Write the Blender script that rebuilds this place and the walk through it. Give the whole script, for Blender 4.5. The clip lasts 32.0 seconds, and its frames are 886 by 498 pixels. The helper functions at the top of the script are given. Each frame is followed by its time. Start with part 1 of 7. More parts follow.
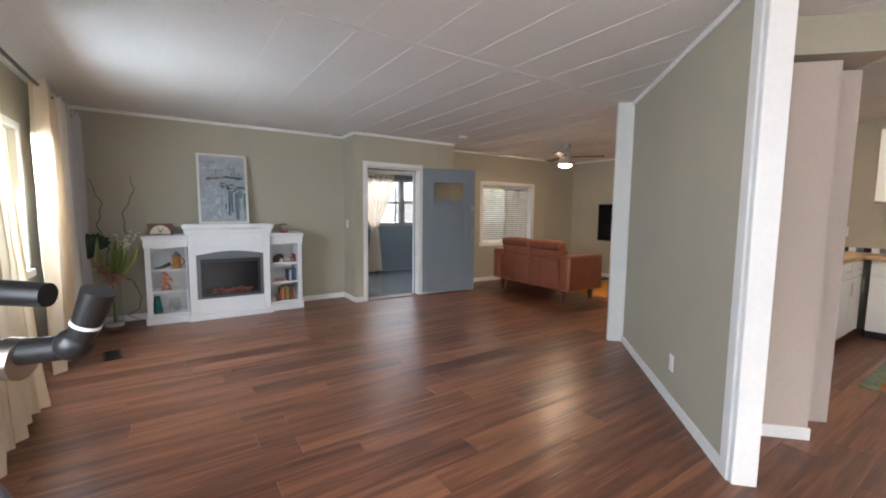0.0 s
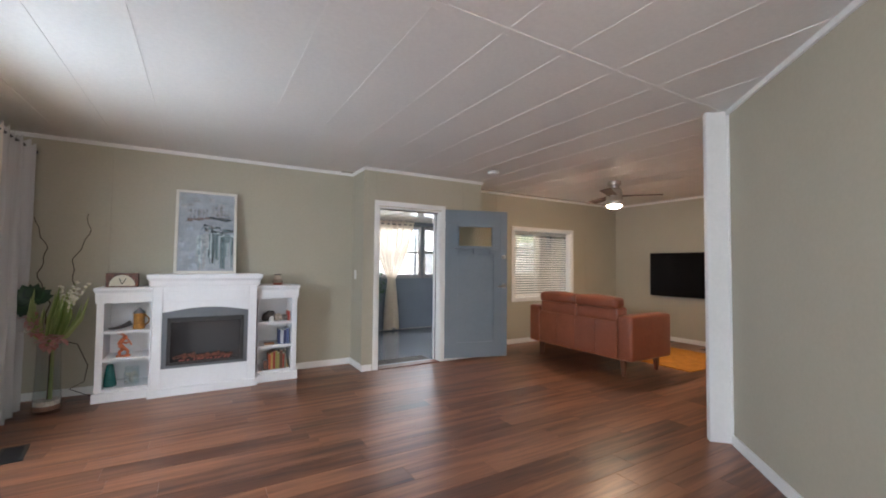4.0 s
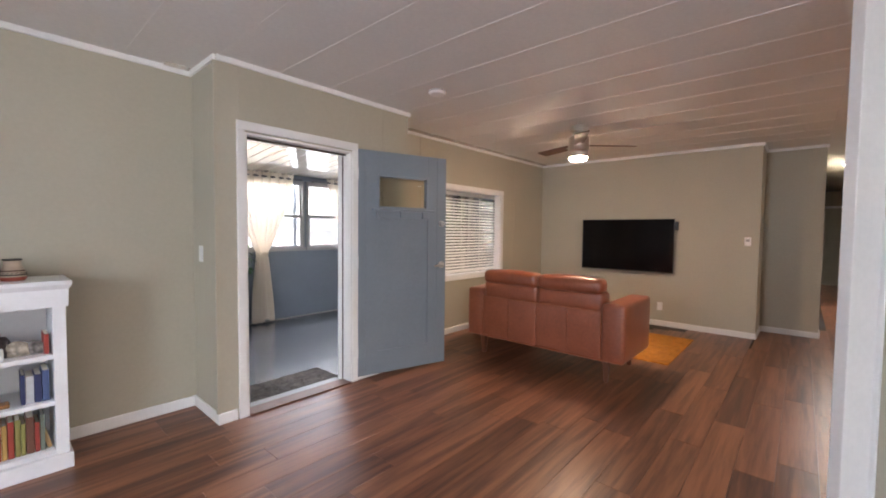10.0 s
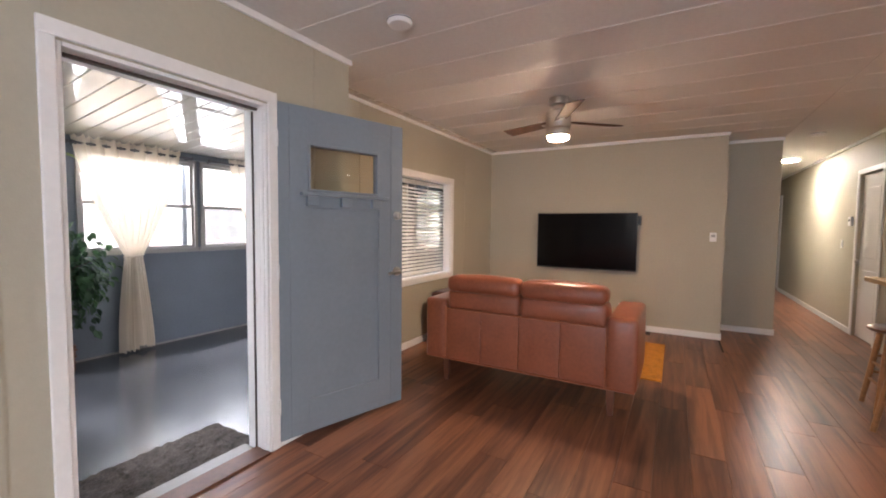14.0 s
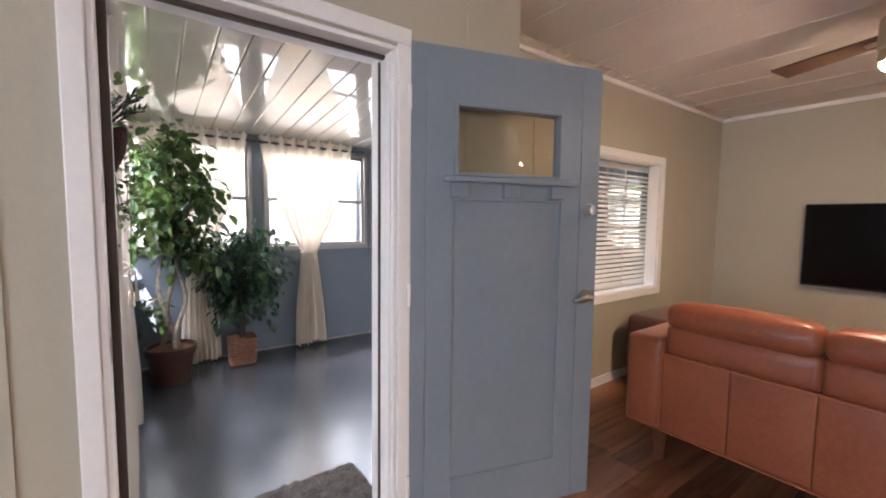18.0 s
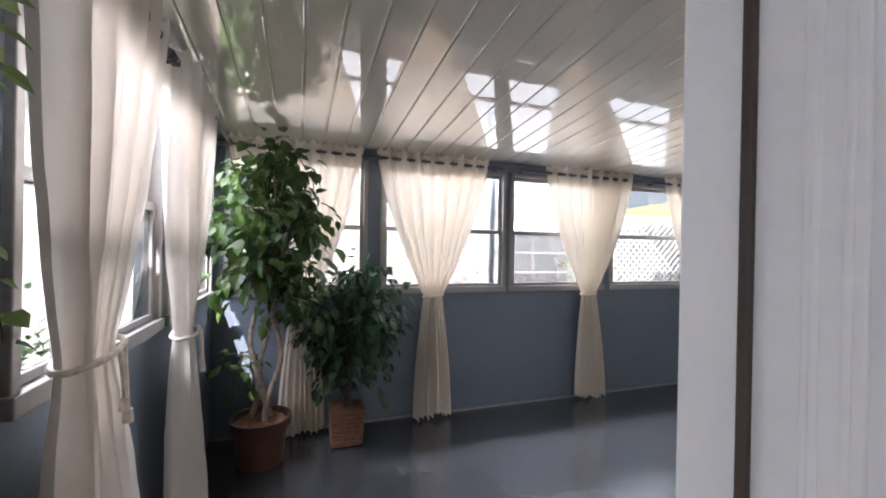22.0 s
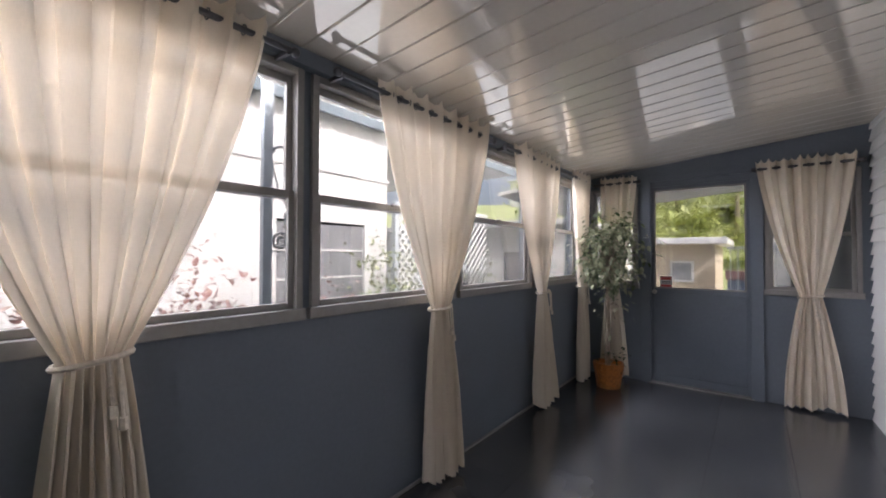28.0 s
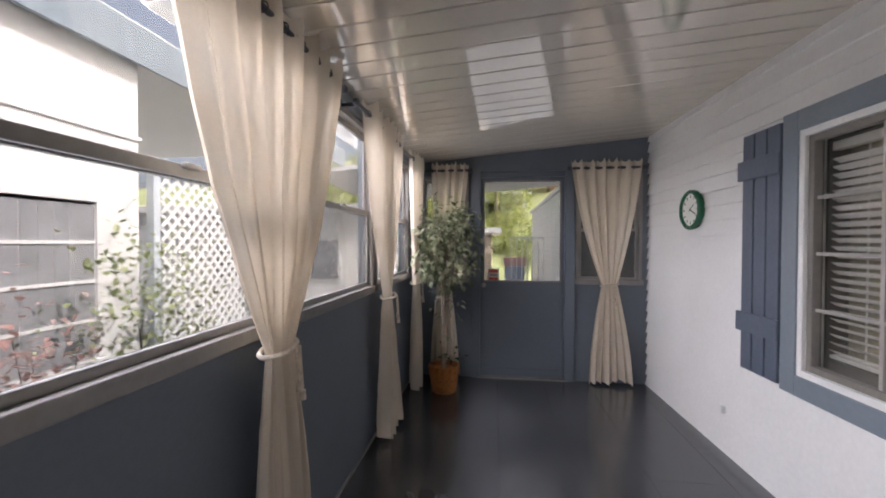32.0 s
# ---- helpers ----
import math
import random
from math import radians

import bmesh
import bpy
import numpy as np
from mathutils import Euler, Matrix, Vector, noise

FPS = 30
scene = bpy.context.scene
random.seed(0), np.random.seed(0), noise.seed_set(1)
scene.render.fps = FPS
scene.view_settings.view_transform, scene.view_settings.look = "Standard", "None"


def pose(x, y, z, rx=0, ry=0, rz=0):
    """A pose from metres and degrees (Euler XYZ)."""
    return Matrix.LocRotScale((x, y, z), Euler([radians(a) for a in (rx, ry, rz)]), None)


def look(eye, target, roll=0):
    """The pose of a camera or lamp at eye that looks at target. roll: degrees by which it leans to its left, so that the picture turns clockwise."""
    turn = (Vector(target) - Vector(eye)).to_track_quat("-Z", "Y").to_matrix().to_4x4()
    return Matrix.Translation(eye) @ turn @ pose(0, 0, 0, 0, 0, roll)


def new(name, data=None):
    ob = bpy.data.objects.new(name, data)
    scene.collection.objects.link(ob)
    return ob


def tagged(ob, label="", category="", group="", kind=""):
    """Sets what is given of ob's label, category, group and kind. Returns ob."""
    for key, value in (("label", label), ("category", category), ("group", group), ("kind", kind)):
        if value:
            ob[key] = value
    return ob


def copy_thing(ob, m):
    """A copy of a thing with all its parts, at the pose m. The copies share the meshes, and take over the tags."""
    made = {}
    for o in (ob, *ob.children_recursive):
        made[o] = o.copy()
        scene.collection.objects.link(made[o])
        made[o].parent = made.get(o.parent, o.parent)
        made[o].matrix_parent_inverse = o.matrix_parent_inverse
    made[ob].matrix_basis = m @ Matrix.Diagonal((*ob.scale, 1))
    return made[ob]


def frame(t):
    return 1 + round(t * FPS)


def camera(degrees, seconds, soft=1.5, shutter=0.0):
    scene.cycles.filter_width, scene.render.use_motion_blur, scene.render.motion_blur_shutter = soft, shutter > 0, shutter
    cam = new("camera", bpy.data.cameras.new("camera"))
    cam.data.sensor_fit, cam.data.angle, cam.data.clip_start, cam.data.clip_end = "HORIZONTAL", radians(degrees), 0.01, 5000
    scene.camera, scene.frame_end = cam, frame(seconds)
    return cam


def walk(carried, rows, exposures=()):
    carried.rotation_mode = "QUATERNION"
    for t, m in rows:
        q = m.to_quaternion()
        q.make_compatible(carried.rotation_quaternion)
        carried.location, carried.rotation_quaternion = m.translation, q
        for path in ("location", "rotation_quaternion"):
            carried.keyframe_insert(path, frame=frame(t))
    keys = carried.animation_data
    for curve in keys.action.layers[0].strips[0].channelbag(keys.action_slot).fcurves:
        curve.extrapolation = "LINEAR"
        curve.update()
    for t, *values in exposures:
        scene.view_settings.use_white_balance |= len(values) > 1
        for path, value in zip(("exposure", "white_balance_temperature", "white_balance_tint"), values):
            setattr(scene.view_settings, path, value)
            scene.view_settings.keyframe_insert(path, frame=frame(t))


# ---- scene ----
cam = camera(95.0, 32.0, soft=1.9)
PATH = [
    (0, (0.366, 0.495, 1.36), (1.477, 2.148, 1.173), 0.6),
    (0.5, (0.445, 0.572, 1.356), (1.536, 2.243, 1.215), 0.5),
    (1, (0.515, 0.662, 1.331), (1.585, 2.349, 1.241), 0.5),
    (1.5, (0.565, 0.781, 1.349), (1.621, 2.478, 1.301), 0.6),
    (2, (0.613, 0.93, 1.343), (1.655, 2.637, 1.337), 0.6),
    (2.5, (0.648, 1.052, 1.341), (1.683, 2.763, 1.37), 0.7),
    (3, (0.711, 1.179, 1.342), (1.744, 2.891, 1.395), 0.6),
    (3.5, (0.827, 1.287, 1.31), (1.845, 3.007, 1.385), 0.6),
    (5.5, (1.079, 1.874, 1.279), (2.129, 3.574, 1.344), 0.6),
    (6, (1.152, 2.036, 1.28), (2.228, 3.721, 1.325), 0.6),
    (6.5, (1.217, 2.168, 1.286), (2.327, 3.832, 1.306), 0.5),
    (7, (1.266, 2.323, 1.292), (2.421, 3.955, 1.29), 0.5),
    (7.5, (1.299, 2.464, 1.306), (2.507, 4.058, 1.28), 0.7),
    (8, (1.33, 2.605, 1.301), (2.602, 4.148, 1.259), 0.6),
    (8.5, (1.398, 2.753, 1.305), (2.73, 4.244, 1.25), 0.5),
    (9, (1.451, 2.907, 1.322), (2.843, 4.341, 1.249), 0.6),
    (9.5, (1.508, 3.061, 1.318), (2.956, 4.438, 1.238), 0.5),
    (10, (1.57, 3.196, 1.331), (3.066, 4.52, 1.242), 0.6),
    (10.5, (1.62, 3.31, 1.328), (3.161, 4.582, 1.233), 0.6),
    (11, (1.69, 3.448, 1.331), (3.275, 4.664, 1.235), 0.5),
    (11.5, (1.751, 3.566, 1.319), (3.38, 4.723, 1.224), 0.6),
    (12, (1.818, 3.654, 1.324), (3.488, 4.749, 1.229), 0.6),
    (12.5, (1.902, 3.741, 1.341), (3.606, 4.783, 1.241), 0.6),
    (13, (1.983, 3.855, 1.32), (3.711, 4.857, 1.224), 0.5),
    (13.5, (2.071, 3.98, 1.325), (3.811, 4.961, 1.22), 0.6),
    (15.5, (2.428, 4.342, 1.319), (4.041, 5.515, 1.173), 0.6),
    (16, (2.518, 4.402, 1.322), (4.061, 5.664, 1.165), 0.6),
    (16.5, (2.634, 4.459, 1.336), (4.09, 5.822, 1.182), 0.6),
    (17, (2.722, 4.505, 1.339), (4.091, 5.955, 1.187), 0.6),
    (17.5, (2.805, 4.599, 1.339), (4.079, 6.134, 1.188), 0.6),
    (18, (2.89, 4.714, 1.353), (4.059, 6.33, 1.205), 0.7),
    (18.5, (2.936, 4.829, 1.355), (4.003, 6.514, 1.209), 0.8),
    (19, (2.987, 4.971, 1.365), (3.952, 6.718, 1.232), 0.8),
    (19.5, (3.046, 5.11, 1.368), (3.913, 6.908, 1.247), 0.7),
    (20, (3.092, 5.285, 1.379), (3.871, 7.124, 1.277), 0.8),
    (20.5, (3.116, 5.445, 1.378), (3.827, 7.313, 1.303), 0.9),
    (21, (3.137, 5.616, 1.392), (3.813, 7.497, 1.332), 1.0),
    (21.5, (3.217, 5.785, 1.379), (3.866, 7.677, 1.349), 1.1),
    (22, (3.237, 5.936, 1.382), (3.905, 7.821, 1.379), 1.1),
    (22.5, (3.284, 6.106, 1.368), (3.983, 7.98, 1.399), 1.0),
    (23, (3.339, 6.246, 1.354), (4.104, 8.093, 1.405), 0.7),
    (23.5, (3.412, 6.411, 1.359), (4.275, 8.214, 1.411), 0.8),
    (24, (3.484, 6.576, 1.354), (4.459, 8.322, 1.402), 0.5),
    (24.5, (3.537, 6.746, 1.348), (4.613, 8.432, 1.396), 0.3),
    (26.5, (3.82, 7.362, 1.286), (5.157, 8.85, 1.322), 0.3),
    (27, (3.884, 7.492, 1.272), (5.289, 8.915, 1.3), 0.4),
    (27.5, (3.955, 7.623, 1.272), (5.445, 8.957, 1.301), 0.3),
    (28, (4.017, 7.76, 1.273), (5.604, 8.977, 1.307), 0.2),
    (28.5, (4.079, 7.889, 1.292), (5.759, 8.974, 1.318), 0.3),
    (29, (4.134, 7.991, 1.289), (5.891, 8.946, 1.315), 0.3),
    (29.5, (4.2, 8.112, 1.291), (6.019, 8.942, 1.311), 0.4),
    (30, (4.257, 8.233, 1.287), (6.128, 8.938, 1.302), 0.5),
    (30.5, (4.327, 8.322, 1.285), (6.241, 8.902, 1.295), 0.6),
    (31, (4.422, 8.411, 1.278), (6.368, 8.872, 1.279), 0.6),
    (31.5, (4.512, 8.481, 1.268), (6.482, 8.829, 1.268), 0.7),
    (32, (4.609, 8.515, 1.341), (6.592, 8.768, 1.31), 0.2),
]
EXPOSURES = [(0.0, 2.48, 5750, 9), (4.0, 2.62, 5750, 10), (8.0, 2.82, 5800, 14), (13.0, 2.95, 6000, 17), (18.0, 2.95, 5950, 18), (20.0, 2.78, 6000, 18), (21.0, 2.38, 5950, 18), (22.0, 2.18, 5850, 17), (24.0, 1.9, 5850, 18), (27.0, 1.6, 6050, 19), (32.0, 1.55, 6250, 20)]
walk(cam, [(t, look(eye, target, roll)) for t, eye, target, roll in PATH], EXPOSURES)

# ---- world and large lights ----
world = bpy.data.worlds.new("world")
scene.world = world
world.use_nodes = True
SUN_EL, SUN_AZ = radians(44), radians(198)
wt = world.node_tree
sky = wt.nodes.new("ShaderNodeTexSky")
sky.sky_type, sky.sun_disc, sky.sun_elevation, sky.sun_rotation = "NISHITA", False, SUN_EL, SUN_AZ
sky.dust_density, sky.air_density, sky.ozone_density = 10.0, 1.0, 0.3
wt.nodes["Background"].inputs["Strength"].default_value = 0.15
haze = wt.nodes.new("ShaderNodeMix")
haze.data_type, haze.blend_type = "RGBA", "ADD"
haze.inputs["Factor"].default_value = 1.0
haze.inputs["B"].default_value = (3.1, 3.2, 3.3, 1)
wt.links.new(sky.outputs[0], haze.inputs["A"])
wt.links.new(haze.outputs["Result"], wt.nodes["Background"].inputs["Color"])


def lamp(name, kind, m, energy, color, size=None, size_y=None):
    data = bpy.data.lights.new(name, kind)
    data.energy, data.color = energy, color
    ob = new(name, data)
    ob.matrix_world = m
    if kind == "AREA":
        data.shape, data.size, data.size_y = "RECTANGLE", size, size_y or size
    elif kind == "POINT":
        data.shadow_soft_size = size or 0.05
    return ob


sun_way = Vector((math.sin(SUN_AZ) * math.cos(SUN_EL), math.cos(SUN_AZ) * math.cos(SUN_EL), math.sin(SUN_EL)))
sun = lamp("sun", "SUN", look(sun_way * 30, (0, 0, 0)), 5.0, (1.0, 0.95, 0.88))
sun.data.angle = radians(0.6)
# sky light in the window openings
DAY, STRIP = (0.83, 0.93, 1.0), (0.96, 0.97, 1.0)
lamp("west_window_light", "AREA", look((-0.70, 4.42, 1.40), (2.0, 4.42, 0.1)), 17, DAY, 1.4, 1.1)
# fill lamps in two assumed openings out of view, to brighten the room
lamp("west_window_light", "AREA", look((-0.70, -0.1, 1.40), (2.0, -0.1, -1.2)), 10, DAY, 2.5, 1.1)
lamp("south_window_light", "AREA", look((1.3, -2.46, 1.4), (1.3, 2.0, -0.9)), 3, DAY, 1.35, 1.15)
# lamps added outside the porch, standing in for sky and bounced daylight
lamp("sky_strip_light", "AREA", look((5.8, 9.98, 2.20), (5.8, 8.6, 2.28)), 108, STRIP, 6.4, 0.32)
# added panels that lift the siding and mirror in the glossy ceiling
lamp("north_window_light", "AREA", look((5.8, 9.80, 1.55), (5.8, 6.9, 1.85)), 36, STRIP, 6.2, 1.0)
lamp("east_window_light", "AREA", look((9.16, 8.0, 1.52), (6.0, 8.0, 1.60)), 2.4, STRIP, 1.7, 0.95)
lamp("sky_strip_light", "AREA", look((2.02, 8.2, 2.28), (3.4, 8.2, 1.95)), 42, STRIP, 2.3, 0.34)


# ---- materials ----
def material(name, color, rough=0.5, metal=0.0, vary=0.06, scale=6.0, bump=0.0, bump_scale=60.0, spec=0.5, fine=40.0):
    """A surface with colour variation at two scales and a fine relief."""
    m = bpy.data.materials.new(name)
    m.use_nodes = True
    n, l = m.node_tree.nodes, m.node_tree.links
    b = n["Principled BSDF"]
    b.inputs["Roughness"].default_value, b.inputs["Metallic"].default_value = rough, metal
    b.inputs["Specular IOR Level"].default_value = spec
    co = n.new("ShaderNodeTexCoord")
    if vary:
        n1, n2 = n.new("ShaderNodeTexNoise"), n.new("ShaderNodeTexNoise")
        n1.inputs["Scale"].default_value, n2.inputs["Scale"].default_value = scale, fine
        l.new(co.outputs["Object"], n1.inputs["Vector"]), l.new(co.outputs["Object"], n2.inputs["Vector"])
        add = n.new("ShaderNodeMath")
        l.new(n1.outputs["Fac"], add.inputs[0]), l.new(n2.outputs["Fac"], add.inputs[1])
        ramp = n.new("ShaderNodeMapRange")
        ramp.inputs["From Min"].default_value, ramp.inputs["From Max"].default_value = 0.7, 1.3
        l.new(add.outputs[0], ramp.inputs["Value"])
        mix = n.new("ShaderNodeMix")
        mix.data_type = "RGBA"
        mix.inputs["A"].default_value = (*[c * (1 - vary) for c in color], 1)
        mix.inputs["B"].default_value = (*[min(1, c * (1 + vary)) for c in color], 1)
        l.new(ramp.outputs["Result"], mix.inputs["Factor"]), l.new(mix.outputs["Result"], b.inputs["Base Color"])
    else:
        b.inputs["Base Color"].default_value = (*color, 1)
    if bump:
        n3, bp = n.new("ShaderNodeTexNoise"), n.new("ShaderNodeBump")
        n3.inputs["Scale"].default_value, bp.inputs["Strength"].default_value, bp.inputs["Distance"].default_value = bump_scale, bump, 0.01
        l.new(co.outputs["Object"], n3.inputs["Vector"]), l.new(n3.outputs["Fac"], bp.inputs["Height"]), l.new(bp.outputs["Normal"], b.inputs["Normal"])
    return m


def glowing(name, color, strength):
    m = bpy.data.materials.new(name)
    m.use_nodes = True
    b = m.node_tree.nodes["Principled BSDF"]
    b.inputs["Base Color"].default_value = (*color, 1)
    b.inputs["Emission Color"].default_value, b.inputs["Emission Strength"].default_value = (*color, 1), strength
    return m


def glass_material(name, color=(1, 1, 1), rough=0.0):
    m = bpy.data.materials.new(name)
    m.use_nodes = True
    n, l = m.node_tree.nodes, m.node_tree.links
    out = n["Material Output"]
    n.remove(n["Principled BSDF"])
    tr, gl, mx, lw_ = n.new("ShaderNodeBsdfTransparent"), n.new("ShaderNodeBsdfGlossy"), n.new("ShaderNodeMixShader"), n.new("ShaderNodeLayerWeight")
    tr.inputs["Color"].default_value = (*color, 1)
    gl.inputs["Roughness"].default_value = rough
    pw, ma = n.new("ShaderNodeMath"), n.new("ShaderNodeMath")
    pw.operation, ma.operation = "POWER", "MULTIPLY_ADD"
    pw.inputs[1].default_value, ma.inputs[1].default_value, ma.inputs[2].default_value = 5.0, 0.6, 0.035
    l.new(lw_.outputs["Facing"], pw.inputs[0]), l.new(pw.outputs[0], ma.inputs[0])
    l.new(ma.outputs[0], mx.inputs[0]), l.new(tr.outputs[0], mx.inputs[1]), l.new(gl.outputs[0], mx.inputs[2]), l.new(mx.outputs[0], out.inputs[0])
    return m


SAGE = material("sage_wall_paint", (0.43, 0.395, 0.305), 0.6, vary=0.03, scale=2.0, bump=0.06, bump_scale=120)
WHITE = material("white_trim_paint", (0.80, 0.79, 0.77), 0.4, vary=0.03, scale=4.0, bump=0.03)
CEIL = material("white_ceiling_board", (0.72, 0.70, 0.67), 0.7, vary=0.04, scale=1.5, bump=0.08, bump_scale=25)
BLUE = material("slate_blue_paint", (0.125, 0.145, 0.172), 0.42, vary=0.06, scale=3.0, bump=0.08, bump_scale=90)
DOORBLUE = material("slate_blue_door_paint", (0.20, 0.235, 0.27), 0.35, vary=0.05, scale=3.0, bump=0.06, bump_scale=90)
SIDING = material("white_vinyl_siding", (0.78, 0.77, 0.75), 0.45, vary=0.04, scale=2.0, bump=0.06, bump_scale=70)
PCEIL = material("glossy_white_porch_panel", (0.78, 0.72, 0.62), 0.03, metal=0.30, vary=0.03, scale=2.0, bump=0.05, bump_scale=6, spec=0.5)
PCEIL.node_tree.nodes["Principled BSDF"].inputs["IOR"].default_value = 2.4
ALU = material("aluminium_window_frame", (0.27, 0.255, 0.24), 0.42, metal=0.35, vary=0.08, scale=9)
STEEL = material("brushed_nickel", (0.55, 0.52, 0.48), 0.28, metal=1.0, vary=0.04)
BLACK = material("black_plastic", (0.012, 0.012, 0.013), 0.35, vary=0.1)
LEATHER = material("cognac_leather", (0.27, 0.082, 0.040), 0.30, vary=0.14, scale=5.0, bump=0.12, bump_scale=110)
BROWNWOOD = material("brown_wood", (0.13, 0.050, 0.026), 0.4, vary=0.25, scale=7.0)
# grey tint darkens the bright outdoors as seen through the panes
GLASS = glass_material("dimming_window_glass", (0.45, 0.46, 0.46))


# ---- mesh helpers ----
def tube(bm, pts, r, n=6, closed=False):
    """Add one continuous round bar through pts."""
    pts = [Vector(p) for p in pts]
    rings = []
    for k, p in enumerate(pts):
        a, b = (pts[k - 1], pts[(k + 1) % len(pts)]) if closed else (pts[max(k - 1, 0)], pts[min(k + 1, len(pts) - 1)])
        q = (b - a).to_track_quat("Z", "Y").to_matrix()
        rings.append([bm.verts.new(p + q @ Vector((r * math.cos(2 * math.pi * j / n), r * math.sin(2 * math.pi * j / n), 0))) for j in range(n)])
    for a, b in zip(rings, rings[1:] + (rings[:1] if closed else [])):
        s = min(range(n), key=lambda j: (a[0].co - b[j].co).length)
        for j in range(n):
            bm.faces.new((a[j], a[(j + 1) % n], b[(j + 1 + s) % n], b[(j + s) % n]))
    if not closed:
        bm.faces.new(rings[0][::-1]), bm.faces.new(rings[-1])



def box(bm, x0, x1, y0, y1, z0, z1, bevel=0.0, m=None):
    """Add a box, its edges rounded by bevel, to bm."""
    r = bmesh.ops.create_cube(bm, size=1.0)
    vs = r["verts"]
    for v in vs:
        v.co = Vector((x0 + (v.co.x + 0.5) * (x1 - x0), y0 + (v.co.y + 0.5) * (y1 - y0), z0 + (v.co.z + 0.5) * (z1 - z0)))
    if bevel:
        es = list({e for v in vs for e in v.link_edges})
        out = bmesh.ops.bevel(bm, geom=vs + es, offset=bevel, segments=2, affect="EDGES", profile=0.5)
        vs = [v for v in out["verts"] if v.is_valid] or vs
    if m is not None:
        bmesh.ops.transform(bm, matrix=m, verts=vs)
    return vs


def cyl(bm, p, q, r0, r1=None, n=16):
    """Add a capped round bar from p to q."""
    p, q = Vector(p), Vector(q)
    d = q - p
    m = Matrix.Translation((p + q) / 2) @ d.to_track_quat("Z", "Y").to_matrix().to_4x4()
    return bmesh.ops.create_cone(bm, cap_ends=True, segments=n, radius1=r0, radius2=r0 if r1 is None else r1, depth=d.length, matrix=m)["verts"]


def lathe(bm, profile, n=24, at=(0, 0, 0)):
    """Add a surface turned round z from (radius, height) pairs."""
    rings = []
    for r, z in profile:
        rings.append([bm.verts.new((at[0] + r * math.cos(2 * math.pi * k / n), at[1] + r * math.sin(2 * math.pi * k / n), at[2] + z)) for k in range(n)])
    for a, b in zip(rings, rings[1:]):
        for k in range(n):
            bm.faces.new((a[k], a[(k + 1) % n], b[(k + 1) % n], b[k]))
    if profile[0][0] > 1e-4:
        bm.faces.new(rings[0][::-1])
    if profile[-1][0] > 1e-4:
        bm.faces.new(rings[-1])


def mesh_of(bm, name, mat, smooth=False):
    bmesh.ops.recalc_face_normals(bm, faces=bm.faces)
    me = bpy.data.meshes.new(name)
    bm.to_mesh(me)
    bm.free()
    me.materials.append(mat)
    if smooth:
        me.shade_smooth()
        me.set_sharp_from_angle(angle=radians(40))
    return me


def part(name, bm, mat, parent=None, label="", smooth=False):
    """Link a bmesh as one mesh object under a thing or under a part."""
    ob = new(name, mesh_of(bm, name, mat, smooth))
    if parent is not None:
        ob.parent = parent
    if label:
        ob["label"] = label
    return ob


def boxpart(name, dims, mat, parent=None, bevel=0.0, label=""):
    bm = bmesh.new()
    box(bm, *dims, bevel=bevel)
    return part(name, bm, mat, parent, label)


def thing(name, m, label, category, group=""):
    """An Empty at a thing's base, to parent its parts."""
    ob = new(name)
    ob.empty_display_size = 0.1
    ob.matrix_world = m
    return tagged(ob, label, category, group)


def structure(name, bm, mat, label, category="", smooth=False):
    return tagged(part(name, bm, mat, None, "", smooth), label, category or "structure", "", "structure")


def wall_bm(bm, x0, x1, y0, y1, z0, z1, along, openings=()):
    """A wall's boxes round its openings (a0, a1, b0, b1): along the wall, and in height."""
    lo, hi = (x0, x1) if along == "x" else (y0, y1)
    put = (lambda a, b, c, d: box(bm, a, b, y0, y1, c, d)) if along == "x" else (lambda a, b, c, d: box(bm, x0, x1, a, b, c, d))
    at = lo
    for a0, a1, b0, b1 in sorted(openings):
        if a0 > at:
            put(at, a0, z0, z1)
        if b0 > z0:
            put(a0, a1, z0, b0)
        if b1 < z1:
            put(a0, a1, b1, z1)
        at = a1
    if at < hi:
        put(at, hi, z0, z1)


# ---- the plan ----
H = 2.47            # ceiling of the house
PF = -0.11          # porch floor
XW = -0.63          # west wall
YF, YD, YN = 6.58, 6.11, 6.60   # fireplace wall, door wall, window wall
JX0, JX1 = 2.60, 4.33           # the entrance box
XT, XT2 = 8.00, 8.62            # television wall, its return
PX0, PX1, PY1 = 2.62, 9.00, 9.40  # porch: west, east, north walls
DX0, DX1 = 2.775, 3.672           # front door opening
SW = pose(9.0, 6.95, 0, 0, 0, 1.8)  # the siding wall's east end; its own x runs along the wall


def wall(name, mat, label, dims, along, openings=()):
    bm = bmesh.new()
    wall_bm(bm, *dims, along, openings)
    return structure(name, bm, mat, label, "wall")


W_WEST = (3.7, 5.15, 0.85, 1.97)
# the next two openings are unseen and added to let daylight in
W_WEST_FILL = (-1.4, 1.2, 0.85, 1.97)
W_SOUTH_FILL = (0.6, 2.0, 0.8, 2.0)
wall("wall_west", SAGE, "sage green painted panel wall with a window", (XW - 0.12, XW, -2.4, YF + 0.12, 0, H), "y", [W_WEST, W_WEST_FILL])
wall("wall_fireplace", SAGE, "sage green painted panel wall behind the fireplace", (XW, JX0, YF, YF + 0.12, 0, H), "x")
wall("wall_entrance_west", SAGE, "sage green narrow return of the entrance", (JX0, JX0 + 0.04, YD + 0.14, YF + 0.12, 0, H), "y")
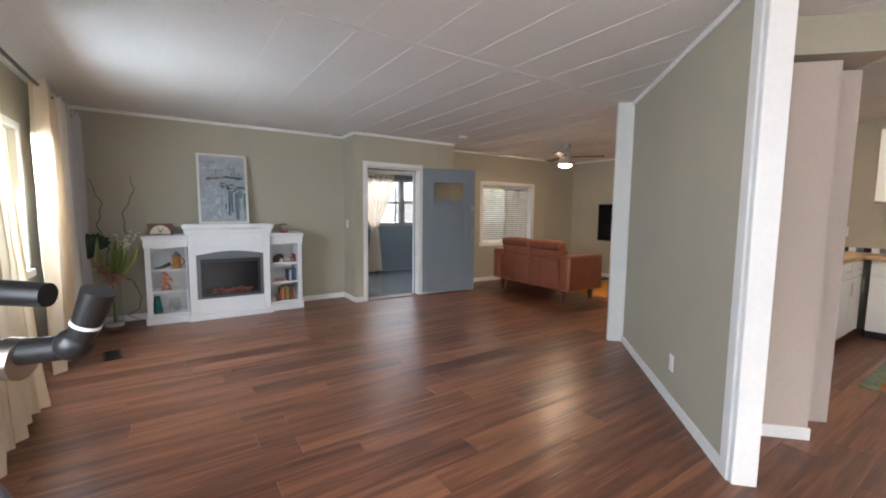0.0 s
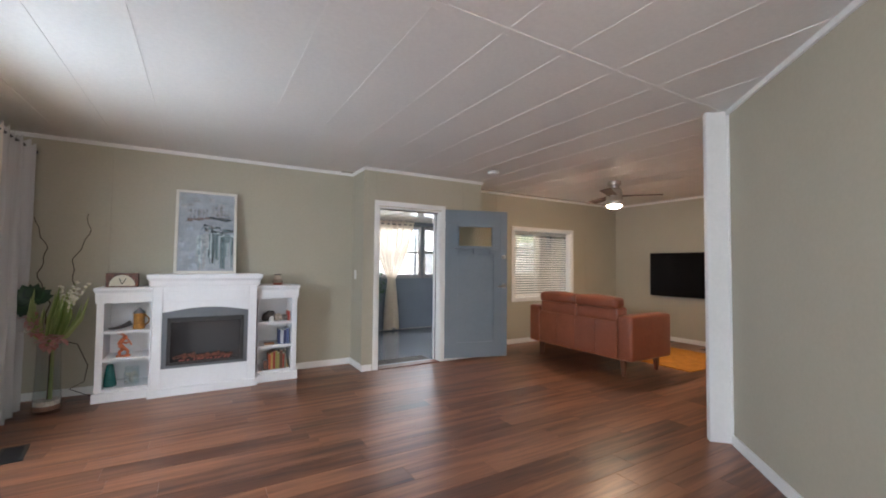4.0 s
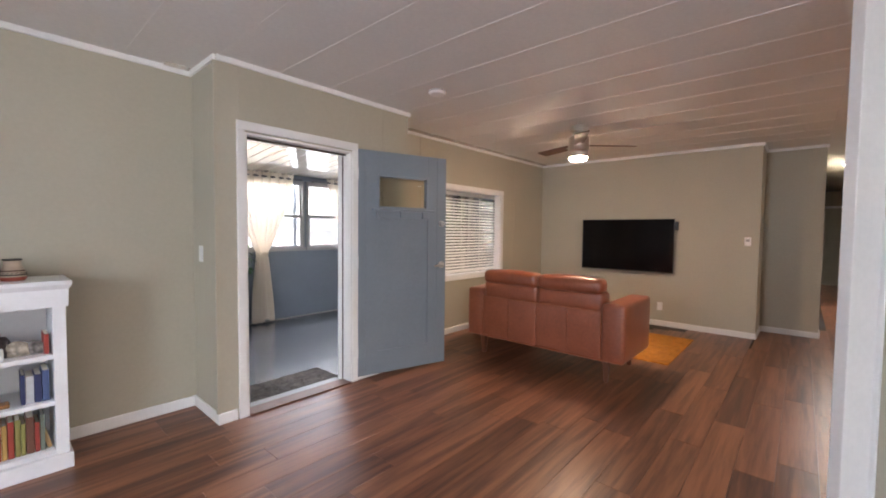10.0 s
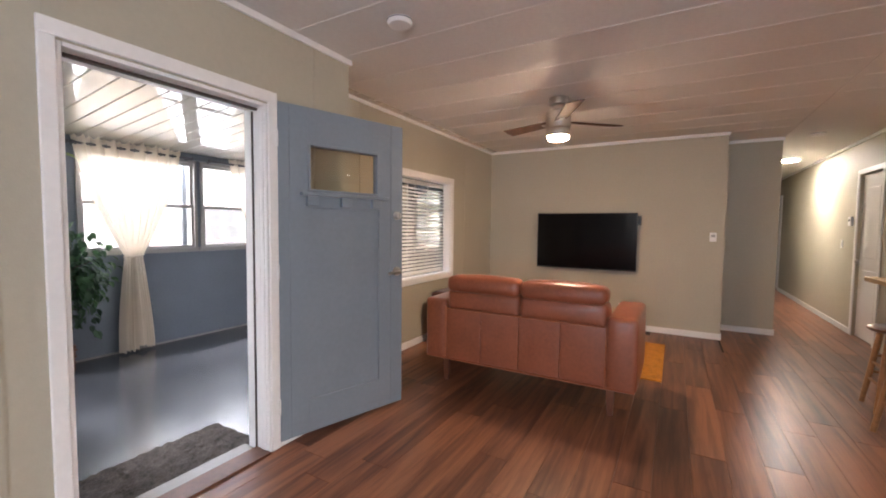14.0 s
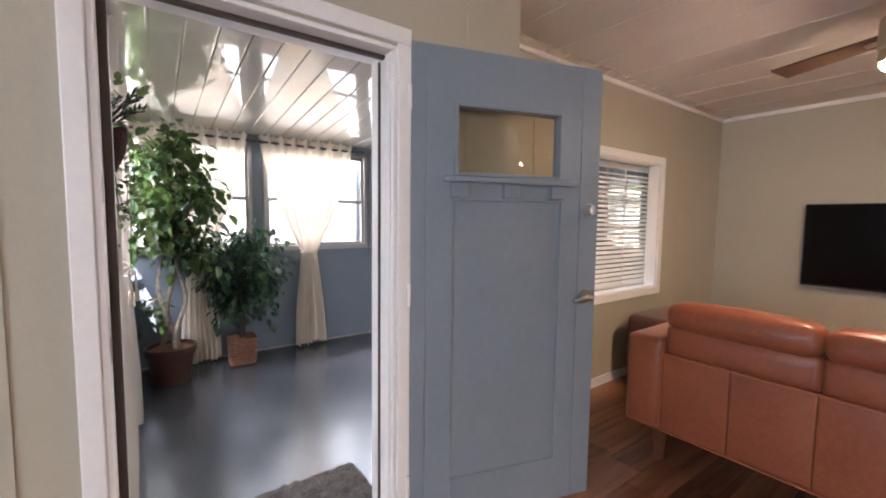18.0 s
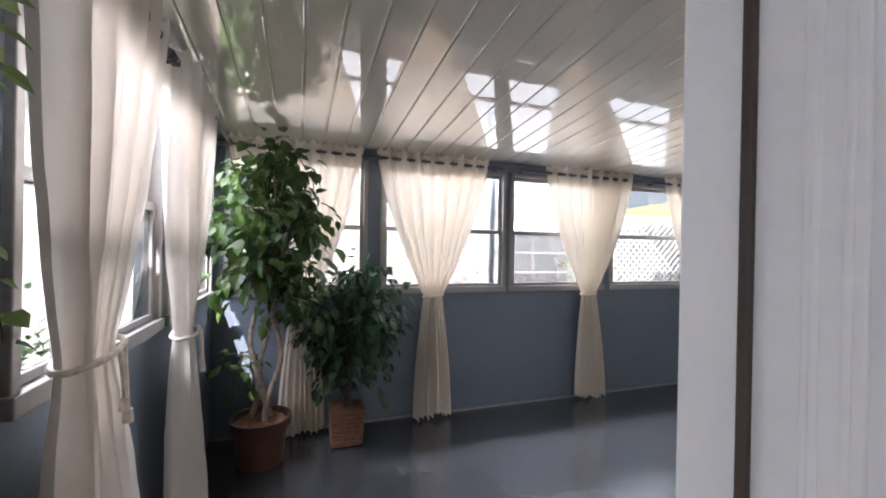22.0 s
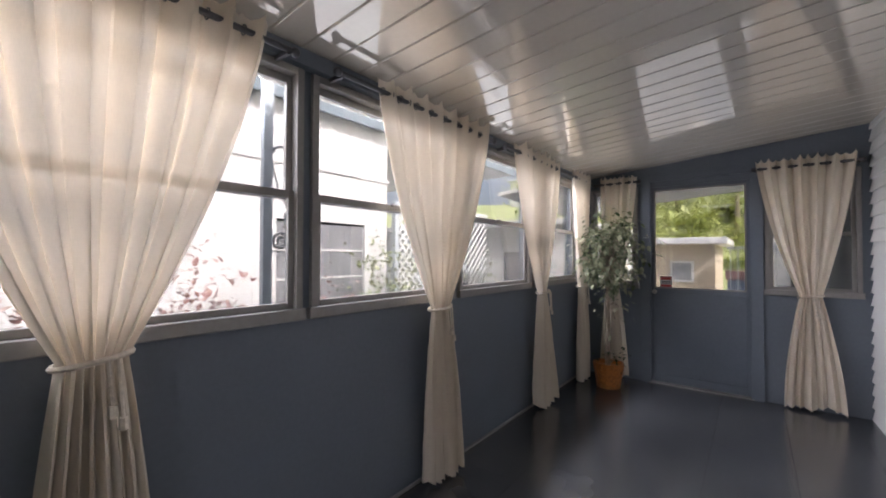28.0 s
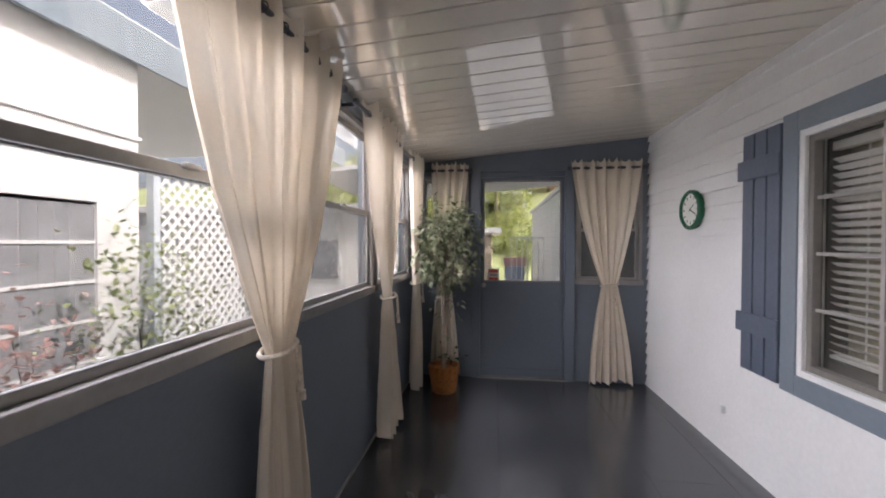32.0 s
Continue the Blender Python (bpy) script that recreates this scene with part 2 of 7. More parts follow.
wall("wall_entrance", SAGE, "sage green painted wall with the front door opening", (JX0, JX1, YD, YD + 0.14, PF, H), "x", [(DX0, DX1, PF, 2.0)])
wall("wall_entrance_east", SAGE, "sage green narrow return of the entrance", (JX1 - 0.012, JX1, YD + 0.14, YN, 0, H), "y")
WIN = (5.37, 6.70, 0.75, 1.87)
wall("wall_window", SAGE, "sage green painted wall with a window and blinds", (JX1, XT + 0.62, YN, YN + 0.10, 0, H), "x", [WIN])
wall("wall_television", SAGE, "sage green painted panel wall behind the television", (XT, XT + 0.12, 3.60, YN, 0, H), "y")
wall("wall_television_return", SAGE, "sage green painted wall beside the hallway", (XT2, XT2 + 0.12, 3.0, 3.60, 0, H), "y")
bm = bmesh.new()
box(bm, XT + 0.12, XT2 + 0.12, 3.60, 3.70, 0, H)
structure("wall_television_jog", bm, SAGE, "sage green painted wall jog", "wall")
HX = 16.4
wall("wall_hall_north", SAGE, "sage green hallway wall", (XT2 + 0.12, HX, 3.0, 3.1, 0, H), "x")
wall("wall_hall_south", SAGE, "sage green hallway wall with white doors", (7.2, HX, 2.02, 2.12, 0, H), "x", [(8.55, 9.20, 0, 2.03), (13.6, 14.3, 0, 2.03)])
wall("wall_hall_end", SAGE, "sage green wall at the hallway's end", (HX, HX + 0.1, 1.0, 3.1, 0, H), "y")
wall("wall_south", SAGE, "sage green painted wall with an unseen opening added for light", (XW - 0.12, 7.32, -2.52, -2.4, 0, H), "x", [W_SOUTH_FILL])
wall("wall_kitchen_east", SAGE, "sage green kitchen wall", (7.2, 7.32, -2.4, 2.02, 0, H), "y")
wall("wall_back_rooms", WHITE, "white wall of the rooms behind the hallway", (7.32, HX, 0.2, 0.3, 0, H), "x")

bm = bmesh.new()
box(bm, XW, HX, -2.4, YD, -0.06, -0.008)
box(bm, XW, JX0, YD, YF, -0.06, -0.008)
box(bm, JX1, XT, YD, YN, -0.06, -0.008)
floor = structure("floor", bm, material("dark_floor_joint", (0.012, 0.008, 0.006), 0.6, vary=0.1), "dark walnut plank floor with a satin sheen", "floor")

# ceiling of the house with its battens
bm = bmesh.new()
box(bm, XW - 0.12, HX + 0.1, -2.52, YN + 0.2, H, H + 0.1)
for k in range(21):
    x = -0.26 + 0.413 * k
    box(bm, x - 0.019, x + 0.019, 3.0, YF if x < JX0 or x > JX1 else YD, H - 0.0026, H + 0.001)
for k in range(18):
    x = -0.26 + 0.413 * k
    box(bm, x - 0.019, x + 0.019, -2.4, 2.94, H - 0.0026, H + 0.001)
box(bm, XW, XT2, 2.945, 2.995, H - 0.005, H + 0.001)
structure("ceiling", bm, CEIL, "white panelled ceiling with thin battens", "ceiling")


def strip(name, path, mat, label, z0, z1, depth, inner, category="trim"):
    """Trim boxes along the segments of a path; depth is proud of the wall to the side that inner names for each segment."""
    bm = bmesh.new()
    for (x0, y0), (x1, y1), (nx, ny) in zip(path, path[1:], inner):
        box(bm, min(x0, x1, x0 + nx * depth, x1 + nx * depth), max(x0, x1, x0 + nx * depth, x1 + nx * depth),
            min(y0, y1, y0 + ny * depth, y1 + ny * depth), max(y0, y1, y0 + ny * depth, y1 + ny * depth), z0, z1, bevel=0.003)
    return structure(name, bm, mat, label, category)


S_, N_, E_, W_ = (0, -1), (0, 1), (1, 0), (-1, 0)
room = [(XW, -2.4), (XW, YF), (JX0, YF), (JX0, YD)]
strip("baseboard", room, WHITE, "white painted baseboard", 0.0, 0.075, 0.013, [E_, S_, W_])
strip("baseboard", [(JX0 - 0.013, YD), (2.712, YD)], WHITE, "white painted baseboard", 0.0, 0.075, 0.013, [S_])
strip("baseboard", [(3.732, YD), (JX1 + 0.013, YD)], WHITE, "white painted baseboard", 0.0, 0.075, 0.013, [S_])
strip("baseboard", [(JX1, YD), (JX1, YN), (XT, YN), (XT, 3.60), (XT2, 3.60), (XT2, 3.0), (HX, 3.0)], WHITE, "white painted baseboard", 0.0, 0.075, 0.013, [E_, S_, W_, S_, W_, S_])
strip("baseboard", [(9.27, 2.12), (13.53, 2.12)], WHITE, "white painted baseboard", 0.0, 0.075, 0.013, [N_])
strip("crown_trim", [(XW, -2.4), (XW, YF), (JX0, YF), (JX0, YD), (JX1 + 0.018, YD)], WHITE, "white painted crown moulding", H - 0.038, H, 0.018, [E_, S_, W_, S_])
strip("crown_trim", [(JX1, YD), (JX1, YN), (XT, YN), (XT, 3.60), (XT2, 3.60), (XT2, 3.0), (HX, 3.0)], WHITE, "white painted crown moulding", H - 0.038, H, 0.018, [E_, S_, W_, S_, W_, S_])
strip("crown_trim", [(7.2, 2.12), (HX, 2.12)], WHITE, "white painted crown moulding", H - 0.038, H, 0.018, [N_])
# battens over the joints of the wall panels
for x in (0.11, 1.40):
    boxpart("wall_batten", (x - 0.013, x + 0.013, YF - 0.008, YF, 0.075, H - 0.04), SAGE)
for x in (2.75, 4.02):
    boxpart("wall_batten", (x - 0.008, x + 0.008, YD - 0.004, YD, 2.07 if x < 3 else 0.075, H - 0.04), SAGE)
for y in (4.19, 5.41):
    boxpart("wall_batten", (XT - 0.004, XT, y - 0.008, y + 0.008, 0.075, H - 0.04), SAGE)
for x in (5.0, 7.1):
    boxpart("wall_batten", (x - 0.008, x + 0.008, YN - 0.004, YN, 0.075, H - 0.04), SAGE)
boxpart("wall_batten", (JX0 - 0.018, JX0 - 0.0, YD - 0.006, YD + 0.016, 0.075, H - 0.04), SAGE)
for ob in [o for o in scene.objects if o.name.startswith("wall_batten")]:
    tagged(ob, "sage green batten over a panel joint", "trim", "", "structure")

BEIGE = material("beige_wall_paint", (0.50, 0.42, 0.36), 0.6, vary=0.04, scale=2.0, bump=0.05, bump_scale=120)
# partition, turned 45 degrees
PART = pose(2.68, 1.30, 0, 0, 0, 45)


def turned(name, dims, mat, label, category, bevel=0.0):
    bm = bmesh.new()
    box(bm, *dims, bevel=bevel)
    bmesh.ops.transform(bm, matrix=PART, verts=bm.verts)
    return structure(name, bm, mat, label, category)


turned("partition_wall", (0.02, 2.285, -0.11, 0, 0, H), SAGE, "sage green diagonal partition wall", "wall")
turned("partition_post", (2.285, 2.345, -0.115, 0.15, 0, H), WHITE, "white painted post ending the partition", "post", 0.004)
turned("partition_end_trim", (-0.03, 0.02, -0.115, 0.0, 0, H), WHITE, "white painted end trim of the partition", "trim", 0.004)
turned("partition_end_trim", (0.0, 0.075, 0.0, 0.014, 0, H), WHITE, "white painted corner trim of the partition", "trim", 0.003)
turned("partition_end_trim", (2.262, 2.285, 0.0, 0.012, 0, H), WHITE, "white painted corner trim of the partition", "trim", 0.003)
turned("baseboard", (0.075, 2.262, 0.0, 0.013, 0, 0.075), WHITE, "white painted baseboard", "trim", 0.003)
turned("crown_trim", (0.02, 2.285, 0.0, 0.018, H - 0.038, H), WHITE, "white painted crown moulding", "trim", 0.003)
turned("kitchen_wall_end", (0.53, 0.77, -0.66, -0.11, 0, 2.22), BEIGE, "beige painted wall end beside the kitchen", "wall")
turned("kitchen_wall_end", (0.79, 1.3, -0.93, -0.11, 0, 2.24), BEIGE, "beige painted wall end beside the kitchen", "wall")
turned("kitchen_wall_soffit", (0.53, 1.3, -0.93, -0.11, 2.26, H), SAGE, "sage green painted soffit over the wall end", "wall")
turned("baseboard", (0.515, 0.53, -0.67, -0.11, 0, 0.075), WHITE, "white painted baseboard", "trim", 0.003)

# ---- porch shell ----
bm = bmesh.new()
box(bm, PX0 - 0.2, PX1 + 0.1, 6.30, PY1 + 0.1, PF - 0.1, PF - 0.006)
porch_floor = structure("porch_floor", bm, material("black_tile_joint", (0.010, 0.010, 0.012), 0.5, vary=0.1), "dark slate look vinyl floor of the porch", "floor")
bm = bmesh.new()
slope = lambda y: 2.43 - (y - 6.93) * 0.093
for k in range(41):
    x = 2.42 + 0.165 * k
    vs = box(bm, x + 0.005, x + 0.160, 6.15, PY1 + 0.34, 0, 0.03, bevel=0.004)
    vs = vs + box(bm, x - 0.006, x + 0.006, 6.15, PY1 + 0.34, 0.012, 0.03)
    for v in vs:
        v.co.z += slope(v.co.y)
vs = box(bm, 2.3, 9.4, 6.15, PY1 + 0.34, 0.03, 0.09)
for v in vs:
    v.co.z += slope(v.co.y)
structure("porch_ceiling", bm, PCEIL, "glossy white plank ceiling of the porch", "ceiling")
SILL, HEAD = 1.00, 2.12
PWIN = [(2.70, 3.78), (3.89, 5.09), (5.135, 6.245), (6.325, 7.43), (7.52, 8.66)]
wall("porch_wall_north", BLUE, "slate blue porch wall under a row of windows", (PX0, PX1, PY1, PY1 + 0.09, PF, 2.20), "x", [(a, b, SILL, HEAD) for a, b in PWIN])
WWIN = [(7.10, 8.14), (8.24, 9.30)]
wall("porch_wall_west", BLUE, "slate blue porch wall under windows", (PX0 - 0.09, PX0, 6.88, PY1 + 0.09, PF, 2.42), "y", [(a, b, SILL, HEAD) for a, b in WWIN])
EWIN = [(7.02, 7.68), (8.80, 9.32)]
PD = (7.79, 8.67)
wall("porch_wall_east", BLUE, "slate blue porch wall with the porch door", (PX1, PX1 + 0.09, 6.8, PY1 + 0.09, PF, 2.44), "y", [(a, b, 0.93, 2.06) for a, b in EWIN] + [(*PD, PF, 2.041)])
for dims, lab in (((PX0, PX1, PY1 - 0.05, PY1, 2.125, 2.20), "slate blue beam over the porch windows"), ((PX0 + 0.05, PX1 - 0.04, PY1 - 0.012, PY1, PF, PF + 0.02), "pale floor edge strip of the porch"),
                  ((PX1 - 0.04, PX1, PD[1] + 0.0, PD[1] + 0.09, PF, 2.10), "slate blue post beside the porch door"), ((PX1 - 0.04, PX1, PD[0] - 0.10, PD[0], PF, 2.10), "slate blue post beside the porch door"),
                  ((PX1 - 0.03, PX1, 6.97, PY1 - 0.05, 2.10, 2.16), "slate blue beam over the porch door")):
    bm = bmesh.new()
    box(bm, *dims, bevel=0.003)
    structure("porch_trim", bm, ALU if "pale" in lab else BLUE, lab, "trim")

# siding: lapped boards with a sloped face
def siding(name, length, z0, z1, m, label, openings=()):
    """Lap boards as one face with steps: each course leans out towards its foot."""
    bm = bmesh.new()
    pitch = 0.108
    z = z0
    while z < z1 - 0.01:
        top = min(z + pitch, z1)
        spans, at = [], 0.0
        for a0, a1, b0, b1 in sorted(openings):
            if top > b0 and z < b1:
                spans.append((at, a0))
                at = a1
        spans.append((at, length))
        for a, b in spans:
            if b - a > 0.01:
                v = [bm.verts.new(p) for p in ((a, 0.023, z), (b, 0.023, z), (b, 0.002, top), (a, 0.002, top), (a, -0.02, z), (b, -0.02, z), (b, -0.02, top), (a, -0.02, top))]
                for q in ((0, 1, 2, 3), (4, 0, 3, 7), (1, 5, 6, 2), (4, 5, 1, 0), (3, 2, 6, 7), (5, 4, 7, 6)):
                    bm.faces.new([v[i] for i in q])
        z = top
    bmesh.ops.transform(bm, matrix=m, verts=bm.verts)
    return structure(name, bm, SIDING, label, "wall")


SWIN = (1.92, 3.64, 0.55, 2.03)     # along the wall from its east end
siding("siding_wall", 4.66, PF, 2.52, SW @ pose(0, 0, 0, 0, 0, 180) @ Matrix.Scale(-1, 4, (0, 1, 0)), "white lap siding of the house wall", [SWIN])
siding("siding_wall_west", 0.62, PF, 2.52, pose(2.665, 6.25, 0, 0, 0, 90) @ Matrix.Scale(-1, 4, (0, 1, 0)), "white lap siding beside the front door")
siding("siding_wall_east", 0.40, PF, 2.52, pose(4.296, 6.27, 0, 0, 0, 90), "white lap siding beside the front door")
for name, dims, mat, lab in (("siding_backing", (4.34, 5.30, 6.62, 6.78, PF, H), SIDING, "wall behind the white siding"), ("siding_backing", (7.15, 9.0, 6.70, 6.86, PF, H), SIDING, "wall behind the white siding"),
                             ("corner_board", (4.28, 4.40, 6.665, 6.815, PF, 2.5), DOORBLUE, "slate blue corner board of the house"),
                             ("corner_board", (2.61, 2.70, 6.868, 6.93, PF, 2.45), BLUE, "slate blue corner board of the porch"), ("door_outer_casing", (3.745, 3.85, 6.25, 6.268, PF, 2.10), DOORBLUE, "slate blue outer door casing"),
                             ("entrance_header", (2.62, 4.30, 6.25, 6.262, 2.02, H), SIDING, "white siding over the front door")):
    bm = bmesh.new()
    box(bm, *dims, bevel=0.003)
    structure(name, bm, mat, lab, "trim" if "board" in name or "casing" in name else "wall")

# front door frame, threshold and stops
dw = lambda name, dims, mat, lab, bevel=0.004: structure(name, (lambda b: (box(b, *dims, bevel=bevel), b)[1])(bmesh.new()), mat, lab, "door frame")
dw("door_casing", (2.722, DX0, YD - 0.018, YD, 0.0, 2.01), WHITE, "white painted door casing")
dw("door_casing", (DX1, 3.728, YD - 0.018, YD, 0.0, 2.01), WHITE, "white painted door casing")
dw("door_casing", (2.722, 3.728, YD - 0.018, YD, 2.01, 2.072), WHITE, "white painted door casing")
dw("door_jamb", (DX0, DX0 + 0.018, YD - 0.01, 6.29, PF, 2.0), WHITE, "white painted door jamb")
dw("door_jamb", (DX1 - 0.018, DX1, YD - 0.01, 6.29, PF, 2.0), WHITE, "white painted door jamb")
dw("door_jamb", (DX0 + 0.018, DX1 - 0.018, YD - 0.01, 6.29, 1.982, 2.0), WHITE, "white painted door jamb")
STRIPM = material("brown_weatherstrip", (0.055, 0.038, 0.028), 0.6, vary=0.1)
dw("weather_strip", (DX0 + 0.018, DX0 + 0.040, 6.174, 6.188, 0.0, 1.968), STRIPM, "brown rubber weather strip", 0.003)
dw("weather_strip", (DX1 - 0.026, DX1 - 0.018, 6.205, 6.218, 0.0, 1.968), STRIPM, "brown rubber weather strip", 0.003)
dw("weather_strip", (DX0 + 0.018, DX1 - 0.018, 6.165, 6.19, 1.968, 1.982), STRIPM, "brown rubber weather strip", 0.003)
dw("door_stop", (DX0 + 0.018, DX0 + 0.036, 6.19, 6.288, 0.0, 1.97), WHITE, "white painted door stop", 0.002)
dw("door_stop", (DX1 - 0.024, DX1 - 0.018, 6.12, 6.165, 0.0, 1.97), WHITE, "white painted door stop", 0.002)
for y in (6.128, 6.150):
    dw("jamb_bead", (DX1 - 0.026, DX1 - 0.018, y, y + 0.009, 0.0, 1.968), WHITE, "white painted bead on the hinge jamb", 0.003)
for z in (0.25, 1.05, 1.82):
    dw("hinge_leaf", (DX1 - 0.0205, DX1 - 0.018, 6.104, 6.126, z - 0.05, z + 0.05), WHITE, "painted hinge leaf on the jamb", 0.001)
dw("threshold", (DX0 + 0.018, DX1 - 0.018, YD - 0.03, 6.215, -0.02, 0.012), BROWNWOOD, "dark wood door threshold")
dw("threshold", (DX0 + 0.018, DX1 - 0.018, 6.215, 6.33, PF - 0.02, -0.005), ALU, "pale aluminium door sill")
for z in (0.98, 1.42):
    dw("strike_plate", (DX0 + 0.018, DX0 + 0.0205, 6.115, 6.145, z - 0.035, z + 0.035), STEEL, "nickel strike plate on the door jamb", 0.001)
# ---- porch windows ----
def sash_window(name, width, height, m, label, depth=0.05):
    """A single-hung aluminium window: frame, two sashes with panes, in its own x (width), y (inwards) and z."""
    t = thing(name, m, label, "window", "porch windows")
    t["kind"] = "structure"
    f = 0.035
    bm = bmesh.new()
    for d in ((0, f, -depth, 0.022, 0, height), (width - f, width, -depth, 0.022, 0, height), (f, width - f, -depth, 0.022, height - f, height), (-0.012, width + 0.012, -depth, 0.034, -0.018, f)):
        box(bm, *d, bevel=0.004)
    part("window_frame", bm, ALU, t)
    mid = height * 0.485
    for z0, z1, y in ((f, mid + 0.02, -0.012), (mid - 0.02, height - f, -0.036)):
        bm = bmesh.new()
        s = 0.028
        for d in ((f, f + s, y - 0.011, y + 0.011, z0, z1), (width - f - s, width - f, y - 0.011, y + 0.011, z0, z1), (f + s, width - f - s, y - 0.011, y + 0.011, z0, z0 + s), (f + s, width - f - s, y - 0.011, y + 0.011, z1 - s - 0.008, z1)):
            box(bm, *d, bevel=0.003)
        sash = part("sash", bm, ALU, t)
        bm = bmesh.new()
        box(bm, f + s - 0.004, width - f - s + 0.004, y - 0.002, y + 0.002, z0 + s - 0.004, z1 - s - 0.004)
        pane = part("pane", bm, GLASS, sash, "glass pane tinted to dim the view outside")
        pane.visible_shadow = False
    bm = bmesh.new()
    box(bm, width / 2 - 0.03, width / 2 + 0.03, 0.0, 0.02, mid + 0.008, mid + 0.024, bevel=0.004)
    part("latch", bm, ALU, t)
    return t


for a, b in PWIN:
    sash_window("porch_window", b - a, HEAD - SILL, pose(a, PY1, SILL) @ Matrix.Scale(-1, 4, (0, 1, 0)), "grey aluminium single-hung window in the porch wall")
for a, b in WWIN:
    sash_window("porch_window", b - a, HEAD - SILL, pose(PX0, a, SILL, 0, 0, 90) @ Matrix.Scale(-1, 4, (0, 1, 0)), "grey aluminium single-hung window in the porch wall")
for a, b in EWIN:
    sash_window("porch_window", b - a, 1.13, pose(PX1, a, 0.93, 0, 0, 90), "grey aluminium single-hung window beside the porch door")

# porch door with its half pane
pdoor = thing("porch_door", pose(PX1 + 0.02, PD[0], PF), "slate blue half-glazed porch door, closed", "door")
pdoor["kind"] = "structure"
dwid = PD[1] - PD[0]
bm = bmesh.new()
for d in ((0, 0.04, 0, 0.03, 0.015, 2.15), (0, 0.04, dwid - 0.03, dwid, 0.015, 2.15), (0, 0.04, 0.03, dwid - 0.03, 2.115, 2.15), (0, 0.04, 0.03, dwid - 0.03, 0.985, 1.035), (0, 0.04, 0.03, dwid - 0.03, 0.015, 0.10)):
    box(bm, *d, bevel=0.003)
part("leaf_frame", bm, BLUE, pdoor)
boxpart("lower_panel", (0.008, 0.032, 0.03, dwid - 0.03, 0.10, 0.985), BLUE, pdoor)
bm = bmesh.new()
for d in ((-0.006, 0.006, 0.03, 0.045, 1.035, 2.115), (-0.006, 0.006, dwid - 0.045, dwid - 0.03, 1.035, 2.115), (-0.006, 0.006, 0.045, dwid - 0.045, 1.035, 1.05), (-0.006, 0.006, 0.045, dwid - 0.045, 2.10, 2.115)):
    box(bm, *d)
part("glazing_bead", bm, ALU, pdoor, "pale aluminium glazing bead")
p = boxpart("pane", (0.014, 0.018, 0.03, dwid - 0.03, 1.035, 2.115), GLASS, pdoor, 0, "glass pane tinted to dim the view outside")
p.visible_shadow = False
boxpart("sill_plate", (-0.06, 0.04, -0.03, dwid + 0.03, 0.0, 0.014), ALU, pdoor, 0.002, "pale aluminium sill plate")
bm = bmesh.new()
cyl(bm, (-0.05, 0.10 - 0.06, 1.0), (0.0, 0.10 - 0.06, 1.0), 0.014)
bmesh.ops.create_uvsphere(bm, u_segments=12, v_segments=8, radius=0.024, matrix=Matrix.Translation((-0.055, 0.04, 1.0)))
bmesh.ops.transform(bm, matrix=Matrix.Translation((0, dwid - 0.08, 0)), verts=bm.verts)
part("door_knob", bm, STEEL, pdoor, "", True)
sticker = thing("window_sticker", pose(PX1 + 0.026, PD[1] - 0.20, 1.0 - 0.07), "small red and white notice sticker on the door pane", "sticker")
boxpart("paper", (0, 0.003, 0, 0.115, 0, 0.13), WHITE, sticker)
REDM = material("red_print", (0.5, 0.06, 0.05), 0.6, vary=0.05)
boxpart("print_band", (-0.0015, 0.0, 0.006, 0.109, 0.09, 0.124), REDM, sticker)
boxpart("print_band", (-0.0015, 0.0, 0.006, 0.109, 0.012, 0.04), REDM, sticker)
boxpart("print_line", (-0.0015, 0.0, 0.012, 0.10, 0.052, 0.06), BLACK, sticker)
boxpart("print_line", (-0.0015, 0.0, 0.012, 0.10, 0.068, 0.076), BLACK, sticker)


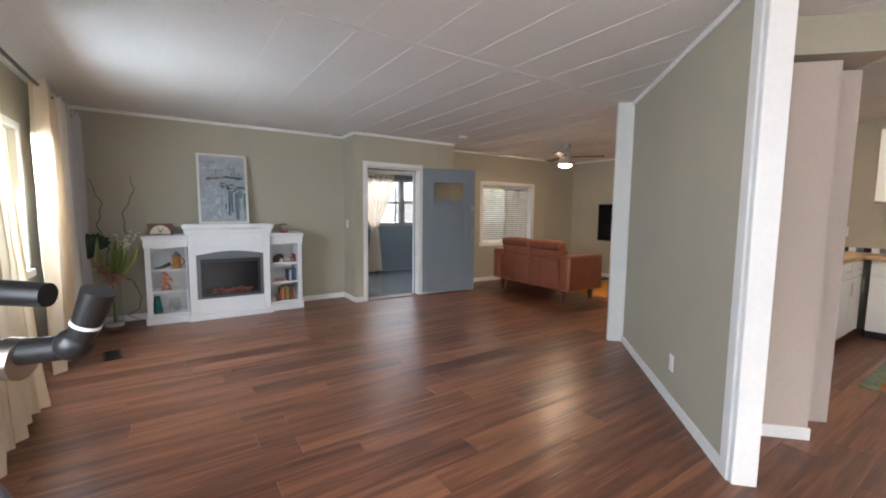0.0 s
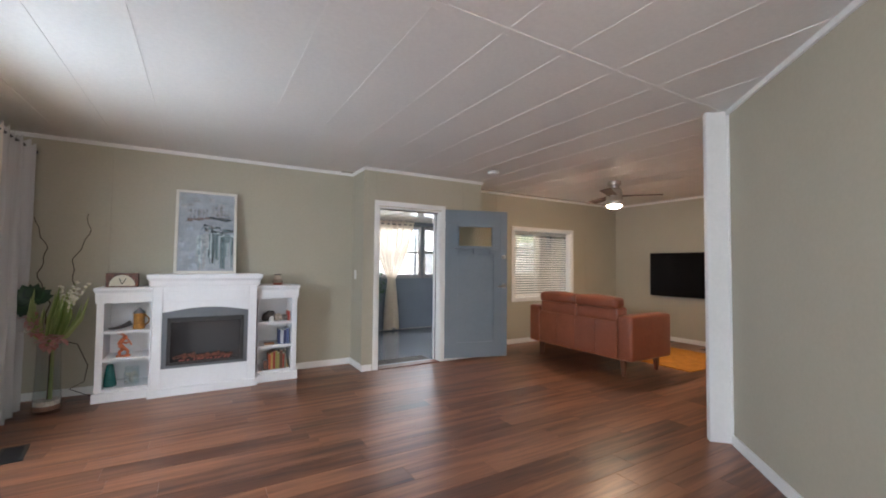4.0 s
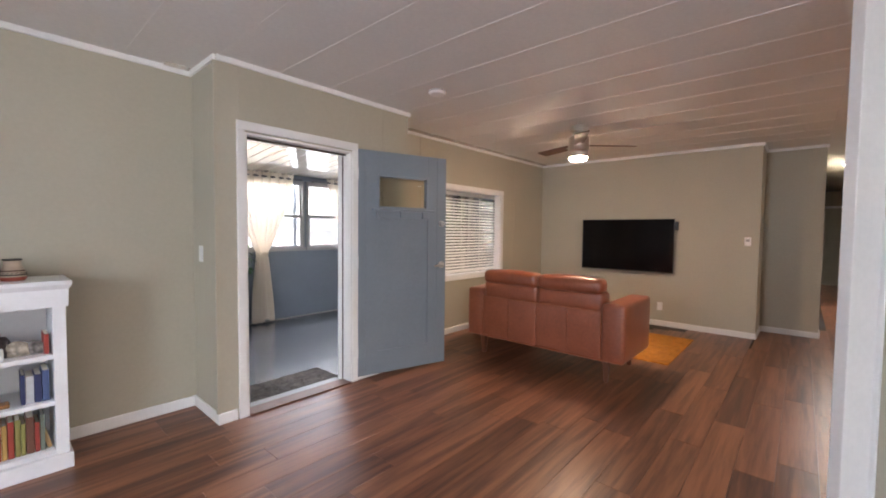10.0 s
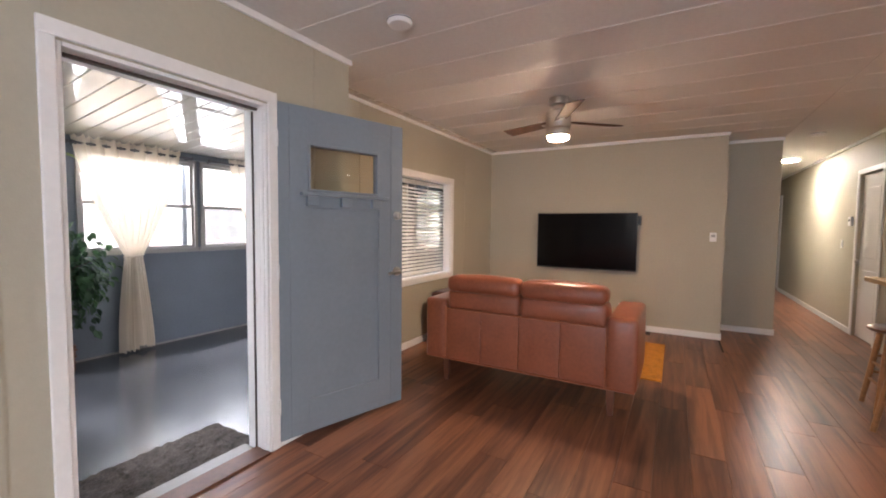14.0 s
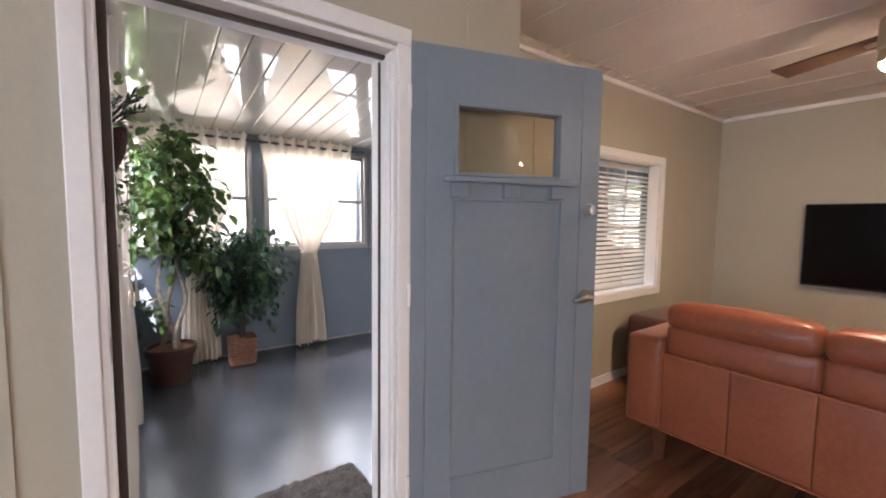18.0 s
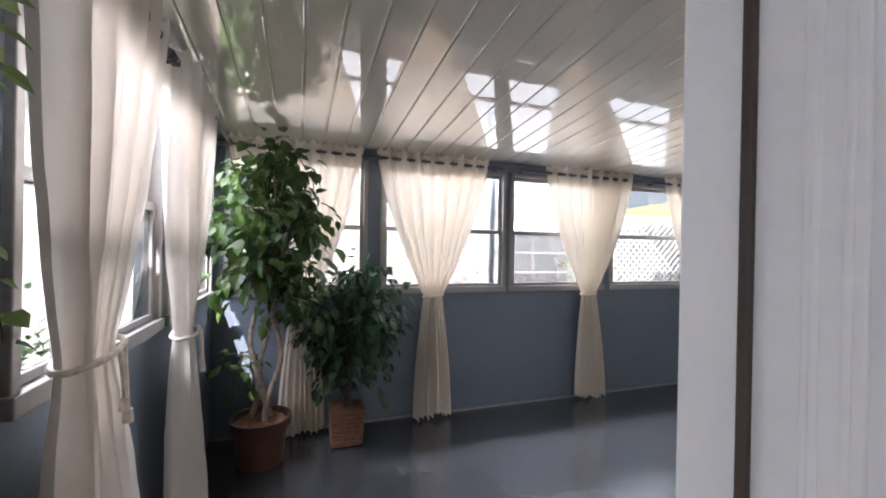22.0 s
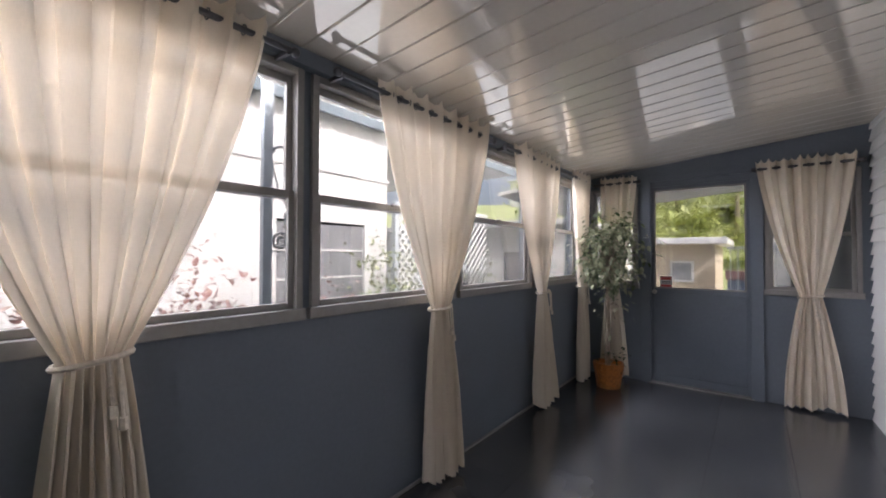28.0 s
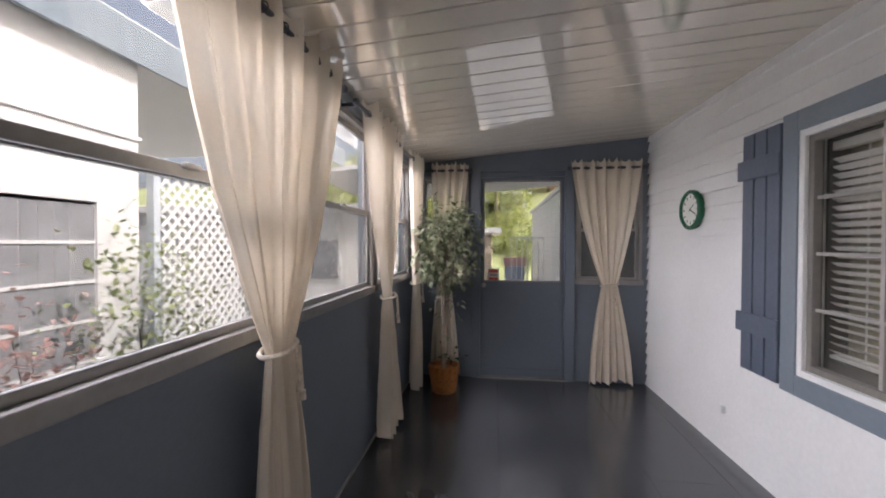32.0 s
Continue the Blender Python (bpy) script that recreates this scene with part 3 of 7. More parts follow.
# ---- curtains ----
def cloth(name, color, clear, lit=0.5):
    """A woven curtain: part diffuse, part lets light through, part holes."""
    m = bpy.data.materials.new(name)
    m.use_nodes = True
    n, l = m.node_tree.nodes, m.node_tree.links
    n.remove(n["Principled BSDF"])
    co, w = n.new("ShaderNodeTexCoord"), n.new("ShaderNodeTexNoise")
    mp = n.new("ShaderNodeMapping")
    mp.inputs["Scale"].default_value = (620, 620, 40)
    l.new(co.outputs["Object"], mp.inputs["Vector"]), l.new(mp.outputs["Vector"], w.inputs["Vector"])
    w.inputs["Scale"].default_value = 1.0
    w2, mp2 = n.new("ShaderNodeTexNoise"), n.new("ShaderNodeMapping")
    mp2.inputs["Scale"].default_value = (34, 34, 760)
    w2.inputs["Scale"].default_value = 1.0
    l.new(co.outputs["Object"], mp2.inputs["Vector"]), l.new(mp2.outputs["Vector"], w2.inputs["Vector"])
    ad = n.new("ShaderNodeMath")
    l.new(w.outputs["Fac"], ad.inputs[0]), l.new(w2.outputs["Fac"], ad.inputs[1])
    rg = n.new("ShaderNodeMapRange")
    rg.inputs["From Min"].default_value, rg.inputs["From Max"].default_value = 0.75, 1.25
    rg.inputs["To Min"].default_value, rg.inputs["To Max"].default_value = clear * 0.75, clear * 1.25
    l.new(ad.outputs[0], rg.inputs["Value"])
    mc = n.new("ShaderNodeMix")
    mc.data_type = "RGBA"
    mc.inputs["A"].default_value, mc.inputs["B"].default_value = (*[c * 0.96 for c in color], 1), (*[min(1, c * 1.05) for c in color], 1)
    l.new(w2.outputs["Fac"], mc.inputs["Factor"])
    di, tl, tp = n.new("ShaderNodeBsdfDiffuse"), n.new("ShaderNodeBsdfTranslucent"), n.new("ShaderNodeBsdfTransparent")
    l.new(mc.outputs["Result"], di.inputs["Color"])
    tl.inputs["Color"].default_value = (color[0], color[1] * 0.93, color[2] * 0.84, 1)
    m1, m2 = n.new("ShaderNodeMixShader"), n.new("ShaderNodeMixShader")
    m1.inputs[0].default_value = lit
    l.new(di.outputs[0], m1.inputs[1]), l.new(tl.outputs[0], m1.inputs[2])
    l.new(rg.outputs["Result"], m2.inputs[0]), l.new(m1.outputs[0], m2.inputs[1]), l.new(tp.outputs[0], m2.inputs[2])
    l.new(m2.outputs[0], n["Material Output"].inputs[0])
    return m


LINEN = cloth("sheer_cream_linen", (0.84, 0.75, 0.62), 0.17, 0.06)
DENSE = cloth("cream_linen", (0.90, 0.84, 0.76), 0.05, 0.08)
GREYSHEET = cloth("grey_white_cotton", (0.62, 0.62, 0.62), 0.0, 0.25)
# cream cotton with the window's backlight put into its golden colour
BACKLIT = cloth("backlit_cream_cotton", (0.82, 0.70, 0.53), 0.0, 0.40)
ROPE = material("cream_rope", (0.62, 0.55, 0.45), 0.9, vary=0.2, scale=60)
ROD = material("pewter_curtain_rod", (0.10, 0.10, 0.105), 0.35, metal=0.7, vary=0.05)


def curtain_bm(x0, x1, ztop, zbot, tie=None, xt=0.0, wt=0.16, xb=0.0, wb=0.34, folds=7, seed=0, nu=84, nv=56, spread=1.0):
    """A hung cloth between x0 and x1; tie: the height at which it is gathered to width wt at xt; it falls to width wb at xb."""
    rnd = random.Random(seed)
    ph = [rnd.uniform(0, 6.28) for _ in range(6)]
    bm = bmesh.new()
    grid = []
    wtop, ctop = x1 - x0, (x0 + x1) / 2
    for j in range(nv + 1):
        v = j / nv
        z = ztop + (zbot - ztop) * v
        if tie is not None and z > tie:
            s = (ztop - z) / (ztop - tie)
            k = 0.50 * s + 0.50 * s ** 2
            w, c = wtop + (wt - wtop) * k, ctop + (xt - ctop) * k
            amp = 0.042 * (1 - s) + 0.022 * s
        elif tie is not None:
            s = min(1.0, (tie - z) / (tie - zbot))
            k = 1 - (1 - s) ** 1.6
            w, c = wt + (wb - wt) * k, xt + (xb - xt) * s
            amp = 0.022 + 0.030 * k
        else:
            w, c, amp = wtop + (wb - wtop) * v, ctop + (xb - ctop) * v, 0.035 + 0.015 * v
        row = []
        for i in range(nu + 1):
            u = i / nu
            a = 2 * math.pi * folds * u + 0.9 * (0.4 + 0.6 * v) * math.sin(2 * math.pi * u + ph[0] + 0.8 * v) + 0.6 * v * math.sin(5 * math.pi * u + ph[2]) + 0.25 * math.sin(3 * v + ph[1])
            wob = 0.012 * math.sin(2 * math.pi * (1.7 * u + 0.6 * v) + ph[2]) * v
            fine = 0.25 * math.sin(2.3 * a + ph[3] + 2 * v)
            crease = 0.0035 * noise.noise(Vector((u * 9 + ph[1], v * 26, ph[3]))) + 0.006 * noise.noise(Vector((u * 5 + ph[4], v * 7, ph[5])))
            y = amp * (math.sin(a) + fine) * (0.85 + 0.3 * math.sin(4.1 * u + 2.0 * v + ph[4])) * (1 if j else 0.9) + wob + crease * min(1.0, 6 * v)
            crown = (0.034 + 0.012 * math.sin(11 * u + ph[3])) * abs(math.sin(a)) ** 1.5 * (1 - j / 3) if j < 3 else 0.0
            hem = (0.006 * math.sin(a + ph[4]) + 0.014 * math.sin(5 * u + ph[5]) + 0.012 * math.sin(13 * u + ph[0])) * max(0.0, (v - 0.85) / 0.15)
            row.append(bm.verts.new((c + (u - 0.5) * w + 0.012 * math.sin(2 * a) * (1 if tie is None else 0.6), y, z + crown + hem)))
        grid.append(row)
    for r, q in zip(grid, grid[1:]):
        for i in range(nu):
            bm.faces.new((r[i], r[i + 1], q[i + 1], q[i]))
    return bm


gb = bmesh.new()
tube(gb, [(0, 0.019 * math.cos(a), 0.019 * math.sin(a)) for a in [2 * math.pi * k / 14 for k in range(14)]], 0.003, 5, True)
GROMMET = mesh_of(gb, "grommet", ROD, True)


def curtain(m, label, x0, x1, mat, tie=None, ztop=2.18, zbot=PF + 0.034, group="porch curtains", **kw):
    """m sets the curtain's plane: its own x runs along the rod, -y into the room."""
    t = thing("curtain", m, label, "curtain", group)
    part("cloth", curtain_bm(x0, x1, ztop, zbot, tie, **kw), mat, t, "", True)
    xt, wt = kw.get("xt", 0), kw.get("wt", 0.16)
    if tie is not None:
        folds = kw.get("folds", 7)
        for k in range(2 * folds):
            o = new("grommet", GROMMET)
            o.parent = t
            o.location = (x0 + (x1 - x0) * (k + 0.5) / (2 * folds), 0.0, ztop - 0.055)
        bm = bmesh.new()
        ring = [(xt + (wt / 2 + 0.012) * math.cos(a), 0.052 * math.sin(a), tie + 0.012 * math.cos(a)) for a in [2 * math.pi * k / 20 for k in range(20)]]
        tube(bm, ring, 0.009, 6, True)
        part("tie", bm, ROPE, t, "cream rope tie", True)
        bm = bmesh.new()
        for dx, ln in ((0.02, 0.13), (0.045, 0.17)):
            cyl(bm, (xt + dx, -0.056, tie), (xt + dx + 0.012, -0.062, tie - ln), 0.006, n=6)
            cyl(bm, (xt + dx + 0.012, -0.062, tie - ln), (xt + dx + 0.013, -0.062, tie - ln - 0.035), 0.011, 0.014, n=8)
        part("tassel", bm, ROPE, t, "knotted rope ends", True)
    return t


NW = pose(0, 9.285, 0)
lab = "sheer cream linen curtain tied at the waist, hung from a rod"
curtain(NW, lab, 2.72, 3.72, LINEN, 0.97, xt=3.27, xb=3.27, wb=0.36, seed=1, folds=8)
curtain(NW, lab, 3.83, 4.86, LINEN, 0.97, xt=4.34, xb=4.36, wb=0.34, seed=2, folds=8)
curtain(NW, lab, 5.45, 6.52, LINEN, 0.96, xt=5.98, xb=6.02, wb=0.33, seed=3, folds=8)
curtain(NW, lab, 6.98, 7.90, LINEN, 0.95, xt=7.50, xb=7.58, wb=0.33, seed=4, folds=7)
curtain(NW, lab, 8.28, 8.72, LINEN, 0.95, xt=8.55, xb=8.60, wb=0.26, seed=5, folds=4)
EW = pose(8.90, 0, 0, 0, 0, -90)
curtain(EW, lab, -7.74, -7.05, LINEN, 0.92, xt=-7.36, xb=-7.34, wb=0.42, wt=0.15, seed=6, folds=6, ztop=2.16)
curtain(EW, lab, -9.20, -8.80, LINEN, 0.92, xt=-9.06, xb=-9.04, wb=0.30, wt=0.14, seed=7, folds=4, ztop=2.16)
WW = pose(2.745, 0, 0, 0, 0, 90)
lab = "cream linen curtain tied with a rope beside the west window"
curtain(WW, lab, 7.84, 8.74, DENSE, 0.97, xt=8.12, xb=8.27, wb=0.52, wt=0.20, seed=8, folds=7)
curtain(WW, lab, 6.95, 7.74, DENSE, 1.10, xt=7.20, xb=7.36, wb=0.64, wt=0.26, seed=9, folds=6, ztop=2.18)


def rod(name, p, q, label, ends=True):
    t = thing(name, Matrix.Translation(p), label, "curtain rod")
    d = Vector(q) - Vector(p)
    bm = bmesh.new()
    cyl(bm, (0, 0, 0), d, 0.0125, n=14)
    part("pole", bm, ROD, t, "", True)
    for e in (Vector((0, 0, 0)), d):
        bm = bmesh.new()
        bmesh.ops.create_uvsphere(bm, u_segments=12, v_segments=8, radius=0.022, matrix=Matrix.Translation(e))
        part("finial", bm, ROD, t, "", True)
    return t


for k, (a, b) in enumerate(((2.70, 3.80), (3.84, 4.98), (5.20, 6.62), (6.80, 8.84))):
    r = rod("curtain_rod", (a, 9.285, 2.125), (b, 9.285, 2.125), "dark pewter curtain rod on the porch wall")
    for x in (0.03, b - a - 0.03):
        boxpart("bracket", (x - 0.008, x + 0.008, 0.0, 0.115, -0.02, 0.005), ROD, r, 0.002)
for a, b in ((7.02, 7.76), (8.77, 9.24)):
    r = rod("curtain_rod", (8.90, a, 2.105), (8.90, b, 2.105), "dark pewter curtain rod on the porch wall")
    for y in (0.02, b - a - 0.02):
        boxpart("bracket", (0.0, 0.10, y - 0.008, y + 0.008, -0.02, 0.005), ROD, r, 0.002)
for a, b in ((6.95, 7.80), (7.83, 9.20)):
    r = rod("curtain_rod", (2.745, a, 2.125), (2.745, b, 2.125), "dark pewter curtain rod on the porch wall")
    for y in (0.02, b - a - 0.02):
        boxpart("bracket", (-0.125, 0.0, y - 0.008, y + 0.008, -0.02, 0.005), ROD, r, 0.002)

# ---- siding window, shutter, clock, lamp: in the wall's own frame ----
def on_siding(x, y, z):
    """A pose on the siding wall: x metres west of its east end, y proud, z up; its own x runs west."""
    return SW @ pose(-x, y, z) @ pose(0, 0, 0, 0, 0, 180) @ Matrix.Scale(-1, 4, (0, 1, 0))


sx0, sx1, sz0, sz1 = SWIN
w = thing("siding_window", on_siding(sx0, 0.018, sz0), "window with slate blue trim and a white frame in the siding", "window")
w["kind"] = "structure"
ww, wh = sx1 - sx0, sz1 - sz0
bm = bmesh.new()
for d in ((-0.02, 0.09, -0.02, 0.02, -0.02, wh + 0.02), (ww - 0.09, ww + 0.02, -0.02, 0.02, -0.02, wh + 0.02), (0.09, ww - 0.09, -0.02, 0.02, -0.02, 0.09), (0.09, ww - 0.09, -0.02, 0.02, wh - 0.09, wh + 0.02)):
    box(bm, *d, bevel=0.004)
part("trim", bm, DOORBLUE, w, "slate blue trim boards")
bm = bmesh.new()
for d in ((0.09, 0.125, -0.10, 0.012, 0.09, wh - 0.09), (ww - 0.125, ww - 0.09, -0.10, 0.012, 0.09, wh - 0.09), (0.125, ww - 0.125, -0.10, 0.012, 0.09, 0.125), (0.125, ww - 0.125, -0.10, 0.012, wh - 0.125, wh - 0.09)):
    box(bm, *d, bevel=0.004)
part("window_frame", bm, WHITE, w, "white vinyl window frame")
bm = bmesh.new()
VINYL = material("weathered_window_bronze", (0.20, 0.185, 0.165), 0.5, vary=0.08)
for d in ((0.125, 0.16, -0.06, -0.01, 0.125, wh - 0.125), (ww - 0.16, ww - 0.125, -0.06, -0.01, 0.125, wh - 0.125), (0.16, ww - 0.16, -0.06, -0.01, 0.125, 0.16), (0.16, ww - 0.16, -0.06, -0.01, wh - 0.16, wh - 0.125), (ww / 2 - 0.025, ww / 2 + 0.025, -0.06, -0.01, 0.16, wh - 0.16)):
    box(bm, *d, bevel=0.003)
part("sash", bm, VINYL, w, "greyish beige sash frame")
bm = bmesh.new()
for k in range(1, 4):
    z = 0.16 + (wh - 0.32) * k / 4
    box(bm, 0.16, ww - 0.16, -0.045, -0.028, z - 0.009, z + 0.009)
for k in (1, 3):
    x = 0.16 + (ww - 0.32) * k / 4
    box(bm, x - 0.009, x + 0.009, -0.046, -0.027, 0.16, wh - 0.16)
part("muntin", bm, material("greige_muntin", (0.38, 0.36, 0.33), 0.5, vary=0.05), w, "greige muntin bars")
p = boxpart("pane", (0.15, ww - 0.15, -0.052, -0.047, 0.15, wh - 0.15), glass_material("house_window_glass", (0.85, 0.86, 0.85)), w)
p.visible_shadow = False
# reveal between the siding and the room
for dims in ((5.26, 5.37, 6.70, 6.80, 0.6, 2.0), (6.95, 7.06, 6.70, 6.80, 0.6, 2.0), (5.37, 6.95, 6.70, 6.80, 0.6, 0.745), (5.37, 6.95, 6.70, 6.80, 1.875, 2.0)):
    bm = bmesh.new()
    box(bm, *dims)
    structure("window_reveal", bm, VINYL, "greyish window reveal behind the siding", "wall")

SHUT = material("slate_blue_shutter", (0.105, 0.125, 0.165), 0.45, vary=0.08, scale=4, bump=0.1)
sh = thing("shutter", on_siding(1.56, 0.02, 0.55), "slate blue board and batten window shutter", "shutter")
for k in range(3):
    boxpart("board", (0.112 * k, 0.112 * k + 0.1, 0, 0.02, 0, 1.47), SHUT, sh, 0.003)
# black sheet added behind the boards to darken the gaps between them
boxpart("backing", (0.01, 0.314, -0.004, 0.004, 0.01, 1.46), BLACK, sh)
for z in (0.24, 1.19):
    boxpart("batten", (-0.022, 0.346, 0.02, 0.04, z, z + 0.12), SHUT, sh, 0.003)

ck = thing("wall_clock", on_siding(0.92, 0.016, 1.61), "round green wall clock with a white dial", "clock")
GREENM = material("dark_green_enamel", (0.012, 0.10, 0.045), 0.25, vary=0.1)
bm = bmesh.new()
lathe(bm, [(0.155, 0.0), (0.16, 0.02), (0.157, 0.04), (0.145, 0.05), (0.132, 0.045), (0.128, 0.025), (0.0001, 0.025)], 40)
bmesh.ops.transform(bm, matrix=pose(0, 0, 0, -90, 0, 0), verts=bm.verts)
part("case", bm, GREENM, ck, "dark green rim", True)
bm = bmesh.new()
cyl(bm, (0, 0.0255, 0), (0, 0.029, 0), 0.128, n=40)
part("dial", bm, material("cream_dial", (0.78, 0.78, 0.72), 0.5, vary=0.03), ck, "white dial")
for k in range(12):
    a = math.pi * k / 6
    bm = bmesh.new()
    box(bm, -0.005, 0.005, 0.029, 0.031, 0.094, 0.116)
    bmesh.ops.transform(bm, matrix=Matrix.Rotation(a, 4, "Y"), verts=bm.verts)
    part("hour_mark", bm, BLACK, ck)
for nm, a, ln in (("hour_hand", 0.9, 0.065), ("minute_hand", 2.0, 0.095)):
    bm = bmesh.new()
    box(bm, -0.004, 0.004, 0.033, 0.035, -0.015, ln)
    bmesh.ops.transform(bm, matrix=Matrix.Rotation(a, 4, "Y"), verts=bm.verts)
    part(nm, bm, BLACK, ck)

lampbox = thing("flood_light", on_siding(4.31, 0.0, 1.86), "white porch light box with a silvery lamp head and cable", "lamp")
boxpart("housing", (-0.085, 0.085, 0.012, 0.205, 0.0, 0.185), WHITE, lampbox, 0.008)
bm = bmesh.new()
cyl(bm, (-0.03, 0.075, 0.004), (-0.03, 0.075, -0.012), 0.052, 0.050, n=24)
part("collar", bm, ROD, lampbox, "dark metal collar", True)
bm = bmesh.new()
cyl(bm, (-0.03, 0.075, -0.012), (-0.03, 0.075, -0.060), 0.046, 0.040, n=24)
part("head", bm, STEEL, lampbox, "silvery lamp head", True)
bm = bmesh.new()
cyl(bm, (-0.03, 0.075, -0.060), (-0.03, 0.075, -0.078), 0.034, 0.030, n=20)
part("lower_collar", bm, ROD, lampbox, "dark lower collar", True)
bm = bmesh.new()
tube(bm, [(-0.03, 0.075, -0.076), (-0.035, 0.07, -0.12), (-0.05, 0.05, -0.19), (-0.07, 0.03, -0.26), (-0.09, 0.02, -0.34)], 0.006, 8)
part("cable", bm, WHITE, lampbox, "", True)
bm = bmesh.new()
box(bm, -0.018, 0.018, 0.012, 0.04, -0.03, 0.03, bevel=0.006)
sp = part("outlet_cover", bm, WHITE)
sp.matrix_world = on_siding(1.35, 0.0, PF + 0.30)
tagged(sp, "small white pipe cover low on the siding", "cover")
# ---- plants ----
def leafy(name, color, back):
    m = bpy.data.materials.new(name)
    m.use_nodes = True
    n, l = m.node_tree.nodes, m.node_tree.links
    b = n["Principled BSDF"]
    ge, rp = n.new("ShaderNodeNewGeometry"), n.new("ShaderNodeMix")
    rp.data_type = "RGBA"
    rp.inputs["A"].default_value, rp.inputs["B"].default_value = (*color, 1), (*back, 1)
    oi, ad, fr = n.new("ShaderNodeObjectInfo"), n.new("ShaderNodeMath"), n.new("ShaderNodeMath")
    fr.operation = "FRACT"
    l.new(ge.outputs["Random Per Island"], ad.inputs[0]), l.new(oi.outputs["Random"], ad.inputs[1]), l.new(ad.outputs[0], fr.inputs[0])
    l.new(fr.outputs[0], rp.inputs["Factor"])
    l.new(rp.outputs["Result"], b.inputs["Base Color"])
    b.inputs["Roughness"].default_value = 0.38
    tl, mx = n.new("ShaderNodeBsdfTranslucent"), n.new("ShaderNodeMixShader")
    l.new(rp.outputs["Result"], tl.inputs["Color"])
    mx.inputs[0].default_value = 0.25
    l.new(b.outputs[0], mx.inputs[1]), l.new(tl.outputs[0], mx.inputs[2]), l.new(mx.outputs[0], n["Material Output"].inputs[0])
    return m


FICUS = leafy("ficus_leaf", (0.026, 0.060, 0.013), (0.080, 0.13, 0.027))
DARKLEAF = leafy("dark_ficus_leaf", (0.010, 0.032, 0.014), (0.036, 0.085, 0.030))
PALELEAF = leafy("variegated_leaf", (0.055, 0.085, 0.03), (0.46, 0.46, 0.31))
IVY = leafy("ivy_leaf", (0.09, 0.17, 0.04), (0.34, 0.43, 0.16))
BARK = material("pale_bark", (0.30, 0.24, 0.18), 0.85, vary=0.35, scale=25, bump=0.5, bump_scale=40)
DARKBARK = material("dark_bark", (0.05, 0.035, 0.025), 0.85, vary=0.3, scale=25, bump=0.5, bump_scale=40)
TERRA = material("brown_pot", (0.085, 0.036, 0.022), 0.45, vary=0.15, scale=8)
MOSS = material("dry_moss", (0.20, 0.10, 0.045), 0.95, vary=0.4, scale=40, bump=0.6, bump_scale=60)
WICKER = material("brown_wicker", (0.17, 0.075, 0.04), 0.6, vary=0.3, scale=30)
ORANGEPOT = material("orange_wicker", (0.42, 0.15, 0.03), 0.55, vary=0.25, scale=30)


def leaf(bm, p, d, up, size, wide=0.75, fold=0.16):
    """One folded leaf from its stalk p along d."""
    d = d.normalized()
    s = d.cross(up)
    s = s.normalized() if s.length > 1e-4 else Vector((1, 0, 0))
    n = s.cross(d)
    pts = []
    for t, w, h in ((0, 0, 0), (0.25, 0.42, 0.02), (0.62, 0.40, -0.02), (1.0, 0.0, -0.16)):
        c = p + d * (size * t) + n * (size * h)
        pts.append((c, c + s * (size * wide * w) + n * (size * fold * w), c - s * (size * wide * w) + n * (size * fold * w)))
    v0, v3 = bm.verts.new(pts[0][0]), bm.verts.new(pts[3][0])
    c1, c2 = bm.verts.new(pts[1][0]), bm.verts.new(pts[2][0])
    for k in (1, 2):
        a, b = bm.verts.new(pts[1][k]), bm.verts.new(pts[2][k])
        for f in ((v0, a, c1), (c1, a, b, c2), (c2, b, v3)):
            bm.faces.new(f if k == 1 else f[::-1])


def twig(bm, pts, r0, r1, n=7):
    for k, (p, q) in enumerate(zip(pts, pts[1:])):
        a = r0 + (r1 - r0) * k / (len(pts) - 1)
        b = r0 + (r1 - r0) * (k + 1) / (len(pts) - 1)
        cyl(bm, p, q, a, b, n)


LEAVES = {}


def leaf_object(parent, p, d, up, size, wide, mat):
    """One leaf as an object of its own, on a mesh that alike leaves share."""
    key = (mat.name, wide)
    if key not in LEAVES:
        bm = bmesh.new()
        leaf(bm, Vector((0, 0, 0)), Vector((1, 0, 0)), Vector((0, 0, 1)), 1.0, wide)
        LEAVES[key] = mesh_of(bm, "leaf", mat)
    d = d.normalized()
    s = up.cross(d)
    s = s.normalized() if s.length > 1e-4 else Vector((0, 1, 0))
    n = d.cross(s)
    o = new("leaf", LEAVES[key])
    o.parent = parent
    o.matrix_local = Matrix(((d.x * size, s.x * size, n.x * size, p.x), (d.y * size, s.y * size, n.y * size, p.y), (d.z * size, s.z * size, n.z * size, p.z), (0, 0, 0, 1)))


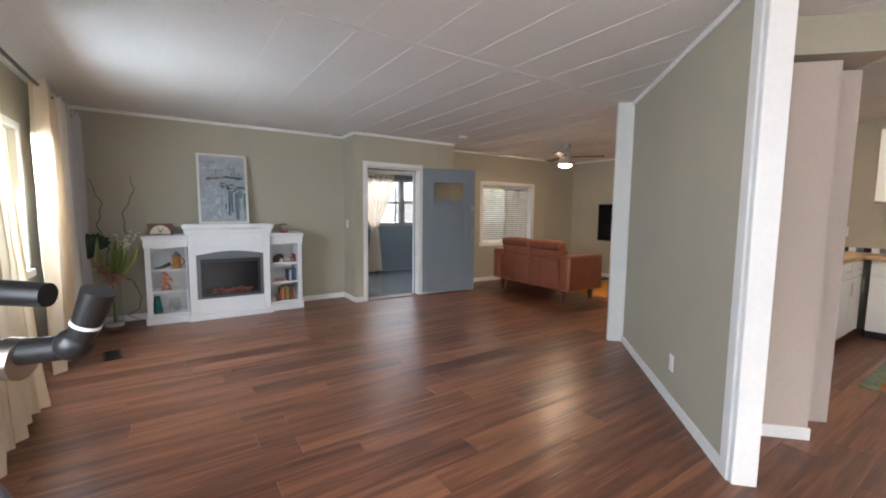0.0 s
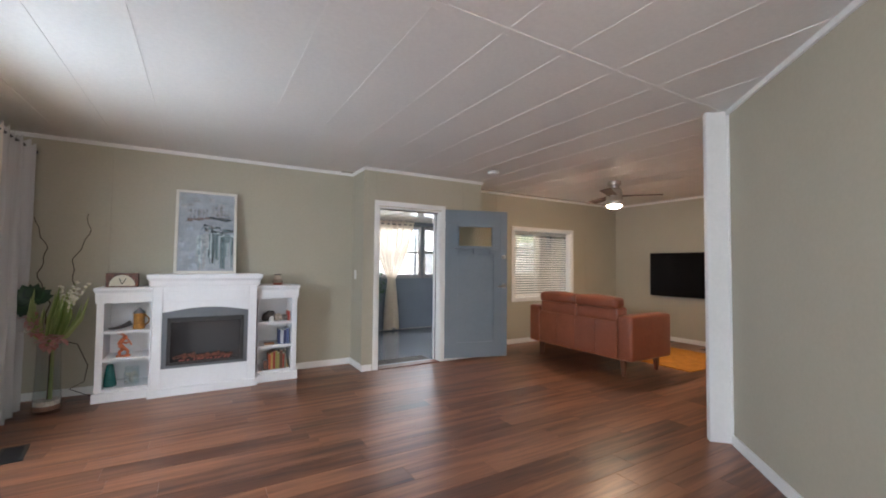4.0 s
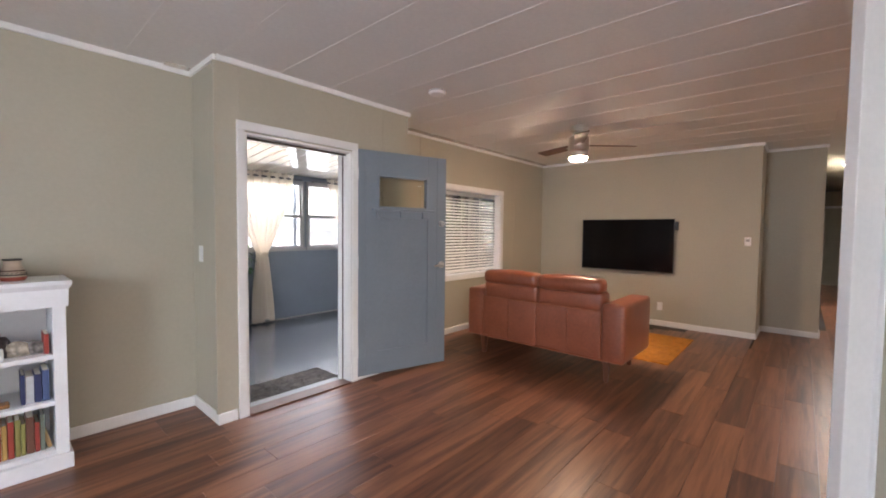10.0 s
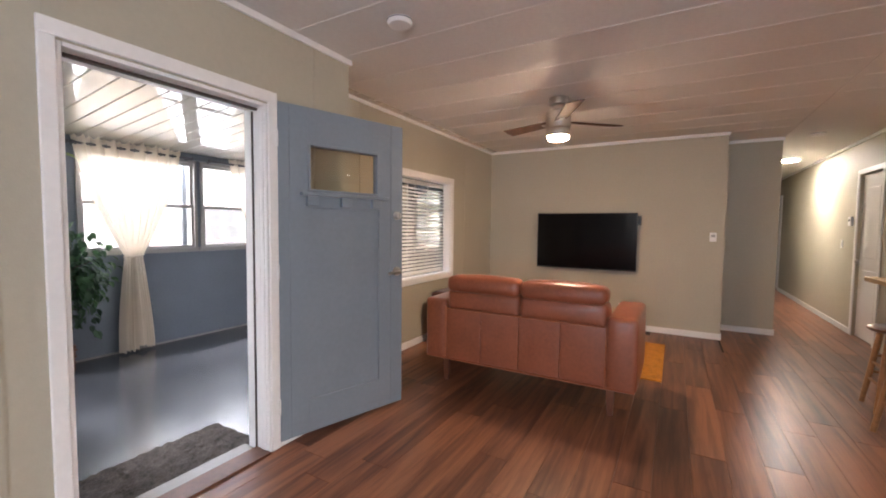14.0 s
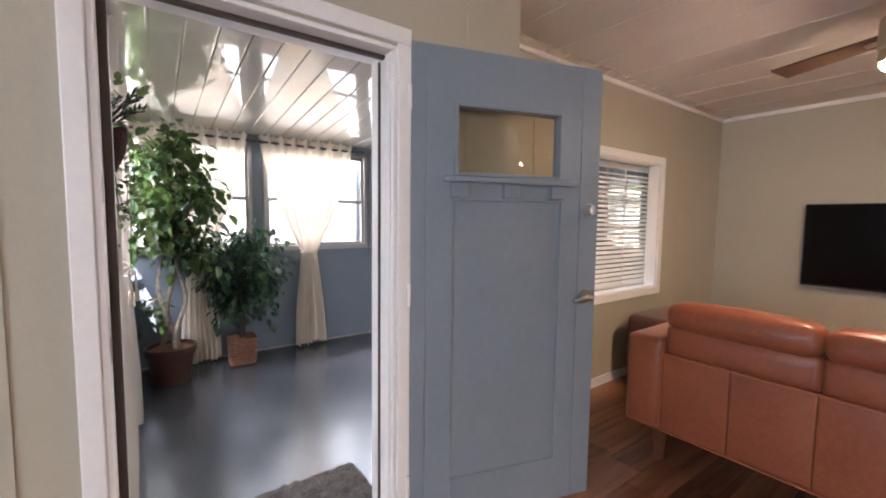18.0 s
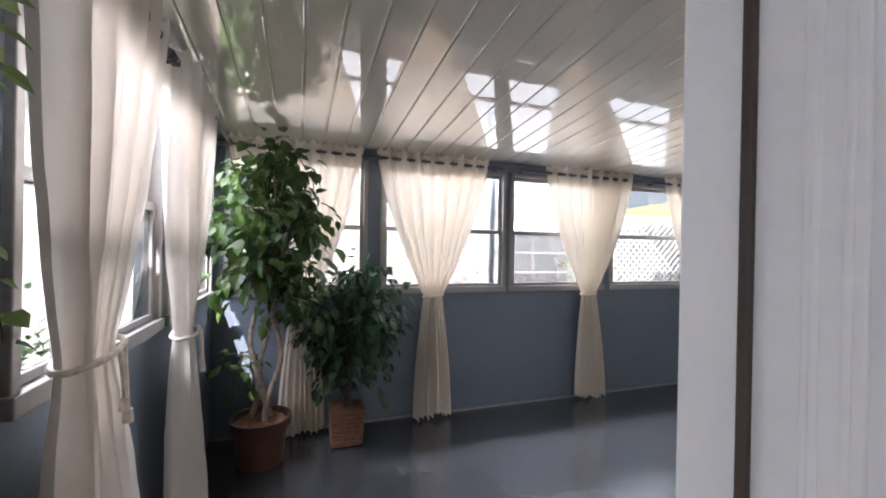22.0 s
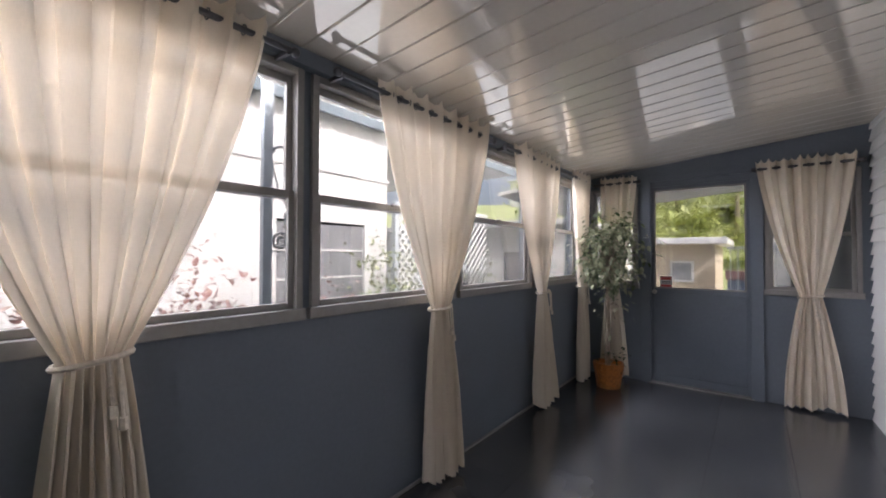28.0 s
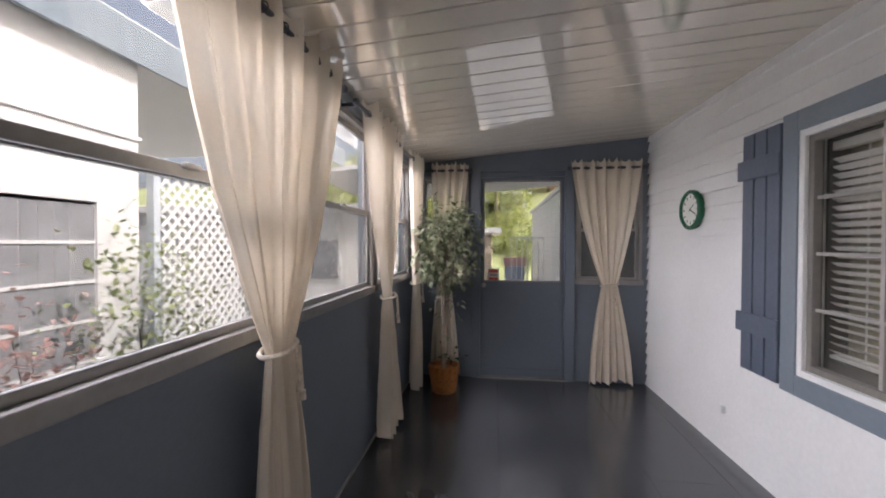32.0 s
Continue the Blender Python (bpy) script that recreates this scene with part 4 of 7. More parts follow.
def crown(parent, rnd, centre, radii, clumps, leaves, size, mat, wood, hub, droop=0.5, wide=0.75, single=0, spread=1.0):
    """Clumps of leaves on twigs that start from hub; the clumps sit unevenly in an ellipsoid; single: leaves that are objects of their own."""
    rest = bmesh.new()
    count = 0
    for k in range(clumps):
        while True:
            q = Vector((rnd.uniform(-1, 1), rnd.uniform(-1, 1), rnd.uniform(-1, 1)))
            if 0.3 < q.length < 1:
                break
        c = Vector(centre) + Vector((q.x * radii[0], q.y * radii[1], q.z * radii[2]))
        bm = bmesh.new()
        mid = (Vector(hub) + c) / 2 + Vector((rnd.uniform(-0.04, 0.04), rnd.uniform(-0.04, 0.04), 0.04))
        tube(bm, [Vector(hub), mid, c], 0.0045, 5)
        part("twig", bm, wood, parent)
        for _ in range(leaves):
            o = Vector((rnd.gauss(0, 1), rnd.gauss(0, 1), rnd.gauss(0, 1))) * (0.06 + 0.03 * rnd.random()) * spread
            d = (o.normalized() * 0.8 + Vector((rnd.uniform(-0.6, 0.6), rnd.uniform(-0.6, 0.6), -droop * rnd.uniform(0.4, 1.6))))
            up = Vector((rnd.uniform(-0.5, 0.5), rnd.uniform(-0.5, 0.5), 1))
            if count < single and o.y < 0.02:
                leaf_object(parent, c + o, d, up, size * rnd.uniform(0.7, 1.2), wide, mat)
                count += 1
            else:
                leaf(rest, c + o, d, up, size * rnd.uniform(0.7, 1.2), wide)
    if rest.verts:
        part("foliage", rest, mat, parent)["kind"] = "stuff"


rnd = random.Random(11)
# tall ficus with twisted stems
fx = thing("ficus_tree", pose(3.01, 8.98, PF), "tall ficus tree with twisted pale stems in a brown pot", "potted plant")
bm = bmesh.new()
lathe(bm, [(0.145, 0.0), (0.17, 0.22), (0.19, 0.25), (0.198, 0.27), (0.198, 0.315), (0.182, 0.315), (0.178, 0.27), (0.0001, 0.27)], 36)
part("pot", bm, TERRA, fx, "brown pot with a rolled rim", True)
bm = bmesh.new()
lathe(bm, [(0.176, 0.272), (0.15, 0.292), (0.08, 0.30), (0.0001, 0.298)], 24)
part("moss", bm, MOSS, fx)
for k, (bx, by, tx, ty, top) in enumerate(((-0.07, 0.0, -0.02, 0.03, 1.25), (0.02, 0.05, 0.03, 0.02, 1.3), (0.07, -0.03, 0.10, 0.0, 1.2))):
    bm = bmesh.new()
    pts = []
    for j in range(15):
        s = j / 14
        w = 0.045 * math.sin(2.4 * math.pi * s + 2.1 * k)
        w2 = 0.045 * math.cos(2.4 * math.pi * s + 2.1 * k)
        pts.append(Vector((bx + (tx - bx) * s + w * (1 - 0.3 * s), by + (ty - by) * s + w2 * (1 - 0.3 * s), 0.29 + (top - 0.29) * s)))
    twig(bm, pts, 0.021, 0.014, 9)
    part("stem", bm, BARK, fx, "", True)
crown(fx, rnd, (0.04, 0.0, 1.62), (0.35, 0.30, 0.54), 56, 17, 0.104, FICUS, BARK, (0.03, 0.02, 1.25), 0.8, 0.78, 240)
crown(fx, rnd, (0.18, -0.04, 1.16), (0.22, 0.18, 0.14), 11, 14, 0.085, FICUS, BARK, (0.05, 0.0, 1.1), 0.8, 0.78, 40)
crown(fx, rnd, (-0.12, 0.0, 0.62), (0.09, 0.08, 0.13), 4, 9, 0.08, FICUS, BARK, (-0.03, 0.0, 0.75), 0.8, 0.78, 20)

# dark ficus in a wicker basket
dk = thing("potted_plant", pose(3.60, 9.10, PF), "dense dark green artificial ficus in a square wicker basket", "potted plant")
bm = bmesh.new()
vs = box(bm, -0.115, 0.115, -0.115, 0.115, 0.0, 0.27, bevel=0.02)
for v in vs:
    s = 0.88 + 0.12 * v.co.z / 0.27
    v.co.x, v.co.y = v.co.x * s, v.co.y * s
part("basket", bm, WICKER, dk)
for k in range(9):
    bm = bmesh.new()
    z = 0.025 + 0.03 * k
    r = 0.117 * (0.88 + 0.12 * z / 0.27)
    n = 40
    ring = []
    for j in range(n):
        a = 2 * math.pi * j / n
        q = max(abs(math.cos(a)), abs(math.sin(a)))
        s = r / max(q, 0.72) + 0.005 * math.sin(10 * a + math.pi * (k % 2))
        ring.append(Vector((s * math.cos(a), s * math.sin(a), z)))
    tube(bm, ring, 0.013, 5, True)
    part("weave_band", bm, WICKER, dk, "", True)
bm = bmesh.new()
twig(bm, [Vector((0, 0, 0.24)), Vector((0.01, 0.0, 0.45)), Vector((-0.01, 0.01, 0.7)), Vector((0, 0, 1.0))], 0.028, 0.018, 10)
part("trunk", bm, DARKBARK, dk, "", True)
crown(dk, rnd, (0.02, -0.03, 1.0), (0.32, 0.28, 0.33), 50, 16, 0.090, DARKLEAF, DARKBARK, (0, 0, 0.8), 0.8, 0.7, 240)
crown(dk, rnd, (0.0, -0.03, 0.60), (0.25, 0.20, 0.14), 14, 13, 0.085, DARKLEAF, DARKBARK, (0, 0, 0.62), 0.9, 0.7, 60)

# variegated ficus beside the porch door
vf = thing("ficus_tree", pose(8.53, 9.0, PF), "slim variegated ficus tree in an orange wicker pot", "potted plant")
bm = bmesh.new()
lathe(bm, [(0.105, 0.0), (0.125, 0.08), (0.145, 0.24), (0.15, 0.262), (0.14, 0.262), (0.13, 0.22), (0.0001, 0.22)], 32)
part("pot", bm, ORANGEPOT, vf, "orange wicker pot", True)
for k in range(16):
    a = 2 * math.pi * k / 16
    bm = bmesh.new()
    cyl(bm, (0.108 * math.cos(a), 0.108 * math.sin(a), 0.004), (0.149 * math.cos(a + 0.2), 0.149 * math.sin(a + 0.2), 0.252), 0.008, n=5)
    part("cane", bm, ORANGEPOT, vf, "", True)
for dx, dy, b in ((0.02, 0.0, 0.03), (-0.03, 0.01, -0.02)):
    bm = bmesh.new()
    twig(bm, [Vector((dx, dy, 0.2)), Vector((dx + b * 0.6, dy, 0.6)), Vector((b * 0.3, dy, 1.0)), Vector((dx * 0.3, 0, 1.45))], 0.017, 0.012, 8)
    part("trunk", bm, BARK, vf, "", True)
crown(vf, rnd, (0.0, -0.02, 1.42), (0.29, 0.29, 0.38), 66, 20, 0.064, PALELEAF, BARK, (0, 0, 1.2), 0.5, 0.66, 260, 0.85)
crown(vf, rnd, (0.05, -0.05, 0.78), (0.07, 0.10, 0.10), 3, 8, 0.055, PALELEAF, BARK, (0.02, 0, 0.85), 0.6, 0.62, 24)
crown(vf, rnd, (0.06, -0.10, 0.30), (0.10, 0.06, 0.04), 4, 9, 0.055, DARKLEAF, BARK, (0.0, 0, 0.23), 0.2, 0.62, 16)

# hanging basket beside the front door
hb = thing("hanging_plant", pose(2.765, 6.52, 1.62), "brown coco wall basket with trailing ivy and spiky foliage", "hanging plant")
COCO = material("coco_fibre", (0.04, 0.018, 0.012), 0.95, vary=0.4, scale=50, bump=0.9, bump_scale=90)
bm = bmesh.new()
lathe(bm, [(0.0001, -0.115), (0.035, -0.11), (0.062, -0.06), (0.074, 0.0), (0.074, 0.03), (0.065, 0.03), (0.0001, 0.01)], 28)
for v in bm.verts:
    v.co += Vector((noise.noise(v.co * 40), noise.noise(v.co * 40 + Vector((5, 0, 0))), noise.noise(v.co * 40 + Vector((0, 5, 0))))) * 0.009
part("basket", bm, COCO, hb, "", True)
IRON = material("black_iron", (0.02, 0.02, 0.02), 0.5, vary=0.1)
bm = bmesh.new()
tube(bm, [(0.075 * math.cos(a), 0.075 * math.sin(a), 0.03) for a in [2 * math.pi * k / 24 for k in range(24)]], 0.003, 5, True)
part("rim_wire", bm, IRON, hb)
for y in (-0.05, 0.05):
    bm = bmesh.new()
    tube(bm, [(-0.07, y, 0.03), (-0.075, y * 0.6, 0.14), (-0.08, 0, 0.22)], 0.003, 5)
    part("hanger_wire", bm, IRON, hb)
crown(hb, rnd, (0.01, 0.03, 0.05), (0.07, 0.08, 0.04), 10, 9, 0.05, IVY, DARKBARK, (0, 0, 0.02), 0.2, 0.7, 60, 0.6)
for k in range(9):
    a = rnd.uniform(-0.9, 2.3)
    tip = Vector((0.13 * math.cos(a), 0.19 * math.sin(a), rnd.uniform(0.08, 0.18)))
    bm = bmesh.new()
    tube(bm, [(0, 0, 0.02), tip * 0.55 + Vector((0, 0, 0.03)), tip], 0.0025, 5)
    part("stem", bm, DARKBARK, hb)
    bl_ = bmesh.new()
    for j in range(16):
        p = tip * (0.4 + 0.6 * j / 15) + Vector((0, 0, 0.02 * math.sin(3 * j / 15)))
        leaf(bl_, p, tip.normalized() + Vector((rnd.uniform(-0.9, 0.9), rnd.uniform(-0.9, 0.9), rnd.uniform(0, 0.8))), Vector((0, 0, 1)), rnd.uniform(0.026, 0.042), 0.28)
    part("spiky_sprig", bl_, DARKLEAF, hb)["kind"] = "stuff"
for k in range(8):
    bm = bmesh.new()
    a = rnd.uniform(0.3, 1.6)
    p = Vector((0.07 * math.cos(a), 0.07 * math.sin(a), 0.02))
    ln = rnd.uniform(0.38, 0.60)
    pts = [p]
    for j in range(11):
        p = p + Vector((0.012 * math.cos(a) * (1 if j < 3 else 0.1) + rnd.uniform(-0.007, 0.007), 0.012 * math.sin(a) * (1 if j < 3 else 0.1) + rnd.uniform(-0.007, 0.007), 0.015 - ln / 10 if j else 0.015))
        pts.append(p)
        for _ in range(2):
            d = Vector((rnd.uniform(-1, 1), rnd.uniform(-1, 1), -0.5))
            leaf_object(hb, p + d * 0.01, d, Vector((rnd.uniform(-0.5, 0.5), rnd.uniform(-0.5, 0.5), 1)), rnd.uniform(0.018, 0.032), 0.95, IVY if rnd.random() < 0.8 else DARKLEAF)
    tube(bm, pts, 0.0018, 4)
    part("vine", bm, DARKBARK, hb)

# door mat in the entrance
mat_bm = bmesh.new()
n1, n2 = 44, 30
mw, md = 0.93, 0.50
grid = [[mat_bm.verts.new((2.90 + mw * i / n1 + rnd.uniform(-0.006, 0.006), 6.40 + md * j / n2 + rnd.uniform(-0.006, 0.006), PF + (0.003 if i in (0, n1) or j in (0, n2) else 0.018 + rnd.uniform(0, 0.016)))) for j in range(n2 + 1)] for i in range(n1 + 1)]
for i in range(n1):
    for j in range(n2):
        mat_bm.faces.new((grid[i][j], grid[i + 1][j], grid[i + 1][j + 1], grid[i][j + 1]))
tagged(part("door_mat", mat_bm, material("grey_brown_shag", (0.095, 0.078, 0.064), 0.95, vary=0.5, scale=14, bump=0.9, bump_scale=160, fine=90), None, "", True), "grey-brown shaggy door mat before the front door", "mat")
# ---- front door, standing open ----
door = thing("front_door", pose(3.725, 6.088, 0, 0, 0, -16.8), "slate blue craftsman front door standing open, with a small pane", "door")
DW, DH0, DH1 = 0.895, 0.035, 2.032
bm = bmesh.new()
for d in ((0, 0.060, 0, 0.045, DH0, DH1), (0.066, 0.178, 0, 0.045, DH0, DH1), (0.694, 0.788, 0, 0.045, DH0, DH1), (0.794, DW, 0, 0.045, DH0, DH1), (0.178, 0.694, 0, 0.045, 1.825, DH1), (0.178, 0.694, 0, 0.045, 1.430, 1.530), (0.178, 0.694, 0, 0.045, DH0, 0.24),
          (0.058, 0.068, 0.004, 0.041, DH0, DH1), (0.786, 0.796, 0.004, 0.041, DH0, DH1)):
    box(bm, *d, bevel=0.0015)
part("slab", bm, DOORBLUE, door)
boxpart("recessed_panel", (0.178, 0.694, 0.012, 0.034, 0.24, 1.430), DOORBLUE, door)
bm = bmesh.new()
for d in ((0.178, 0.196, -0.006, 0.05, 1.530, 1.825), (0.676, 0.694, -0.006, 0.05, 1.530, 1.825), (0.196, 0.676, -0.006, 0.05, 1.807, 1.825), (0.196, 0.676, -0.006, 0.05, 1.530, 1.545)):
    box(bm, *d, bevel=0.003)
part("pane_frame", bm, DOORBLUE, door)
boxpart("pane", (0.19, 0.682, 0.026, 0.031, 1.54, 1.812), glass_material("door_glass", (0.93, 0.92, 0.88)), door, 0, "small clear pane")
boxpart("dentil_shelf", (0.125, 0.747, -0.045, 0.0, 1.503, 1.524), DOORBLUE, door, 0.004)
for x in (0.165, 0.395, 0.625):
    boxpart("dentil_block", (x, x + 0.072, -0.026, 0.0, 1.443, 1.503), DOORBLUE, door, 0.004)
for z in (0.25, 1.05, 1.82):
    bm = bmesh.new()
    cyl(bm, (-0.006, -0.004, z - 0.045), (-0.006, -0.004, z + 0.045), 0.007, n=10)
    part("hinge", bm, WHITE, door, "painted hinge", True)
bm = bmesh.new()
cyl(bm, (0.842, -0.012, 1.40), (0.842, 0.002, 1.40), 0.03, n=24)
cyl(bm, (0.842, -0.035, 1.40), (0.842, -0.012, 1.40), 0.021, 0.026, n=20)
box(bm, 0.838, 0.846, -0.05, -0.034, 1.38, 1.42, bevel=0.002)
part("deadbolt", bm, STEEL, door, "brushed nickel deadbolt", True)
bm = bmesh.new()
cyl(bm, (0.842, -0.014, 1.0), (0.842, 0.002, 1.0), 0.032, n=24)
cyl(bm, (0.842, -0.05, 1.0), (0.842, -0.014, 1.0), 0.012, n=14)
pts = [(0.842, -0.05, 1.0), (0.81, -0.056, 1.004), (0.775, -0.054, 0.998), (0.745, -0.048, 0.99)]
for p, q in zip(pts, pts[1:]):
    cyl(bm, p, q, 0.011, 0.010, n=12)
part("lever_handle", bm, STEEL, door, "brushed nickel lever handle", True)

# ---- living room window with blinds ----
lw = thing("window_1", pose(WIN[0], YN, WIN[2]), "white framed window with half-open white slat blinds", "window")
lw["kind"] = "structure"
a, h = WIN[1] - WIN[0], WIN[3] - WIN[2]
bm = bmesh.new()
for d in ((-0.065, 0.0, -0.018, 0.0, -0.065, h + 0.065), (a, a + 0.065, -0.018, 0.0, -0.065, h + 0.065), (0, a, -0.018, 0.0, h, h + 0.065), (0, a, -0.018, 0.0, -0.065, 0.0)):
    box(bm, *d, bevel=0.004)
part("casing", bm, WHITE, lw)
BLIND = cloth("white_blind_slat", (0.90, 0.89, 0.86), 0.0, 0.3)
for d in ((0, 0.008, 0.0, 0.10, 0, h), (a - 0.008, a, 0.0, 0.10, 0, h), (0.008, a - 0.008, 0.0, 0.10, h - 0.008, h), (0.008, a - 0.008, 0.0, 0.10, 0, 0.008)):
    boxpart("jamb_lining", d, WHITE, lw)
bl = thing("window_blind", pose(5.385, 6.775, WIN[2]), "white horizontal slat blind, half open", "blind")
a = 1.555
boxpart("headrail", (0.0, a, -0.022, 0.022, h - 0.05, h - 0.005), BLIND, bl, 0.004)
slat = mesh_of((lambda b: (box(b, 0.0, a, -0.022, 0.022, -0.0015, 0.0015), b)[1])(bmesh.new()), "slat", BLIND)
for k in range(25):
    o = new("slat", slat)
    o.parent = bl
    o.matrix_local = pose(0, 0, 0.035 + 0.041 * k, 30, 0, 0)
boxpart("bottom_rail", (0.0, a, -0.02, 0.02, 0.003, 0.022), BLIND, bl, 0.004)
for x in (0.15, 0.58, 1.0, 1.40):
    boxpart("ladder_tape", (x - 0.006, x + 0.006, -0.0265, -0.025, 0.01, h - 0.04), BLIND, bl)

# ---- sofa ----
sofa = thing("sofa", pose(5.10, 4.29, 0), "cognac leather two-seat sofa with loose back cushions and wooden legs", "sofa")
SEAM = material("leather_piping", (0.34, 0.10, 0.04), 0.35, vary=0.1)
SL = 1.67


def soft(bm, x0, x1, y0, y1, z0, z1, r=0.05, puff=0.0):
    """A rounded cushion whose faces swell by puff."""
    r0 = bmesh.ops.create_cube(bm, size=1.0)
    vs = r0["verts"]
    for v in vs:
        v.co = Vector((x0 + (v.co.x + 0.5) * (x1 - x0), y0 + (v.co.y + 0.5) * (y1 - y0), z0 + (v.co.z + 0.5) * (z1 - z0)))
    out = bmesh.ops.bevel(bm, geom=vs + list({e for v in vs for e in v.link_edges}), offset=r, segments=4, affect="EDGES", profile=0.6)
    fs = list({f for v in out["verts"] for f in v.link_faces})
    big = sorted(fs, key=lambda f: -f.calc_area())[:6]
    bmesh.ops.subdivide_edges(bm, edges=list({e for f in big for e in f.edges}), cuts=3, use_grid_fill=True)
    if puff:
        c, hx = Vector(((x0 + x1) / 2, (y0 + y1) / 2, (z0 + z1) / 2)), Vector(((x1 - x0) / 2, (y1 - y0) / 2, (z1 - z0) / 2))
        for v in bm.verts:
            q = Vector(((v.co.x - c.x) / hx.x, (v.co.y - c.y) / hx.y, (v.co.z - c.z) / hx.z))
            k = [max(0.0, 1 - t * t) for t in q]
            v.co += Vector((q.x * k[1] * k[2], q.y * k[0] * k[2], q.z * k[0] * k[1])) * puff
            v.co += Vector((noise.noise(v.co * 9), noise.noise(v.co * 9 + Vector((7, 0, 0))), noise.noise(v.co * 9 + Vector((0, 7, 0))))) * puff * 0.18


for y0, y1 in ((0, 0.20), (SL - 0.20, SL)):
    bm = bmesh.new()
    soft(bm, 0.02, 0.80, y0, y1, 0.20, 0.715, 0.04, 0.012)
    part("arm", bm, LEATHER, sofa, "", True)
for k in range(4):
    y0 = 0.20 + (SL - 0.40) * k / 4
    bm = bmesh.new()
    soft(bm, 0.03, 0.17, y0 + 0.0008, y0 + (SL - 0.40) / 4 - 0.0008, 0.22, 0.64, 0.009, 0.007)
    part("back_panel", bm, LEATHER, sofa, "", True)
boxpart("base_frame", (0.05, 0.80, 0.06, SL - 0.06, 0.19, 0.24), LEATHER, sofa, 0.015)
for k in range(2):
    w2 = (SL - 0.40) / 2
    y0 = 0.20 + w2 * k
    bm = bmesh.new()
    soft(bm, 0.05, 0.24, y0 + 0.004, y0 + w2 - 0.004, 0.62, 0.80, 0.04, 0.018)
    part("back_cushion", bm, LEATHER, sofa, "", True)
    bm = bmesh.new()
    soft(bm, 0.02, 0.20, y0 + 0.012, y0 + w2 - 0.012, 0.785, 0.915, 0.05, 0.02)
    part("head_cushion", bm, LEATHER, sofa, "", True)
    bm = bmesh.new()
    soft(bm, 0.18, 0.82, y0 + 0.004, y0 + w2 - 0.004, 0.24, 0.44, 0.045, 0.02)
    part("seat_cushion", bm, LEATHER, sofa, "", True)
bm = bmesh.new()
for p, q in (((0.025, 0.205, 0.64), (0.025, SL - 0.205, 0.64)), ((0.025, 0.01, 0.215), (0.025, SL - 0.01, 0.215)), ((0.022, 0.2, 0.22), (0.022, 0.2, 0.66)), ((0.022, SL - 0.2, 0.22), (0.022, SL - 0.2, 0.66))):
    cyl(bm, p, q, 0.006, n=6)
part("piping", bm, SEAM, sofa, "", True)
for x in (0.08, 0.72):
    for y in (0.14, SL - 0.20):
        bm = bmesh.new()
        vs = box(bm, x, x + 0.06, y, y + 0.06, 0, 0.195, bevel=0.004)
        for v in vs:
            if v.co.z < 0.1:
                v.co.x += 0.012 * (1 if v.co.x < x + 0.03 else -1)
                v.co.y += 0.012 * (1 if v.co.y < y + 0.03 else -1)
        part("leg", bm, BROWNWOOD, sofa, "reddish brown wooden leg")
ott = thing("ottoman", pose(6.02, 5.98, 0), "dark brown leather ottoman beside the window wall", "ottoman")
bm = bmesh.new()
soft(bm, 0, 0.75, 0, 0.50, 0.16, 0.60, 0.06, 0.02)
part("cushion", bm, material("dark_brown_leather", (0.09, 0.030, 0.018), 0.3, vary=0.15, scale=5, bump=0.1, bump_scale=110), ott, "", True)
for x in (0.06, 0.64):
    for y in (0.05, 0.40):
        boxpart("leg", (x, x + 0.05, y, y + 0.05, 0, 0.17), BROWNWOOD, ott, 0.004)

# rug behind the sofa
rb = bmesh.new()
vs = box(rb, 6.09, 7.38, 4.16, 5.85, 0.0005, 0.014, bevel=0.005)
tagged(part("rug", rb, material("golden_rug", (0.50, 0.20, 0.015), 0.95, vary=0.2, scale=9, bump=0.7, bump_scale=180)), "golden yellow woven rug in front of the sofa", "rug")

# television
tv = thing("television", pose(7.905, 4.53, 0.772), "black flat television on a wall mount", "television")
bm = bmesh.new()
for d in ((0, 0.03, 0, 0.008, 0, 0.76), (0, 0.03, 1.292, 1.30, 0, 0.76), (0, 0.03, 0.008, 1.292, 0, 0.014), (0, 0.03, 0.008, 1.292, 0.752, 0.76), (0.012, 0.045, 0.008, 1.292, 0.014, 0.752)):
    box(bm, *d, bevel=0.001)
part("body", bm, BLACK, tv)
SCREEN = material("black_screen", (0.004, 0.004, 0.005), 0.16, vary=0.0, spec=0.18)
boxpart("screen", (0.006, 0.012, 0.008, 1.292, 0.014, 0.752), SCREEN, tv)
boxpart("wall_mount", (0.045, 0.095, 0.4, 0.9, 0.2, 0.55), BLACK, tv)
boxpart("side_box", (0.03, 0.09, -0.035, 0.02, 0.60, 0.72), BLACK, tv, 0.004)


def plate(name, m, label, w=0.07, h=0.115, mark="slot"):
    t = thing(name, m, label, "switch" if "switch" in name else "outlet")
    boxpart("cover_plate", (-w / 2, w / 2, -0.007, 0, -h / 2, h / 2), WHITE, t, 0.002)
    if mark == "slot":
        for z in (-0.025, 0.025):
            boxpart("socket", (-0.017, 0.017, -0.009, -0.007, z - 0.014, z + 0.014), WHITE, t, 0.0015)
    else:
        boxpart("toggle", (-0.012, 0.012, -0.012, -0.007, -0.024, 0.024), WHITE, t, 0.0015)
    return t


